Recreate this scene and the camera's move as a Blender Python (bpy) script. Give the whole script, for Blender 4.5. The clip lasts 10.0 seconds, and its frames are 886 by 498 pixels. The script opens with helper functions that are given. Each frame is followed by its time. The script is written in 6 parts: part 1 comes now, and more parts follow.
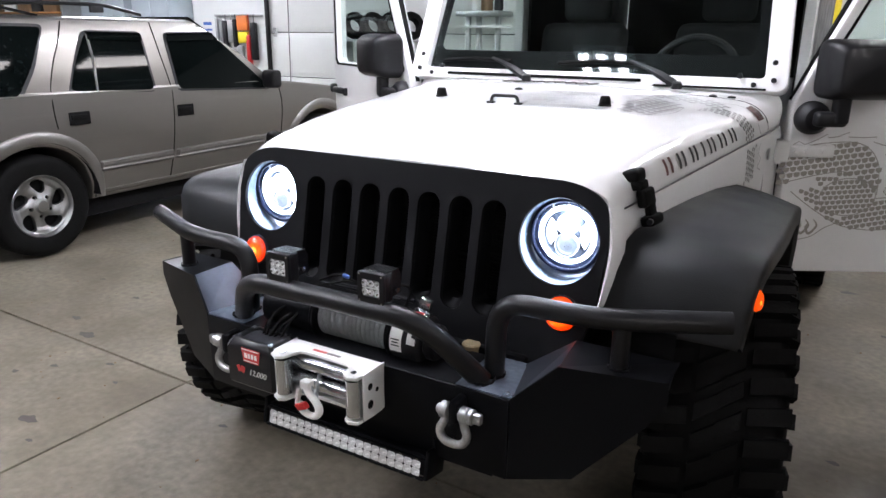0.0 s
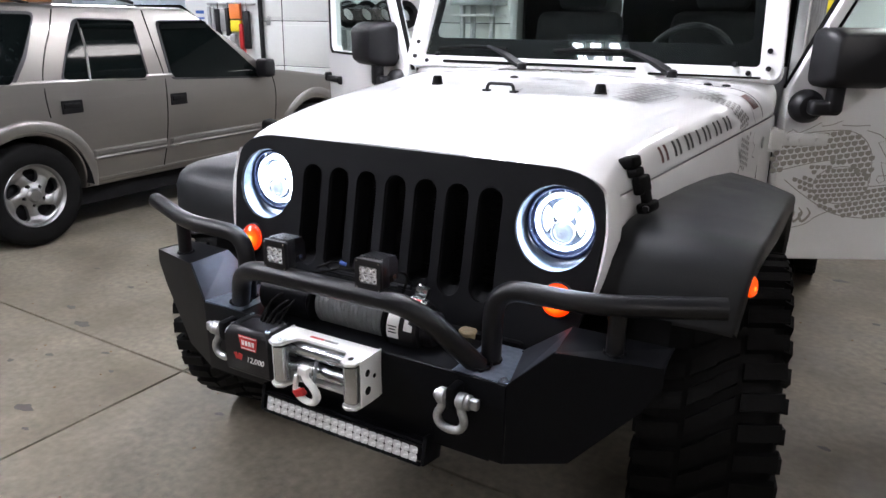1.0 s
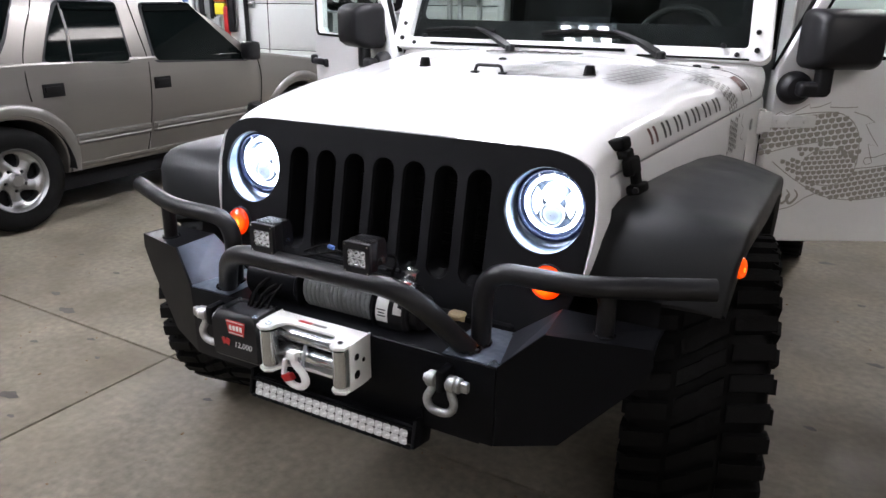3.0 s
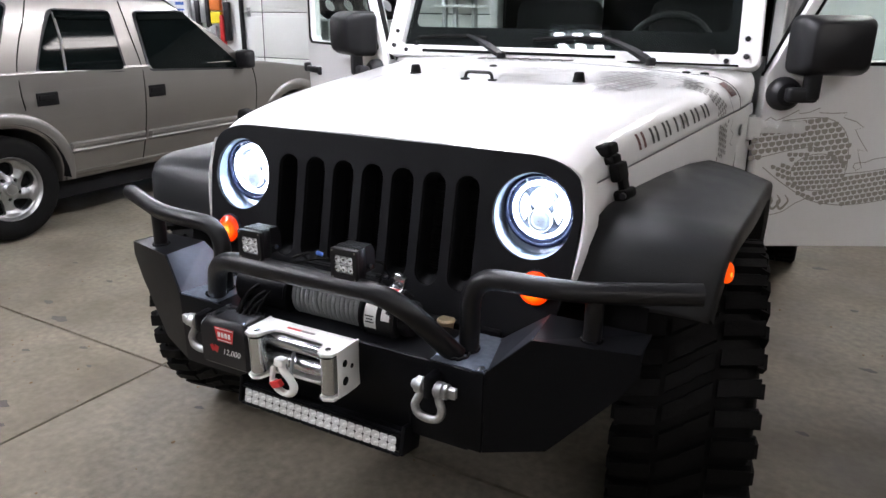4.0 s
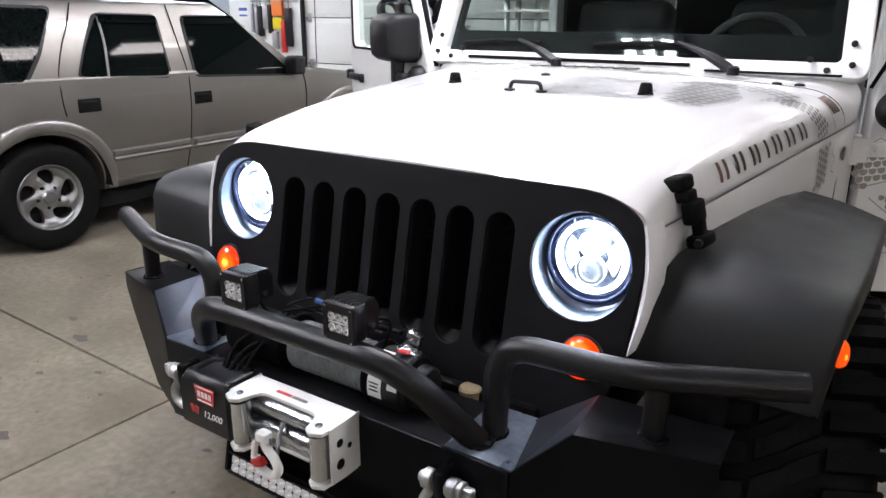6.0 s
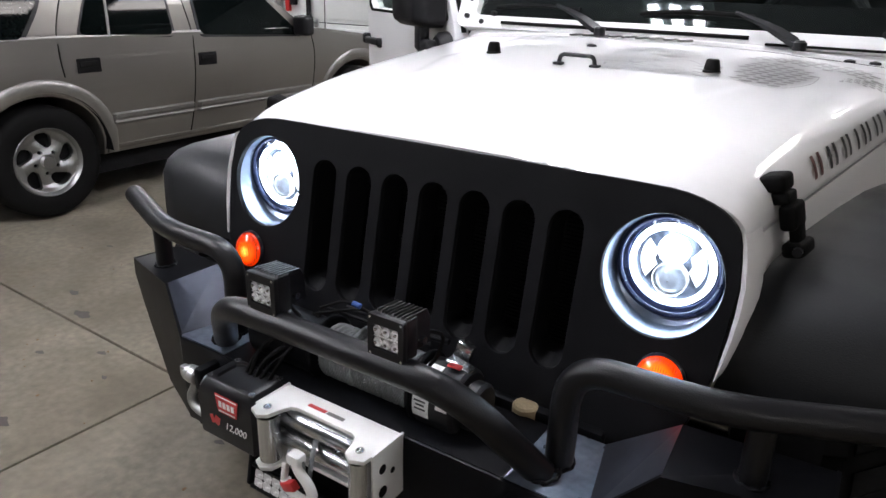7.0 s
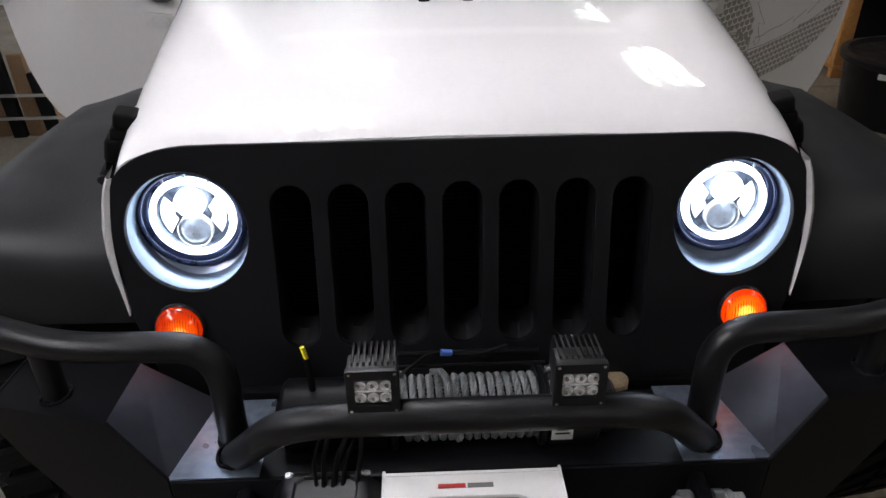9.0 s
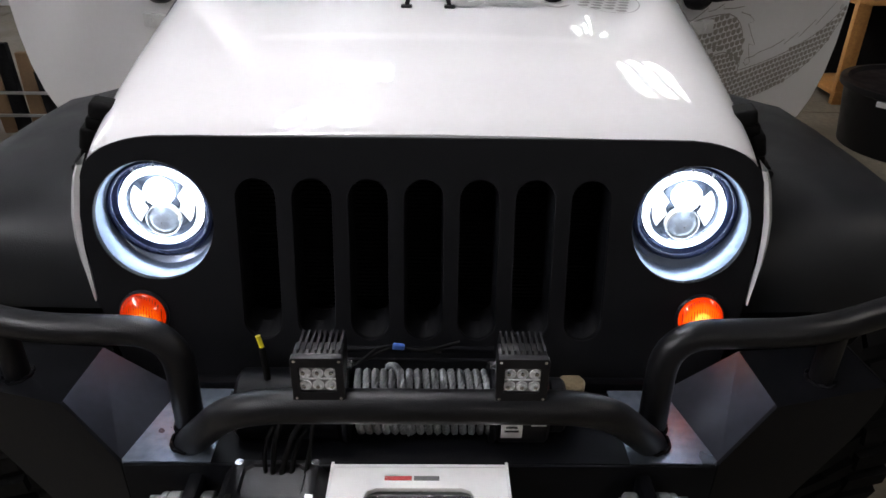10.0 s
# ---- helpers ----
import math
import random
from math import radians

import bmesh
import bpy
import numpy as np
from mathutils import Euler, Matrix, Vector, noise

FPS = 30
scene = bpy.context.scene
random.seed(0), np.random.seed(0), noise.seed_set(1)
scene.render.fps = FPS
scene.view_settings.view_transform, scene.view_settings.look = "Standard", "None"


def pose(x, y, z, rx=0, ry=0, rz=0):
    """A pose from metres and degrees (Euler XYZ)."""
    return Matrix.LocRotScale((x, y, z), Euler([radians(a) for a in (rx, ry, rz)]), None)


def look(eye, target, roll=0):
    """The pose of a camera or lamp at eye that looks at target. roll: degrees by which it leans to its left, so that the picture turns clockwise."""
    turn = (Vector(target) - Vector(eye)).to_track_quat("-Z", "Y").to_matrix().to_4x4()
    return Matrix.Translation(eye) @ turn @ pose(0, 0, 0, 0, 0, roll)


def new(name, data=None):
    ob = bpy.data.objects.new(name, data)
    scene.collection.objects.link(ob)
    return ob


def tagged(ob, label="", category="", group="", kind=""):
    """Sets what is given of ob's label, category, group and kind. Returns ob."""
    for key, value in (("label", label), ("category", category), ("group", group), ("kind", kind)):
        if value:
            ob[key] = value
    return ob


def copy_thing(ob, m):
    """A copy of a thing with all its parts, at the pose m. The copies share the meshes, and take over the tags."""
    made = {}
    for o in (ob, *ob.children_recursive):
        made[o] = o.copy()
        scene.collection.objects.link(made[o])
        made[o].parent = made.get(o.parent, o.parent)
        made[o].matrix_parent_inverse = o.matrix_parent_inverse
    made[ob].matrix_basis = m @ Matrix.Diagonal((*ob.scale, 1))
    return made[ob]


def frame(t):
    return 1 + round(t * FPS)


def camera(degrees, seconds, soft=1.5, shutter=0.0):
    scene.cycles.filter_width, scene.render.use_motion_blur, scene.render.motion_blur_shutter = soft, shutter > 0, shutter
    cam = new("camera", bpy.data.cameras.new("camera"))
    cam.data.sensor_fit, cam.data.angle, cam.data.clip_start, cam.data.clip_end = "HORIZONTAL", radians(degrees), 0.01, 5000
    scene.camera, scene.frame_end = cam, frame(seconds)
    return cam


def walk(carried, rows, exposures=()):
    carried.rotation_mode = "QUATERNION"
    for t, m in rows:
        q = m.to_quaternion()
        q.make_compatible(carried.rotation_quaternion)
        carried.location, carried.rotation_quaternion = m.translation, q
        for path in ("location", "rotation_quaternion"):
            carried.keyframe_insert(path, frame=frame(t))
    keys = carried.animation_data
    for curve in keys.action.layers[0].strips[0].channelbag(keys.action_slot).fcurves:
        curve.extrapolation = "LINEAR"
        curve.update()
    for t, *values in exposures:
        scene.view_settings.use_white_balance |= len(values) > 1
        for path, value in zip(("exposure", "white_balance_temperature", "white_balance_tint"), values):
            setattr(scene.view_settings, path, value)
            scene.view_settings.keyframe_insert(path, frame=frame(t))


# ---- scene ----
cam = camera(64.0, 10.0)
PATH = [
    (0, (1.032, -1.562, 1.469), (0.068, 0.087, 0.876), 0.4),
    (0.5, (1.036, -1.574, 1.47), (0.08, 0.078, 0.871), 0.5),
    (1, (1.03, -1.573, 1.464), (0.086, 0.077, 0.845), 0.5),
    (1.5, (1.032, -1.576, 1.462), (0.099, 0.074, 0.826), 0.4),
    (2, (1.022, -1.568, 1.459), (0.102, 0.082, 0.802), 0.5),
    (2.5, (1.018, -1.566, 1.456), (0.108, 0.087, 0.794), 0.7),
    (4, (1.044, -1.556, 1.452), (0.138, 0.109, 0.813), 0.4),
    (4.5, (1.056, -1.526, 1.443), (0.118, 0.126, 0.816), 1.2),
    (5, (1.073, -1.458, 1.44), (0.086, 0.167, 0.821), -0.5),
    (5.5, (1.013, -1.346, 1.433), (-0.02, 0.249, 0.809), -0.7),
    (5.7, (0.971, -1.294, 1.436), (-0.077, 0.297, 0.828), -0.4),
    (6.8, (0.832, -1.093, 1.422), (-0.218, 0.456, 0.717), 1.9),
    (7, (0.749, -1.121, 1.44), (-0.282, 0.434, 0.72), 1.4),
    (7.5, (0.508, -1.182, 1.517), (-0.217, 0.491, 0.696), -1.8),
    (8, (0.286, -1.133, 1.538), (-0.147, 0.595, 0.627), 0.0),
    (8.5, (0.1, -1.06, 1.531), (-0.078, 0.665, 0.535), -0.1),
    (9, (-0.063, -1.083, 1.545), (-0.014, 0.652, 0.551), -0.9),
    (9.5, (-0.114, -1.115, 1.548), (0.006, 0.627, 0.574), 0.0),
    (10, (0.016, -1.117, 1.529), (0.044, 0.64, 0.573), 0.9),
]
walk(cam, [(t, look(eye, target, roll)) for t, eye, target, roll in PATH], [(0, 0.27, 6350, 13), (5.7, 0.30, 6500, 13), (6.8, 0.02, 6500, 12), (7.5, -0.52, 6600, 12), (8.5, -0.70, 6700, 13), (10, -0.72, 6650, 12)])

# ---- world and lamps ----
world = bpy.data.worlds.new("world")
scene.world = world
world.use_nodes = True
world.node_tree.nodes["Background"].inputs[0].default_value = (0.75, 0.85, 1.0, 1)
world.node_tree.nodes["Background"].inputs[1].default_value = 0.02
CEIL = 3.0
LAMP_POWER = 66.0


# ---- materials ----
def mat(name, col, rough=0.5, metal=0.0, var=0.12, scale=8.0, fine=90.0, bump=0.0, coat=0.0, emis=None, power=0.0, rvar=0.08, stain=None, stain_scale=1.2, stain_at=0.6, rand=0.0, spec=0.5):
    """A principled material with colour and gloss varied at two scales, in object space."""
    m = bpy.data.materials.new(name)
    m.use_nodes = True
    nt = m.node_tree
    b = nt.nodes["Principled BSDF"]
    b.inputs["Metallic"].default_value = metal
    b.inputs["Specular IOR Level"].default_value = spec
    b.inputs["Coat Weight"].default_value = coat
    b.inputs["Coat Roughness"].default_value = 0.02
    tc = nt.nodes.new("ShaderNodeTexCoord")

    def noise_tex(s, detail=4.0):
        n = nt.nodes.new("ShaderNodeTexNoise")
        n.inputs["Scale"].default_value = s
        n.inputs["Detail"].default_value = detail
        nt.links.new(tc.outputs["Object"], n.inputs["Vector"])
        return n

    big, small = noise_tex(scale), noise_tex(fine, 2.0)
    mixn = nt.nodes.new("ShaderNodeMath")
    mixn.operation = "ADD"
    nt.links.new(big.outputs["Fac"], mixn.inputs[0])
    nt.links.new(small.outputs["Fac"], mixn.inputs[1])
    ramp = nt.nodes.new("ShaderNodeMapRange")
    ramp.inputs["From Min"].default_value, ramp.inputs["From Max"].default_value = 0.65, 1.35
    ramp.inputs["To Min"].default_value, ramp.inputs["To Max"].default_value = 1 - var, 1 + var
    nt.links.new(mixn.outputs[0], ramp.inputs["Value"])
    mul = nt.nodes.new("ShaderNodeVectorMath")
    mul.operation = "SCALE"
    mul.inputs[0].default_value = col
    nt.links.new(ramp.outputs[0], mul.inputs["Scale"])
    last = mul.outputs[0]
    if rand:
        oi = nt.nodes.new("ShaderNodeObjectInfo")
        rr = nt.nodes.new("ShaderNodeMapRange")
        rr.inputs["To Min"].default_value, rr.inputs["To Max"].default_value = 1 - rand, 1 + rand
        nt.links.new(oi.outputs["Random"], rr.inputs["Value"])
        m2 = nt.nodes.new("ShaderNodeVectorMath")
        m2.operation = "SCALE"
        nt.links.new(last, m2.inputs[0])
        nt.links.new(rr.outputs[0], m2.inputs["Scale"])
        last = m2.outputs[0]
    if stain:
        sn = noise_tex(stain_scale, 6.0)
        sr = nt.nodes.new("ShaderNodeMapRange")
        sr.inputs["From Min"].default_value, sr.inputs["From Max"].default_value = stain_at - 0.16, stain_at + 0.22
        nt.links.new(sn.outputs["Fac"], sr.inputs["Value"])
        mx = nt.nodes.new("ShaderNodeMix")
        mx.data_type = "RGBA"
        nt.links.new(sr.outputs[0], mx.inputs["Factor"])
        nt.links.new(last, mx.inputs["A"])
        mx.inputs["B"].default_value = (*stain, 1)
        last = mx.outputs["Result"]
    nt.links.new(last, b.inputs["Base Color"])
    r2 = nt.nodes.new("ShaderNodeMapRange")
    r2.inputs["From Min"].default_value, r2.inputs["From Max"].default_value = 0.3, 0.7
    r2.inputs["To Min"].default_value, r2.inputs["To Max"].default_value = max(0.02, rough - rvar), min(1, rough + rvar)
    nt.links.new(big.outputs["Fac"], r2.inputs["Value"])
    nt.links.new(r2.outputs[0], b.inputs["Roughness"])
    if bump:
        bp = nt.nodes.new("ShaderNodeBump")
        bp.inputs["Strength"].default_value = 1.0
        bp.inputs["Distance"].default_value = bump
        nt.links.new(small.outputs["Fac"], bp.inputs["Height"])
        nt.links.new(bp.outputs[0], b.inputs["Normal"])
    if emis:
        b.inputs["Emission Color"].default_value = (*emis, 1)
        b.inputs["Emission Strength"].default_value = power
    return m


def glass(name, col=(1, 1, 1), rough=0.0, ior=1.45):
    m = bpy.data.materials.new(name)
    m.use_nodes = True
    b = m.node_tree.nodes["Principled BSDF"]
    b.inputs["Base Color"].default_value = (*col, 1)
    b.inputs["Transmission Weight"].default_value = 1.0
    b.inputs["Roughness"].default_value = rough
    b.inputs["IOR"].default_value = ior
    return m


WHITE = mat("white_car_paint", (0.83, 0.83, 0.83), 0.45, 0, 0.015, 2.0, 60, coat=1.0, rvar=0.03, spec=0.3)
CREAM = mat("white_trim_paint", (0.72, 0.72, 0.71), 0.3, 0, 0.03, 3.0, 80, coat=0.4)
BLACKM = mat("matte_black_vinyl", (0.0085, 0.0088, 0.0102), 0.5, 0, 0.10, 5, 300, bump=0.0002, spec=0.11)
TEXB = mat("textured_black_coating", (0.0065, 0.0065, 0.0078), 0.38, 0, 0.2, 9, 500, bump=0.0004, spec=0.34)
STEELB = mat("black_painted_steel", (0.005, 0.0053, 0.0065), 0.38, 0, 0.15, 5, 220, bump=0.0001, rvar=0.05, spec=0.08)
FLARE = mat("grained_black_plastic", (0.013, 0.0138, 0.0155), 0.45, 0, 0.18, 6, 420, bump=0.0006, spec=0.30)
RUBBER = mat("black_rubber", (0.0042, 0.0042, 0.0042), 0.7, 0, 0.3, 9, 120, bump=0.0008, spec=0.09)
PLASTIC = mat("black_plastic", (0.010, 0.010, 0.0115), 0.42, 0, 0.15, 14, 260, bump=0.0002, spec=0.26)
DARK = mat("dark_interior", (0.009, 0.009, 0.0095), 0.85, 0, 0.3, 6, 80, spec=0.05)
SEAT = mat("charcoal_seat_cloth", (0.009, 0.009, 0.0095), 0.9, 0, 0.3, 14, 300, bump=0.001)
CHROME = mat("polished_chrome", (0.75, 0.76, 0.78), 0.10, 1, 0.05, 12, 200)
ZINC = mat("zinc_plated_steel", (0.62, 0.64, 0.66), 0.24, 1, 0.04, 18, 180, rvar=0.03)
GALV = mat("galvanised_steel", (0.42, 0.43, 0.43), 0.42, 0.85, 0.22, 30, 160, bump=0.0003, rvar=0.12)
WIRE = mat("steel_wire_rope", (0.25, 0.264, 0.270), 0.40, 0.4, 0.25, 60, 400, rvar=0.1)
ALU = mat("machined_aluminium", (0.30, 0.30, 0.297), 0.40, 1, 0.05, 20, 150, rvar=0.04)
BRASS = mat("tarnished_brass_cap", (0.42, 0.34, 0.21), 0.5, 0.4, 0.2, 30, 150)
RED = mat("red_plastic", (0.45, 0.02, 0.02), 0.4, 0, 0.1, 20, 150)
YELLOW = mat("yellow_tape", (0.75, 0.62, 0.02), 0.5, 0, 0.1, 20, 150)
DECAL_RED = mat("red_print", (0.50, 0.03, 0.03), 0.35, 0, 0.05, 20, 150)
DECAL_WHITE = mat("white_print", (0.75, 0.75, 0.74), 0.4, 0, 0.05, 20, 150)
DECAL_BLACK = mat("black_print", (0.012, 0.012, 0.012), 0.35, 0, 0.08, 20, 150)
FRIT = mat("black_glass_border", (0.003, 0.003, 0.0035), 0.6, 0, 0.05, 20, 150, spec=0.08)
DECAL_PALE = mat("pale_grey_vinyl", (0.33, 0.33, 0.325), 0.35, 0.1, 0.08, 20, 150)
DECAL_TAUPE = mat("taupe_vinyl", (0.34, 0.32, 0.29), 0.4, 0.1, 0.08, 20, 150)
BUCKET = mat("blue_grey_lamp_bucket", (0.30, 0.36, 0.47), 0.34, 0.8, 0.03, 25, 120, rvar=0.03)
# Plate steel, paled and blued for the headlights' light falling on it.
RAMP_LIT = mat("worn_black_steel_headlit", (0.058, 0.063, 0.080), 0.36, 0.6, 0.12, 4, 60, bump=0.00015, rvar=0.08)
DECK_LIT = mat("brushed_steel_headlit", (0.23, 0.275, 0.34), 0.33, 0.7, 0.25, 14, 70, rvar=0.10)
DECAL_GREY = mat("silver_grey_vinyl", (0.17, 0.168, 0.162), 0.38, 0.15, 0.08, 20, 150)
DECAL_BROWN = mat("weathered_flag_print", (0.10, 0.035, 0.03), 0.5, 0, 0.2, 30, 200)
AMBER_RIB = mat("amber_lens_rib", (0.22, 0.015, 0.002), 0.3, 0, 0.1, 60, 300, emis=(1.0, 0.05, 0.001), power=0.12)
AMBER_LIT = mat("amber_bulb_glow", (0.9, 0.3, 0.05), 0.3, 0, 0.1, 60, 300, emis=(1.0, 0.20, 0.01), power=1.9)
MARKER = mat("amber_marker_lens", (0.7, 0.08, 0.006), 0.25, 0, 0.1, 60, 300, coat=0.5, emis=(1.0, 0.09, 0.002), power=0.7)
LED = mat("lit_led_white", (0.9, 0.9, 0.9), 0.3, 0, 0.02, 20, 100, emis=(0.70, 0.85, 1.0), power=19.0)
LED_MID = mat("lit_led_lobe", (0.9, 0.9, 0.9), 0.3, 0, 0.02, 20, 100, emis=(0.84, 0.92, 1.0), power=1.7)
LED_SOFT = mat("dim_projector_lens", (0.40, 0.46, 0.55), 0.25, 0.1, 0.15, 60, 200, coat=0.8, emis=(0.62, 0.78, 1.0), power=0.30)
HOUSING = mat("smoked_chrome_housing", (0.06, 0.07, 0.095), 0.28, 0.4, 0.1, 60, 200)
FAIRM = mat("clear_zinc_plate", (0.80, 0.80, 0.78), 0.40, 0.12, 0.02, 12, 80, rvar=0.04)
LEDOFF = mat("clear_led_cell", (0.82, 0.83, 0.84), 0.24, 0.12, 0.3, 90, 260, coat=0.6, rvar=0.08)
LENSDARK = mat("dark_lamp_housing", (0.025, 0.035, 0.085), 0.30, 0.5, 0.1, 20, 100)


def lamp_lens(name, centre, reach, power):
    """An amber lens lit from inside by a bulb at centre (mirrored in x): deep red at the rim, yellow over the bulb."""
    m = mat(name, (0.30, 0.022, 0.002), 0.22, 0, 0.2, 60, 300, coat=0.6)
    nt = m.node_tree
    b = nt.nodes["Principled BSDF"]
    tc = nt.nodes.new("ShaderNodeTexCoord")
    ab = nt.nodes.new("ShaderNodeVectorMath")
    ab.operation = "ABSOLUTE"
    pos = nt.nodes.new("ShaderNodeVectorMath")
    pos.operation = "DISTANCE"
    pos.inputs[1].default_value = [abs(c) for c in centre]
    fall = nt.nodes.new("ShaderNodeMapRange")
    fall.inputs["From Min"].default_value, fall.inputs["From Max"].default_value = 0.004, reach
    fall.inputs["To Min"].default_value, fall.inputs["To Max"].default_value = 1.0, 0.0
    ramp = nt.nodes.new("ShaderNodeValToRGB")
    ramp.color_ramp.elements[0].position, ramp.color_ramp.elements[0].color = 0.0, (0.22, 0.006, 0.0, 1)
    ramp.color_ramp.elements[1].position, ramp.color_ramp.elements[1].color = 1.0, (3.0, 1.5, 0.22, 1)
    for at, col in ((0.30, (0.45, 0.022, 0.0, 1)), (0.62, (0.95, 0.12, 0.002, 1))):
        ramp.color_ramp.elements.new(at).color = col
    nt.links.new(tc.outputs["Object"], ab.inputs[0])
    nt.links.new(ab.outputs[0], pos.inputs[0])
    nt.links.new(pos.outputs["Value"], fall.inputs["Value"])
    nt.links.new(fall.outputs[0], ramp.inputs[0])
    nt.links.new(ramp.outputs[0], b.inputs["Emission Color"])
    b.inputs["Emission Strength"].default_value = power
    return m


GLASS = glass("green_tinted_glass", (0.66, 0.78, 0.74))
LENS = glass("clear_lens", (1, 1, 1), ior=1.15)
TINT = mat("dark_tinted_glass", (0.003, 0.0045, 0.0045), 0.03, 0, 0.05, 3, 40, rvar=0.005, spec=0.14)
SILVER = mat("pewter_metallic_paint", (0.205, 0.194, 0.178), 0.34, 0.75, 0.02, 2, 500, coat=0.5, rvar=0.01)
CHAMP = mat("pewter_trim_paint", (0.185, 0.178, 0.165), 0.36, 0.6, 0.05, 3, 300, coat=0.4)
CONC = mat("sealed_concrete", (0.200, 0.179, 0.140), 0.50, 0, 0.34, 3.0, 30, bump=0.0006, rvar=0.14, stain=(0.090, 0.074, 0.052), stain_scale=1.7, stain_at=0.55, spec=0.32)
STAIN = mat("oil_stain", (0.045, 0.04, 0.034), 0.45, 0, 0.3, 20, 120)
WALLM = mat("painted_wall_white", (0.72, 0.74, 0.73), 0.7, 0, 0.04, 1.5, 40, bump=0.0005)
WALLG = mat("painted_wall_grey", (0.50, 0.54, 0.56), 0.7, 0, 0.05, 1.5, 40, bump=0.0005)
GDOOR = mat("garage_door_steel_white", (0.76, 0.78, 0.76), 0.5, 0, 0.03, 2, 60, bump=0.0003)
WALLD = mat("unseen_wall_dark", (0.07, 0.07, 0.068), 0.85, 0, 0.2, 1.5, 30, bump=0.001)
CEILM = mat("ceiling_black", (0.035, 0.035, 0.036), 0.8, 0, 0.05, 2, 40)
WOOD = mat("orange_pine_board", (0.42, 0.20, 0.06), 0.5, 0, 0.25, 4, 60, bump=0.0006)
CARD = mat("cardboard_brown", (0.17, 0.105, 0.055), 0.8, 0, 0.15, 6, 80)
ORANGE = mat("orange_packaging", (0.60, 0.16, 0.03), 0.5, 0, 0.1, 10, 80)
BLUE = mat("blue_print", (0.05, 0.13, 0.45), 0.5, 0, 0.1, 10, 80)
CABINET = mat("grey_cabinet_steel", (0.30, 0.35, 0.38), 0.45, 0, 0.06, 3, 60)
# Same tube at reduced power, chosen for a darker right-hand floor.
TUBE_DIM = mat("dimmed_fluorescent_lamp", (0.9, 0.9, 0.9), 0.4, 0, 0.01, 2, 20, emis=(1.0, 0.95, 0.92), power=LAMP_POWER * 0.4)
TUBE = mat("fluorescent_lamp", (0.9, 0.9, 0.9), 0.4, 0, 0.01, 2, 20, emis=(0.965, 0.965, 1.02), power=LAMP_POWER)
WALLS = mat("unseen_wall_grey", (0.12, 0.125, 0.125), 0.75, 0, 0.08, 1.5, 40, bump=0.0005)


# ---- mesh helpers ----
def part(name, bm, material, parent=None, label="", angle=35):
    """Links a bmesh as one mesh object, smooth but for edges sharper than angle."""
    bmesh.ops.recalc_face_normals(bm, faces=bm.faces)
    me = bpy.data.meshes.new(name)
    bm.to_mesh(me)
    bm.free()
    return part_mesh(name, me, material, parent, label, angle)


def part_mesh(name, me, material, parent=None, label="", angle=35):
    me.polygons.foreach_set("use_smooth", [True] * len(me.polygons))
    me.set_sharp_from_angle(angle=radians(angle))
    me.materials.clear()
    me.materials.append(material)
    ob = new(name, me)
    if parent:
        ob.parent = parent
    return tagged(ob, label)


def empty(name, label, category, group="", at=(0, 0, 0)):
    ob = new(name)
    ob.location = at
    ob.empty_display_size = 0.2
    return tagged(ob, label, category, group)


def B():
    return bmesh.new()


def box(bm, c, s, rot=None, bev=0.0, seg=2):
    r = bmesh.ops.create_cube(bm, size=1.0)
    vs = r["verts"]
    m = Matrix.Translation(c) @ (rot.to_4x4() if rot else Matrix.Identity(4)) @ Matrix.Diagonal((*s, 1))
    bmesh.ops.transform(bm, matrix=m, verts=vs)
    if bev:
        es = list({e for v in vs for e in v.link_edges})
        bmesh.ops.bevel(bm, geom=es, offset=bev, segments=seg, profile=0.5, affect="EDGES")
    return bm


def ring_loft(bm, rings, closed=True, caps=True):
    """Skins a list of rings of points (all of one length)."""
    vr = [[bm.verts.new(p) for p in r] for r in rings]
    n = len(vr[0])
    for a, b in zip(vr, vr[1:]):
        for i in range(n if closed else n - 1):
            j = (i + 1) % n
            try:
                bm.faces.new((a[i], a[j], b[j], b[i]))
            except ValueError:
                pass
    if caps and closed:
        bm.faces.new(vr[0][::-1])
        bm.faces.new(vr[-1])
    return vr


def frame_of(d):
    d = Vector(d).normalized()
    up = Vector((0, 0, 1)) if abs(d.z) < 0.95 else Vector((1, 0, 0))
    u = d.cross(up).normalized()
    return u, u.cross(d).normalized()


def cyl(bm, a, b, r, n=20, r2=None, bev=0.0):
    """A cylinder or cone from a to b, with chamfered rims."""
    a, b = Vector(a), Vector(b)
    u, w = frame_of(b - a)
    r2 = r if r2 is None else r2
    d = (b - a).normalized()
    prof = [(a, r), (b, r2)] if not bev else [(a, r - bev), (a + d * bev, r), (b - d * bev, r2), (b, r2 - bev)]
    ring_loft(bm, [[p + (u * math.cos(t) + w * math.sin(t)) * q for t in (2 * math.pi * i / n for i in range(n))] for p, q in prof])
    return bm


def lathe(bm, prof, m=None, n=32, caps=False):
    """Turns a profile of (radius, height) round the local z axis."""
    m = m or Matrix.Identity(4)
    rings = [[m @ Vector((r * math.cos(t), r * math.sin(t), h)) for t in (2 * math.pi * i / n for i in range(n))] for r, h in prof]
    ring_loft(bm, rings, caps=caps)
    return bm


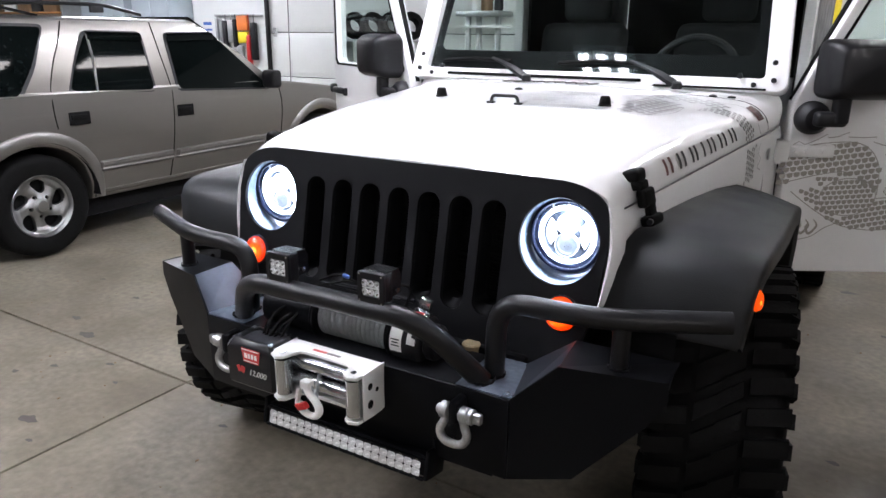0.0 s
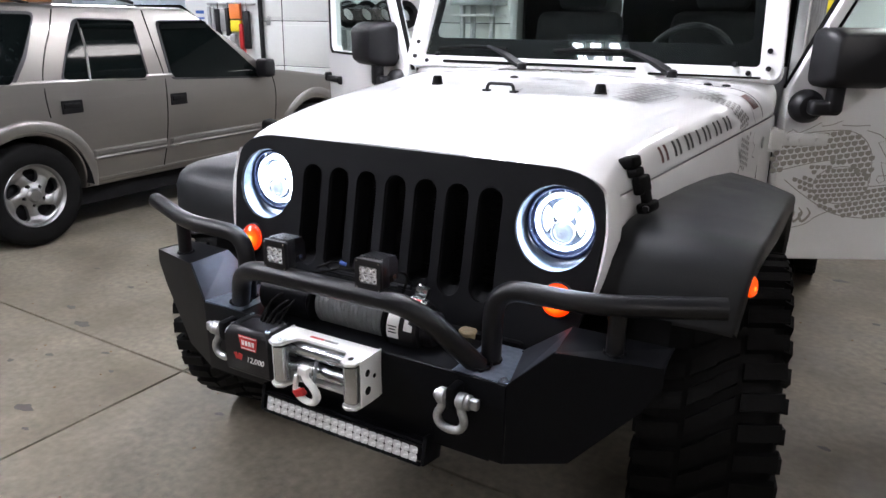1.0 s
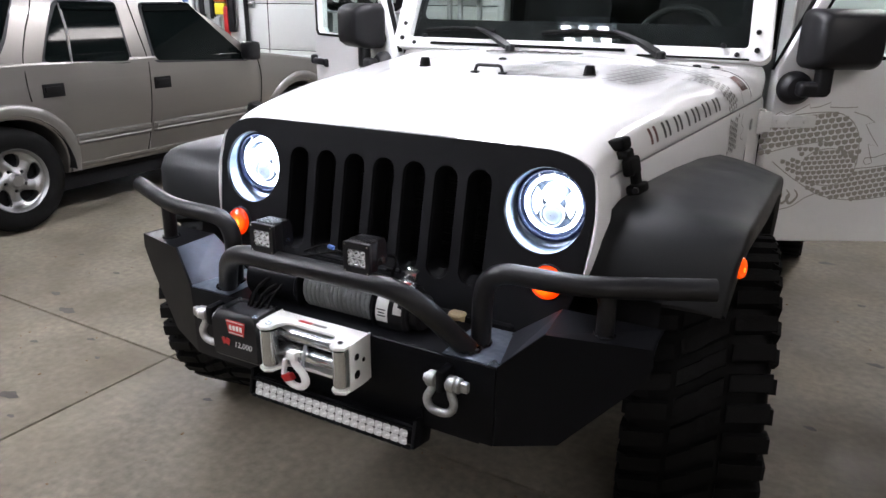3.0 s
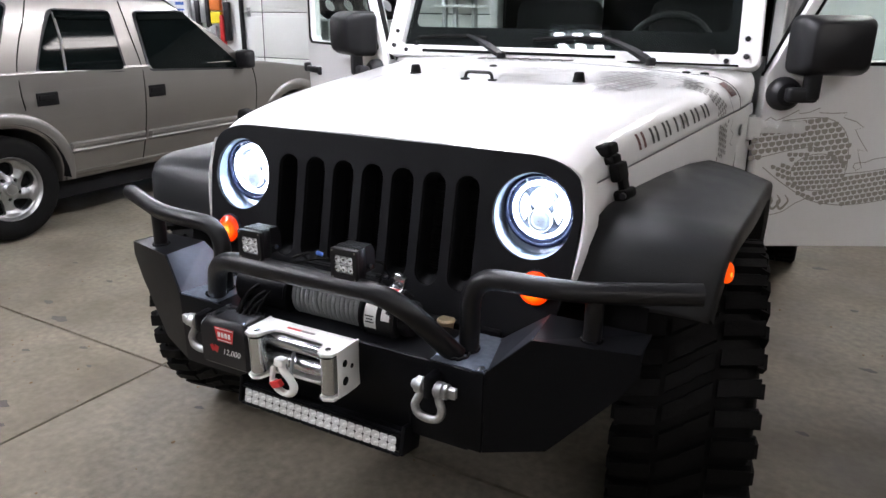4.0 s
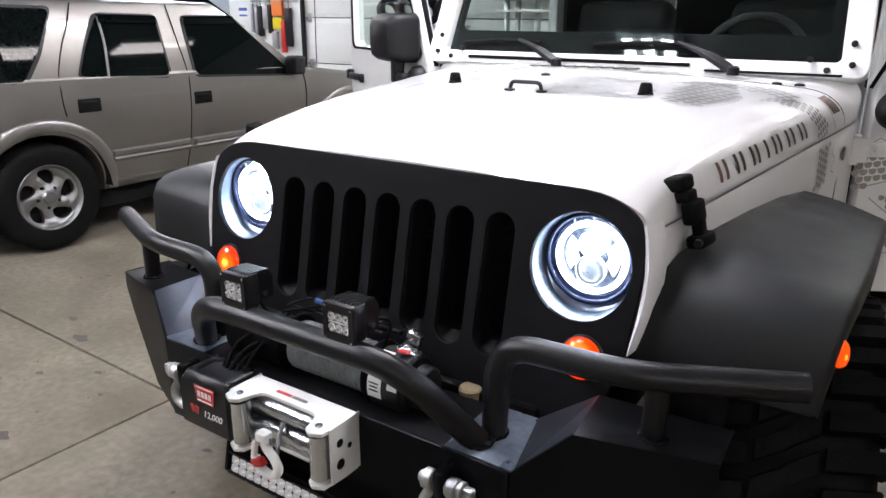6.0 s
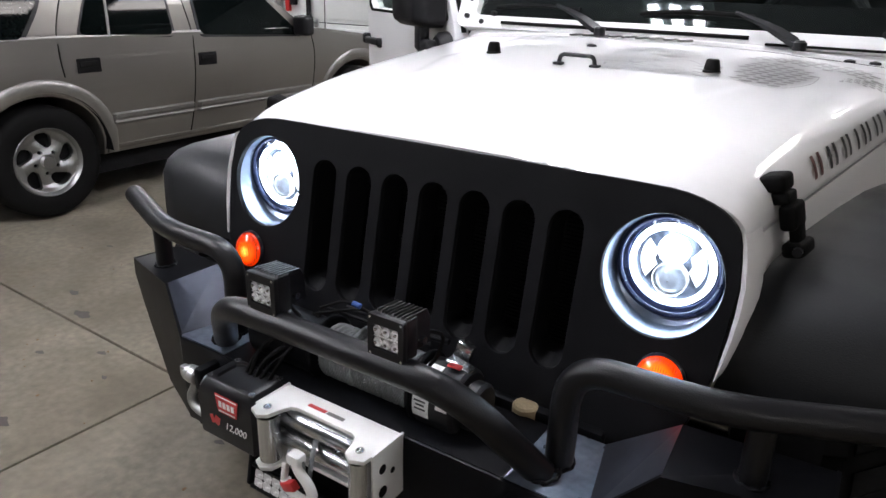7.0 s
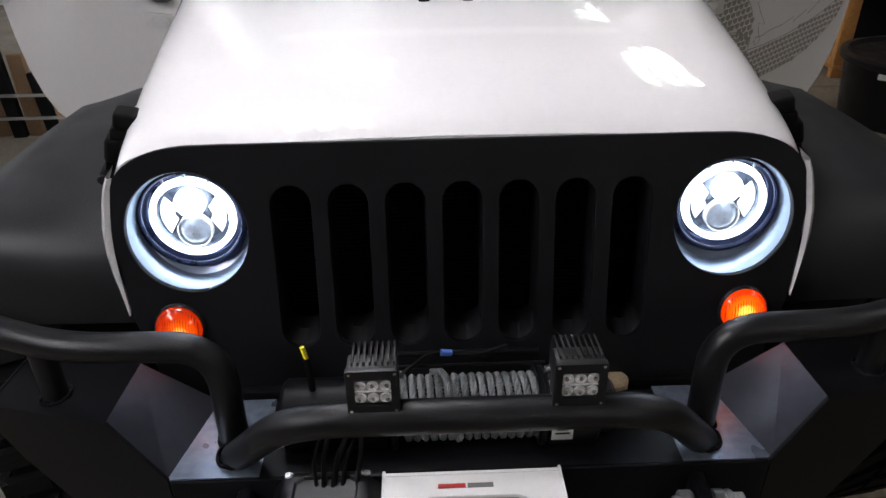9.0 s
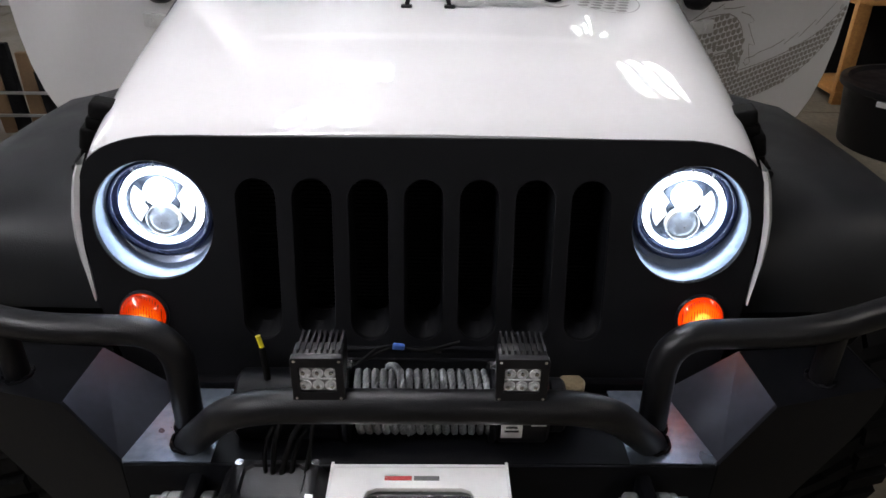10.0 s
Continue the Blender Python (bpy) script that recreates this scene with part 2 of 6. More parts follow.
def fillet(pts, rad, k=6):
    """Rounds the corners of a path."""
    pts = [Vector(p) for p in pts]
    out = [pts[0]]
    for a, p, b in zip(pts, pts[1:], pts[2:]):
        da, db = (a - p), (b - p)
        q = min(rad, da.length * 0.48, db.length * 0.48)
        s, e = p + da.normalized() * q, p + db.normalized() * q
        for i in range(k + 1):
            t = i / k
            out.append(s * (1 - t) ** 2 + p * 2 * t * (1 - t) + e * t * t)
    out.append(pts[-1])
    return out


def tube(bm, pts, r, n=16, rad=0.06, k=6, flat=1.0):
    path = fillet(pts, rad, k) if rad else [Vector(p) for p in pts]
    d0 = (path[1] - path[0]).normalized()
    u, w = frame_of(d0)
    rings = []
    for i, p in enumerate(path):
        d = (path[min(i + 1, len(path) - 1)] - path[max(i - 1, 0)]).normalized()
        u = (u - d * u.dot(d)).normalized()
        w = d.cross(u)
        rings.append([p + u * math.cos(t) * r + w * math.sin(t) * r * flat for t in (2 * math.pi * j / n for j in range(n))])
    ring_loft(bm, rings)
    return bm


def plate(bm, pts, thick):
    """A flat plate from a polygon in space, thickened against its normal."""
    pts = [Vector(p) for p in pts]
    nrm = Vector((0, 0, 0))
    for i in range(len(pts)):
        nrm += (pts[i] - pts[0]).cross(pts[(i + 1) % len(pts)] - pts[0])
    nrm.normalize()
    a = [bm.verts.new(p) for p in pts]
    b = [bm.verts.new(p - nrm * thick) for p in pts]
    bm.faces.new(a)
    bm.faces.new(b[::-1])
    for i in range(len(pts)):
        j = (i + 1) % len(pts)
        bm.faces.new((a[i], b[i], b[j], a[j]))
    return bm


def sheet(loops, depth, m, bevel=0.0):
    """A mesh from flat outlines (the first round the others, which are holes), depth thick, placed by m."""
    cu = bpy.data.curves.new("outline", "CURVE")
    cu.dimensions, cu.fill_mode, cu.extrude, cu.bevel_depth, cu.bevel_resolution = "2D", "BOTH", depth / 2, bevel, 1
    for loop in loops:
        sp = cu.splines.new("POLY")
        sp.points.add(len(loop) - 1)
        for p, (x, y) in zip(sp.points, loop):
            p.co = (x, y, 0, 1)
        sp.use_cyclic_u = True
    ob = bpy.data.objects.new("outline", cu)
    scene.collection.objects.link(ob)
    me = bpy.data.meshes.new_from_object(ob.evaluated_get(bpy.context.evaluated_depsgraph_get()))
    bpy.data.objects.remove(ob)
    bpy.data.curves.remove(cu)
    me.transform(m)
    return me


def circle(x, y, r, n=40, ry=None, a0=0.0, a1=2 * math.pi):
    full = abs(a1 - a0 - 2 * math.pi) < 1e-6
    k = n if full else n - 1
    return [(x + r * math.cos(a0 + (a1 - a0) * i / k), y + (ry or r) * math.sin(a0 + (a1 - a0) * i / k)) for i in range(n)]


def text_mesh(body, size, m, depth=0.001):
    cu = bpy.data.curves.new("lettering", "FONT")
    cu.body, cu.size, cu.extrude, cu.align_x = body, size, depth / 2, "CENTER"
    ob = bpy.data.objects.new("lettering", cu)
    scene.collection.objects.link(ob)
    me = bpy.data.meshes.new_from_object(ob.evaluated_get(bpy.context.evaluated_depsgraph_get()))
    bpy.data.objects.remove(ob)
    bpy.data.curves.remove(cu)
    me.transform(m)
    return me


def lerp(tab, y):
    """Linear look-up in a table of (key, value)."""
    if y <= tab[0][0]:
        return tab[0][1]
    for (a, p), (b, q) in zip(tab, tab[1:]):
        if y <= b:
            return p + (q - p) * (y - a) / (b - a)
    return tab[-1][1]


MIRROR = Matrix.Diagonal((-1, 1, 1, 1))


def flip(bm):
    """Mirrors a bmesh in x."""
    bmesh.ops.transform(bm, matrix=MIRROR, verts=bm.verts)
    bmesh.ops.reverse_faces(bm, faces=bm.faces)
    return bm


# ---- the room ----
XW, XE, YS, YN = -15.4, 5.2, -6.0, 7.5
floor = empty("floor", "sealed brown-grey concrete garage floor with saw-cut joints and stains", "floor")
tagged(floor, kind="structure")
TURN = radians(-1.6)
JX, JY, GAP = -1.315, 0.262, 0.0055


def slab(x0, x1, y0, y1):
    bm = B()
    box(bm, ((x0 + x1) / 2, (y0 + y1) / 2, -0.06), (x1 - x0 - 2 * GAP, y1 - y0 - 2 * GAP, 0.12), bev=0.002, seg=1)
    bmesh.ops.transform(bm, matrix=Matrix.Translation((JX, JY, 0)) @ Matrix.Rotation(TURN, 4, "Z") @ Matrix.Translation((-JX, -JY, 0)), verts=bm.verts)
    return part("slab", bm, CONC, floor)


xs, ys = [-16.0, -12.0, -8.4, -4.9, JX, 2.3, 6.5], [-7.5, -3.3, JY, 3.9, 8.5]
for x0, x1 in zip(xs, xs[1:]):
    for y0, y1 in zip(ys, ys[1:]):
        slab(x0, x1, y0, y1)
bm = B()
box(bm, (-4.8, 0.8, -0.16), (23, 18, 0.06))
part("joint_bed", bm, STAIN, floor)


def wall(name, label, c, s, material):
    bm = B()
    box(bm, c, s)
    return tagged(part(name, bm, material, None, label), category="wall", kind="structure")


H2 = CEIL / 2
GX0, GX1, GH = -7.6, -2.9, 2.8
wall("wall_west", "plain light grey painted garage side wall", (XW - 0.1, (YS + YN) / 2, H2), (0.2, YN - YS + 0.4, CEIL), WALLG)
# East and south walls are unseen, toned dark to limit bounced light.
wall("wall_east", "unseen garage side wall, toned dark to limit bounced light", (XE + 0.1, (YS + YN) / 2, H2), (0.2, YN - YS + 0.4, CEIL), WALLD)
wall("wall_south", "unseen grey wall behind the open floor, toned to limit bounced light", ((XW + XE) / 2, YS - 0.1, H2), (XE - XW, 0.2, CEIL), WALLS)
wall("wall_north", "white painted wall beside the roller door", ((XW + GX0) / 2, YN + 0.1, H2), (GX0 - XW, 0.2, CEIL), WALLM)
wall("wall_north_middle", "white painted wall between the garage bays", ((GX1 + XE) / 2, YN + 0.1, H2), (XE - GX1, 0.2, CEIL), WALLM)
wall("wall_north_lintel", "white painted wall over the garage door", ((GX0 + GX1) / 2, YN + 0.1, (GH + CEIL) / 2), (GX1 - GX0, 0.2, CEIL - GH), WALLM)
# Unseen ceiling, kept near-black to limit reflections in glass and fill light.
bm = B()
box(bm, ((XW + XE) / 2, (YS + YN) / 2, CEIL + 0.1), (XE - XW + 0.4, YN - YS + 0.4, 0.2))
tagged(part("ceiling", bm, CEILM, None, "unseen flat garage ceiling, kept black to limit reflections and fill light"), category="ceiling", kind="structure")

gdoor = empty("door_1", "closed white sectional steel garage door with ribbed panels", "garage door")
tagged(gdoor, kind="structure")
nsec, sh = 4, GH / 4
for i in range(nsec):
    bm = B()
    box(bm, ((GX0 + GX1) / 2, YN + 0.03, sh * (i + 0.5)), (GX1 - GX0, 0.05, sh - 0.012), bev=0.012)
    box(bm, ((GX0 + GX1) / 2, YN + 0.0, sh * (i + 0.5)), (GX1 - GX0 - 0.1, 0.02, sh - 0.13), bev=0.008)
    part("panel", bm, GDOOR, gdoor)
for x in (GX0 + 0.02, GX1 - 0.02):
    bm = B()
    box(bm, (x, YN - 0.05, GH / 2 + 0.05), (0.05, 0.06, GH + 0.1), bev=0.004)
    for k in range(9):
        box(bm, (x + 0.03, YN - 0.06, 0.2 + k * 0.3), (0.05, 0.03, 0.03), bev=0.004)
    part("track", bm, PLASTIC, gdoor, "dark steel roller track with brackets")
for i in range(1, nsec):
    bm = B()
    box(bm, (GX0 + 0.14, YN - 0.015, sh * i), (0.07, 0.02, 0.14), bev=0.005)
    cyl(bm, (GX0 + 0.08, YN - 0.04, sh * i), (GX0 + 0.15, YN - 0.04, sh * i), 0.022, 12)
    part("hinge", bm, GALV, gdoor, "galvanised roller hinge")


def ceiling_light(x, y, L=1.25, glow=None):
    """A surface fluorescent fixture with three tubes."""
    W = 0.46
    th = empty("ceiling_light", "grey surface fluorescent ceiling light, switched on; some mirrored in the hood, some added as fill", "ceiling light", "ceiling lights", (x, y, CEIL))
    bm = B()
    box(bm, (0, 0, -0.03), (W, L, 0.06), bev=0.01)
    part("housing", bm, CABINET, th)
    for sx in (-0.145, 0.0, 0.145):
        bm = B()
        cyl(bm, (sx, -L / 2 + 0.03, -0.09), (sx, L / 2 - 0.03, -0.09), 0.02, 12)
        box(bm, (sx, 0, -0.075), (0.072, L - 0.06, 0.02), bev=0.004)
        part("tube", bm, glow or TUBE, th, "glowing fluorescent tube")
    return th


one = ceiling_light(-0.45, 3.4)
# First two are mirrored in the hood; the rest are added, unseen fill lamps.
for x, y in ((-0.50, 0.8), (-1.05, 5.2), (-2.7, -1.2), (-2.6, -2.3), (-5.6, 4.2), (-8.6, 2.6), (-8.6, 5.6), (-12.0, 4.5)):
    copy_thing(one, pose(x, y, CEIL))
dimmed = ceiling_light(1.52, 5.5, glow=TUBE_DIM)  # tube power cut to keep the right-hand floor dark
# (1.56, 3.2) is mirrored in the hood; the others are added, unseen fill.
for x, y in ((1.56, 3.2), (3.0, -0.4), (2.6, -4.2), (0.9, -5.2), (3.4, -5.3)):
    copy_thing(dimmed, pose(x, y, CEIL))
ceiling_light(-0.75, -0.80, 0.32)

# stains and crumbs on the floor
rnd = random.Random(7)
for x, y, r in ((-2.135, 0.345, 0.045), (-1.60, -0.265, 0.04), (-2.05, -0.06, 0.02), (1.12, 3.02, 0.04), (1.13, 1.03, 0.022), (-2.36, 0.80, 0.022), (-0.91, 0.09, 0.018), (-1.575, 0.10, 0.015), (-1.95, 0.06, 0.02), (-2.38, 0.45, 0.03), (-2.8, 0.9, 0.02), (-1.75, 0.20, 0.02), (1.35, 1.7, 0.03), (1.3, 2.4, 0.025), (-2.6, 0.1, 0.025), (-1.45, -0.35, 0.015)):
    bm = B()
    n = 18
    ph = rnd.uniform(0, 6)
    vs = [bm.verts.new((x + r * (1 + 0.3 * math.sin(2 * t + ph) + 0.12 * math.sin(5 * t)) * math.cos(t), y + r * 0.6 * (1 + 0.25 * math.cos(3 * t + ph)) * math.sin(t), 0.0015)) for t in [2 * math.pi * i / n for i in range(n)]]
    bm.faces.new(vs)
    part("stain", bm, STAIN, floor, "dark oil stain")
bm = B()
for i in range(170):
    x, y, r = rnd.uniform(-3.3, 1.7), rnd.uniform(-1.0, 3.0), rnd.uniform(0.002, 0.006)
    bmesh.ops.create_icosphere(bm, subdivisions=1, radius=r, matrix=Matrix.Translation((x, y, r * 0.4)) @ Matrix.Diagonal((1, rnd.uniform(0.5, 1.6), 0.5, 1)))
tagged(part("floor_debris", bm, CARD, None, "scattered small crumbs of dirt on the concrete floor"), category="debris", kind="stuff")

# ---- along the far wall ----
rack = empty("tool_rack", "wall rail hung with tools and coloured packages", "tool rack", "", (0, 0, 0))
bm = B()
box(bm, (-8.25, YN - 0.03, 1.66), (1.1, 0.03, 0.04), bev=0.006)
part("rail", bm, GALV, rack)
for x, w, z0, z1, m_, nm in ((-8.72, 0.05, 1.15, 1.62, GALV, "wrench"), (-8.62, 0.06, 1.05, 1.60, GALV, "wrench"), (-8.53, 0.10, 1.10, 1.58, PLASTIC, "tool_bag"), (-8.40, 0.12, 1.22, 1.58, GALV, "bracket"), (-8.30, 0.08, 1.15, 1.60, PLASTIC, "strap"), (-8.12, 0.24, 1.42, 1.66, ORANGE, "package"), (-8.12, 0.22, 1.22, 1.40, YELLOW, "package"), (-8.00, 0.09, 0.85, 1.35, RED, "package"), (-7.88, 0.12, 0.95, 1.55, PLASTIC, "cable_coil"), (-8.20, 0.12, 0.90, 1.18, GALV, "package")):
    bm = B()
    box(bm, (x, YN - 0.07, (z0 + z1) / 2), (w, 0.06, z1 - z0), bev=0.012)
    cyl(bm, (x, YN - 0.06, z1 - 0.01), (x, YN - 0.06, 1.68), 0.006, 8)
    part(nm, bm, m_, rack)
notice = empty("wall_notice", "white paper notice with blue print on the wall", "notice")
bm = B()
box(bm, (-9.02, YN - 0.004, 1.48), (0.30, 0.006, 0.26))
part("sheet", bm, DECAL_WHITE, notice)
bm = B()
box(bm, (-9.02, YN - 0.009, 1.53), (0.2, 0.004, 0.05))
part("print", bm, BLUE, notice)
bm = B()
box(bm, (-9.02, YN - 0.009, 1.43), (0.2, 0.004, 0.03))
part("print", bm, BLUE, notice)
for x0, x1 in ((-11.75, -10.5), (-10.3, -9.35)):
    cab = empty("steel_cabinet", "tall grey-blue steel storage cabinet with two doors", "cabinet", "steel cabinets")
    bm = B()
    box(bm, ((x0 + x1) / 2, YN - 0.26, 1.15), (x1 - x0, 0.5, 2.3), bev=0.01)
    part("body", bm, CABINET, cab)
    for k in (0, 1):
        bm = B()
        w = (x1 - x0) / 2
        box(bm, (x0 + w * (k + 0.5), YN - 0.52, 1.15), (w - 0.012, 0.02, 2.24), bev=0.004)
        d_ = part("door", bm, CABINET, cab)
        bm = B()
        box(bm, (x0 + w + (0.04 if k else -0.04), YN - 0.54, 1.15), (0.02, 0.02, 0.12), bev=0.004)
        part("handle", bm, PLASTIC, d_)
shelf = empty("storage_shelf", "open storage shelf stacked with brown boxes", "shelf")
for z in (0.4, 1.1, 1.72):
    bm = B()
    box(bm, (-13.6, YN - 0.3, z), (2.6, 0.5, 0.03), bev=0.004)
    part("board", bm, WOOD, shelf)
for x in (-14.88, -12.32):
    bm = B()
    box(bm, (x, YN - 0.3, 1.1), (0.05, 0.5, 2.2), bev=0.004)
    part("upright", bm, GALV, shelf)
for x, w, m_, hgt in ((-14.6, 0.42, CARD, 0.5), (-14.1, 0.4, DECAL_WHITE, 0.4), (-13.65, 0.38, CARD, 0.52), (-13.2, 0.3, PLASTIC, 0.4), (-12.75, 0.42, CARD, 0.5)):
    bm = B()
    box(bm, (x, YN - 0.3, 1.737 + hgt / 2), (w, 0.4, hgt), bev=0.008)
    tagged(part("storage_box", bm, m_, None, "closed storage box on the shelf"), category="box", group="boxes on the shelf")
stand = empty("tool_stand", "grey steel stand with a shelf and bottles on top", "stand")
bm = B()
box(bm, (-3.45, YN - 0.35, 1.66), (0.62, 0.45, 0.07), bev=0.01)
part("top", bm, GALV, stand)
for sx in (-0.24, -0.08, 0.20):
    bm = B()
    box(bm, (-3.45 + sx, YN - 0.35, 0.815), (0.06, 0.06, 1.62), bev=0.006)
    part("leg", bm, GALV, stand)
bm = B()
box(bm, (-3.45, YN - 0.35, 1.50), (0.60, 0.40, 0.03), bev=0.006)
part("shelf", bm, DECAL_WHITE, stand)
for x, r, hgt, m_ in ((-3.6, 0.07, 0.22, DECAL_WHITE), (-3.42, 0.08, 0.30, CARD), (-3.25, 0.06, 0.2, PLASTIC)):
    bm = B()
    cyl(bm, (x, YN - 0.35, 1.695), (x, YN - 0.35, 1.695 + hgt), r, 16, bev=0.01)
    cyl(bm, (x, YN - 0.35, 1.695 + hgt), (x, YN - 0.35, 1.735 + hgt), r * 0.4, 12)
    tagged(part("bottle", bm, m_, None, "shop bottle standing on the steel stand"), category="bottle", group="bottles on the stand")
# Rack and rings are added for the dark round shapes in the door glass.
trk = empty("tyre_rack", "added wall rack for the dark round shapes in the door glass", "rack")
bm = B()
box(bm, (-5.15, YN - 0.22, 1.30), (1.5, 0.3, 0.03), bev=0.005)
part("shelf", bm, GALV, trk)
for x in (-5.85, -4.45):
    bm = B()
    box(bm, (x, YN - 0.22, 0.655), (0.04, 0.3, 1.27), bev=0.004)
    part("upright", bm, GALV, trk)
for k in range(4):
    bm = B()
    lathe(bm, [(0.10, -0.06), (0.17, -0.07), (0.19, -0.05), (0.19, 0.05), (0.17, 0.07), (0.10, 0.06), (0.09, 0.0), (0.10, -0.06)], Matrix.Translation((-5.65 + 0.33 * k, YN - 0.25, 1.505)) @ Matrix.Rotation(radians(70), 4, "Y") @ Matrix.Rotation(radians(25), 4, "X"), 28)
    tagged(part("small_tyre", bm, RUBBER, None, "dark ring standing in for a round shape in the door glass"), category="tyre", group="tyres on the rack")
# right of the open door: pine shelving and a black tub
pine = empty("pine_shelving", "orange pine shelving unit with dark contents", "shelf")
for x in (3.0, 4.2):
    for y in (4.0, 4.5):
        bm = B()
        box(bm, (x, y, 1.0), (0.10, 0.05, 2.0), bev=0.004)
        part("post", bm, WOOD, pine)
for z in (0.08, 0.72, 1.4):
    bm = B()
    box(bm, (3.6, 4.25, z), (1.3, 0.56, 0.03), bev=0.004)
    part("board", bm, WOOD, pine)
bm = B()
box(bm, (3.6, 4.54, 1.0), (1.3, 0.02, 1.9))
part("back_panel", bm, DARK, pine)
tub = empty("storage_tub", "round black plastic tub with a white label", "tub")
bm = B()
lathe(bm, [(0.0005, 0.0), (0.43, 0.0), (0.47, 0.35), (0.50, 0.36), (0.50, 0.395), (0.46, 0.40), (0.44, 0.375), (0.0005, 0.37)], Matrix.Translation((3.03, 3.10, 0)), 48)
part("body", bm, PLASTIC, tub)
bm = B()
box(bm, (3.03 + 0.485 * math.cos(radians(216)), 3.10 + 0.485 * math.sin(radians(216)), 0.335), (0.17, 0.012, 0.03), Matrix.Rotation(radians(-54), 3, "Z"))
part("label", bm, DECAL_WHITE, tub)
boards = empty("timber_stack", "upright dark brown and orange boards, with dark strips for the shaded gaps between", "boards")
# The two DARK strips stand in for shaded gaps between the boards.
for k, (x, y, w, hgt, m_) in enumerate(((-2.66, 3.20, 0.09, 0.62, CARD), (-2.55, 3.17, 0.08, 0.56, DARK), (-2.45, 3.20, 0.09, 0.50, CARD), (-2.34, 3.16, 0.07, 0.40, DARK), (-2.25, 3.18, 0.07, 0.34, WOOD))):
    bm = B()
    box(bm, (x, y, hgt / 2), (w, 0.045, hgt), Matrix.Rotation(radians(-4 + 2 * (k % 3)), 3, "Y"), bev=0.004)
    part("board", bm, m_, boards)
for z in (0.08, 0.22):
    bm = B()
    box(bm, (-2.42, 3.10, z + 0.06), (0.52, 0.02, 0.016), bev=0.003)
    part("strap_bar", bm, GALV, boards, "bright metal bar")
yel = empty("hanging_sign", "small yellow plate hung on the far wall", "sign")
bm = B()
box(bm, (0.5, YN - 0.02, 1.72), (0.30, 0.02, 0.34), bev=0.004)
part("plate", bm, YELLOW, yel)
pl = empty("leaning_plank", "brown plank leaning against the garage door", "plank")
bm = B()
box(bm, (-2.75, YN - 0.25, 0.62), (0.14, 0.03, 1.3), Matrix.Rotation(radians(-18), 3, "X"), bev=0.004)
part("board", bm, WOOD, pl)


# ---- the off-road vehicle ----
jeep = empty("off_road_vehicle", "white lifted off-road vehicle with black grille, steel bumper and open doors", "car")

# hood shape: seam to the fender, crown and sides
SEAM_X = [(-0.05, 0.566), (0.0, 0.570), (1.25, 0.775)]
SEAM_Z = [(-0.05, 1.064), (0.0, 1.066), (1.25, 1.142)]
TOP_Z = [(-0.02, 1.128), (0.0, 1.138), (0.02, 1.1515), (0.045, 1.1625), (0.08, 1.1715), (0.16, 1.1855), (0.3, 1.2050), (0.55, 1.228), (0.9, 1.250), (1.25, 1.268)]


def sstep(a, b, x):
    t = min(1, max(0, (x - a) / (b - a)))
    return t * t * (3 - 2 * t)


def glide(tab, y):
    """Smooth look-up in a table of (key, value)."""
    y = min(max(y, tab[0][0]), tab[-1][0])
    n = len(tab)
    i = max(k for k in range(n - 1) if tab[k][0] <= y)
    tan = [(tab[min(k + 1, n - 1)][1] - tab[max(k - 1, 0)][1]) / (tab[min(k + 1, n - 1)][0] - tab[max(k - 1, 0)][0]) for k in (i, i + 1)]
    (a, p), (b, q) = tab[i], tab[i + 1]
    h, t = b - a, (y - a) / (b - a)
    return p * (2 * t ** 3 - 3 * t * t + 1) + q * (3 * t * t - 2 * t ** 3) + h * tan[0] * (t ** 3 - 2 * t * t + t) + h * tan[1] * (t ** 3 - t * t)


HA = 0.135  # width of the rounded shoulder


def hood_z(x, y):
    """Height of the hood's surface."""
    xs_, zs, zt = lerp(SEAM_X, y), lerp(SEAM_Z, y), glide(TOP_Z, y)
    ax = abs(x)
    a = HA
    x0 = xs_ - a
    crown = (0.008 + 0.014 * sstep(0.0, 1.0, y)) * (ax / x0) ** 2
    w = 0.32 + 0.30 * max(0.0, min(0.25, y - 0.37))
    bulge = 0.0022 * sstep(0.36, 0.40, y) * (1 - sstep(w, w + 0.035, ax))
    zc = zt - crown + bulge
    if ax <= x0:
        return zc
    u = min(1, (ax - x0) / a)
    return zs + (zc - zs) * max(0.0, 1 - u ** 2.5) ** (1 / 2.3)


def hood_row(y, z_off=0.0):
    xs_, zs = lerp(SEAM_X, y), lerp(SEAM_Z, y)
    half = []
    x0 = xs_ - HA
    for i in range(48):
        x = x0 * i / 48
        half.append((x, hood_z(x, y)))
    for i in range(25):
        x = x0 + HA * math.sin(math.pi / 2 * i / 24)
        half.append((x, hood_z(x, y)))
    half.append((xs_ - 0.004, zs - 0.004))
    row = [Vector((-x, y, z + z_off)) for x, z in half[:0:-1]] + [Vector((x, y, z + z_off)) for x, z in half]
    return row


bm = B()
ysamp = [-0.003, 0.004, 0.015, 0.028, 0.042, 0.06, 0.08, 0.10, 0.12] + [0.15 + 0.0123 * i for i in range(80)] + [1.13]
rows = [hood_row(y) for y in ysamp]
front = [Vector((p.x * 0.995, -0.002, p.z - 0.012)) for p in rows[0]]
ring_loft(bm, [front] + rows, closed=False)
hood = part("hood", bm, WHITE, jeep, "glossy white hood with grey scale-pattern vinyl", 60)

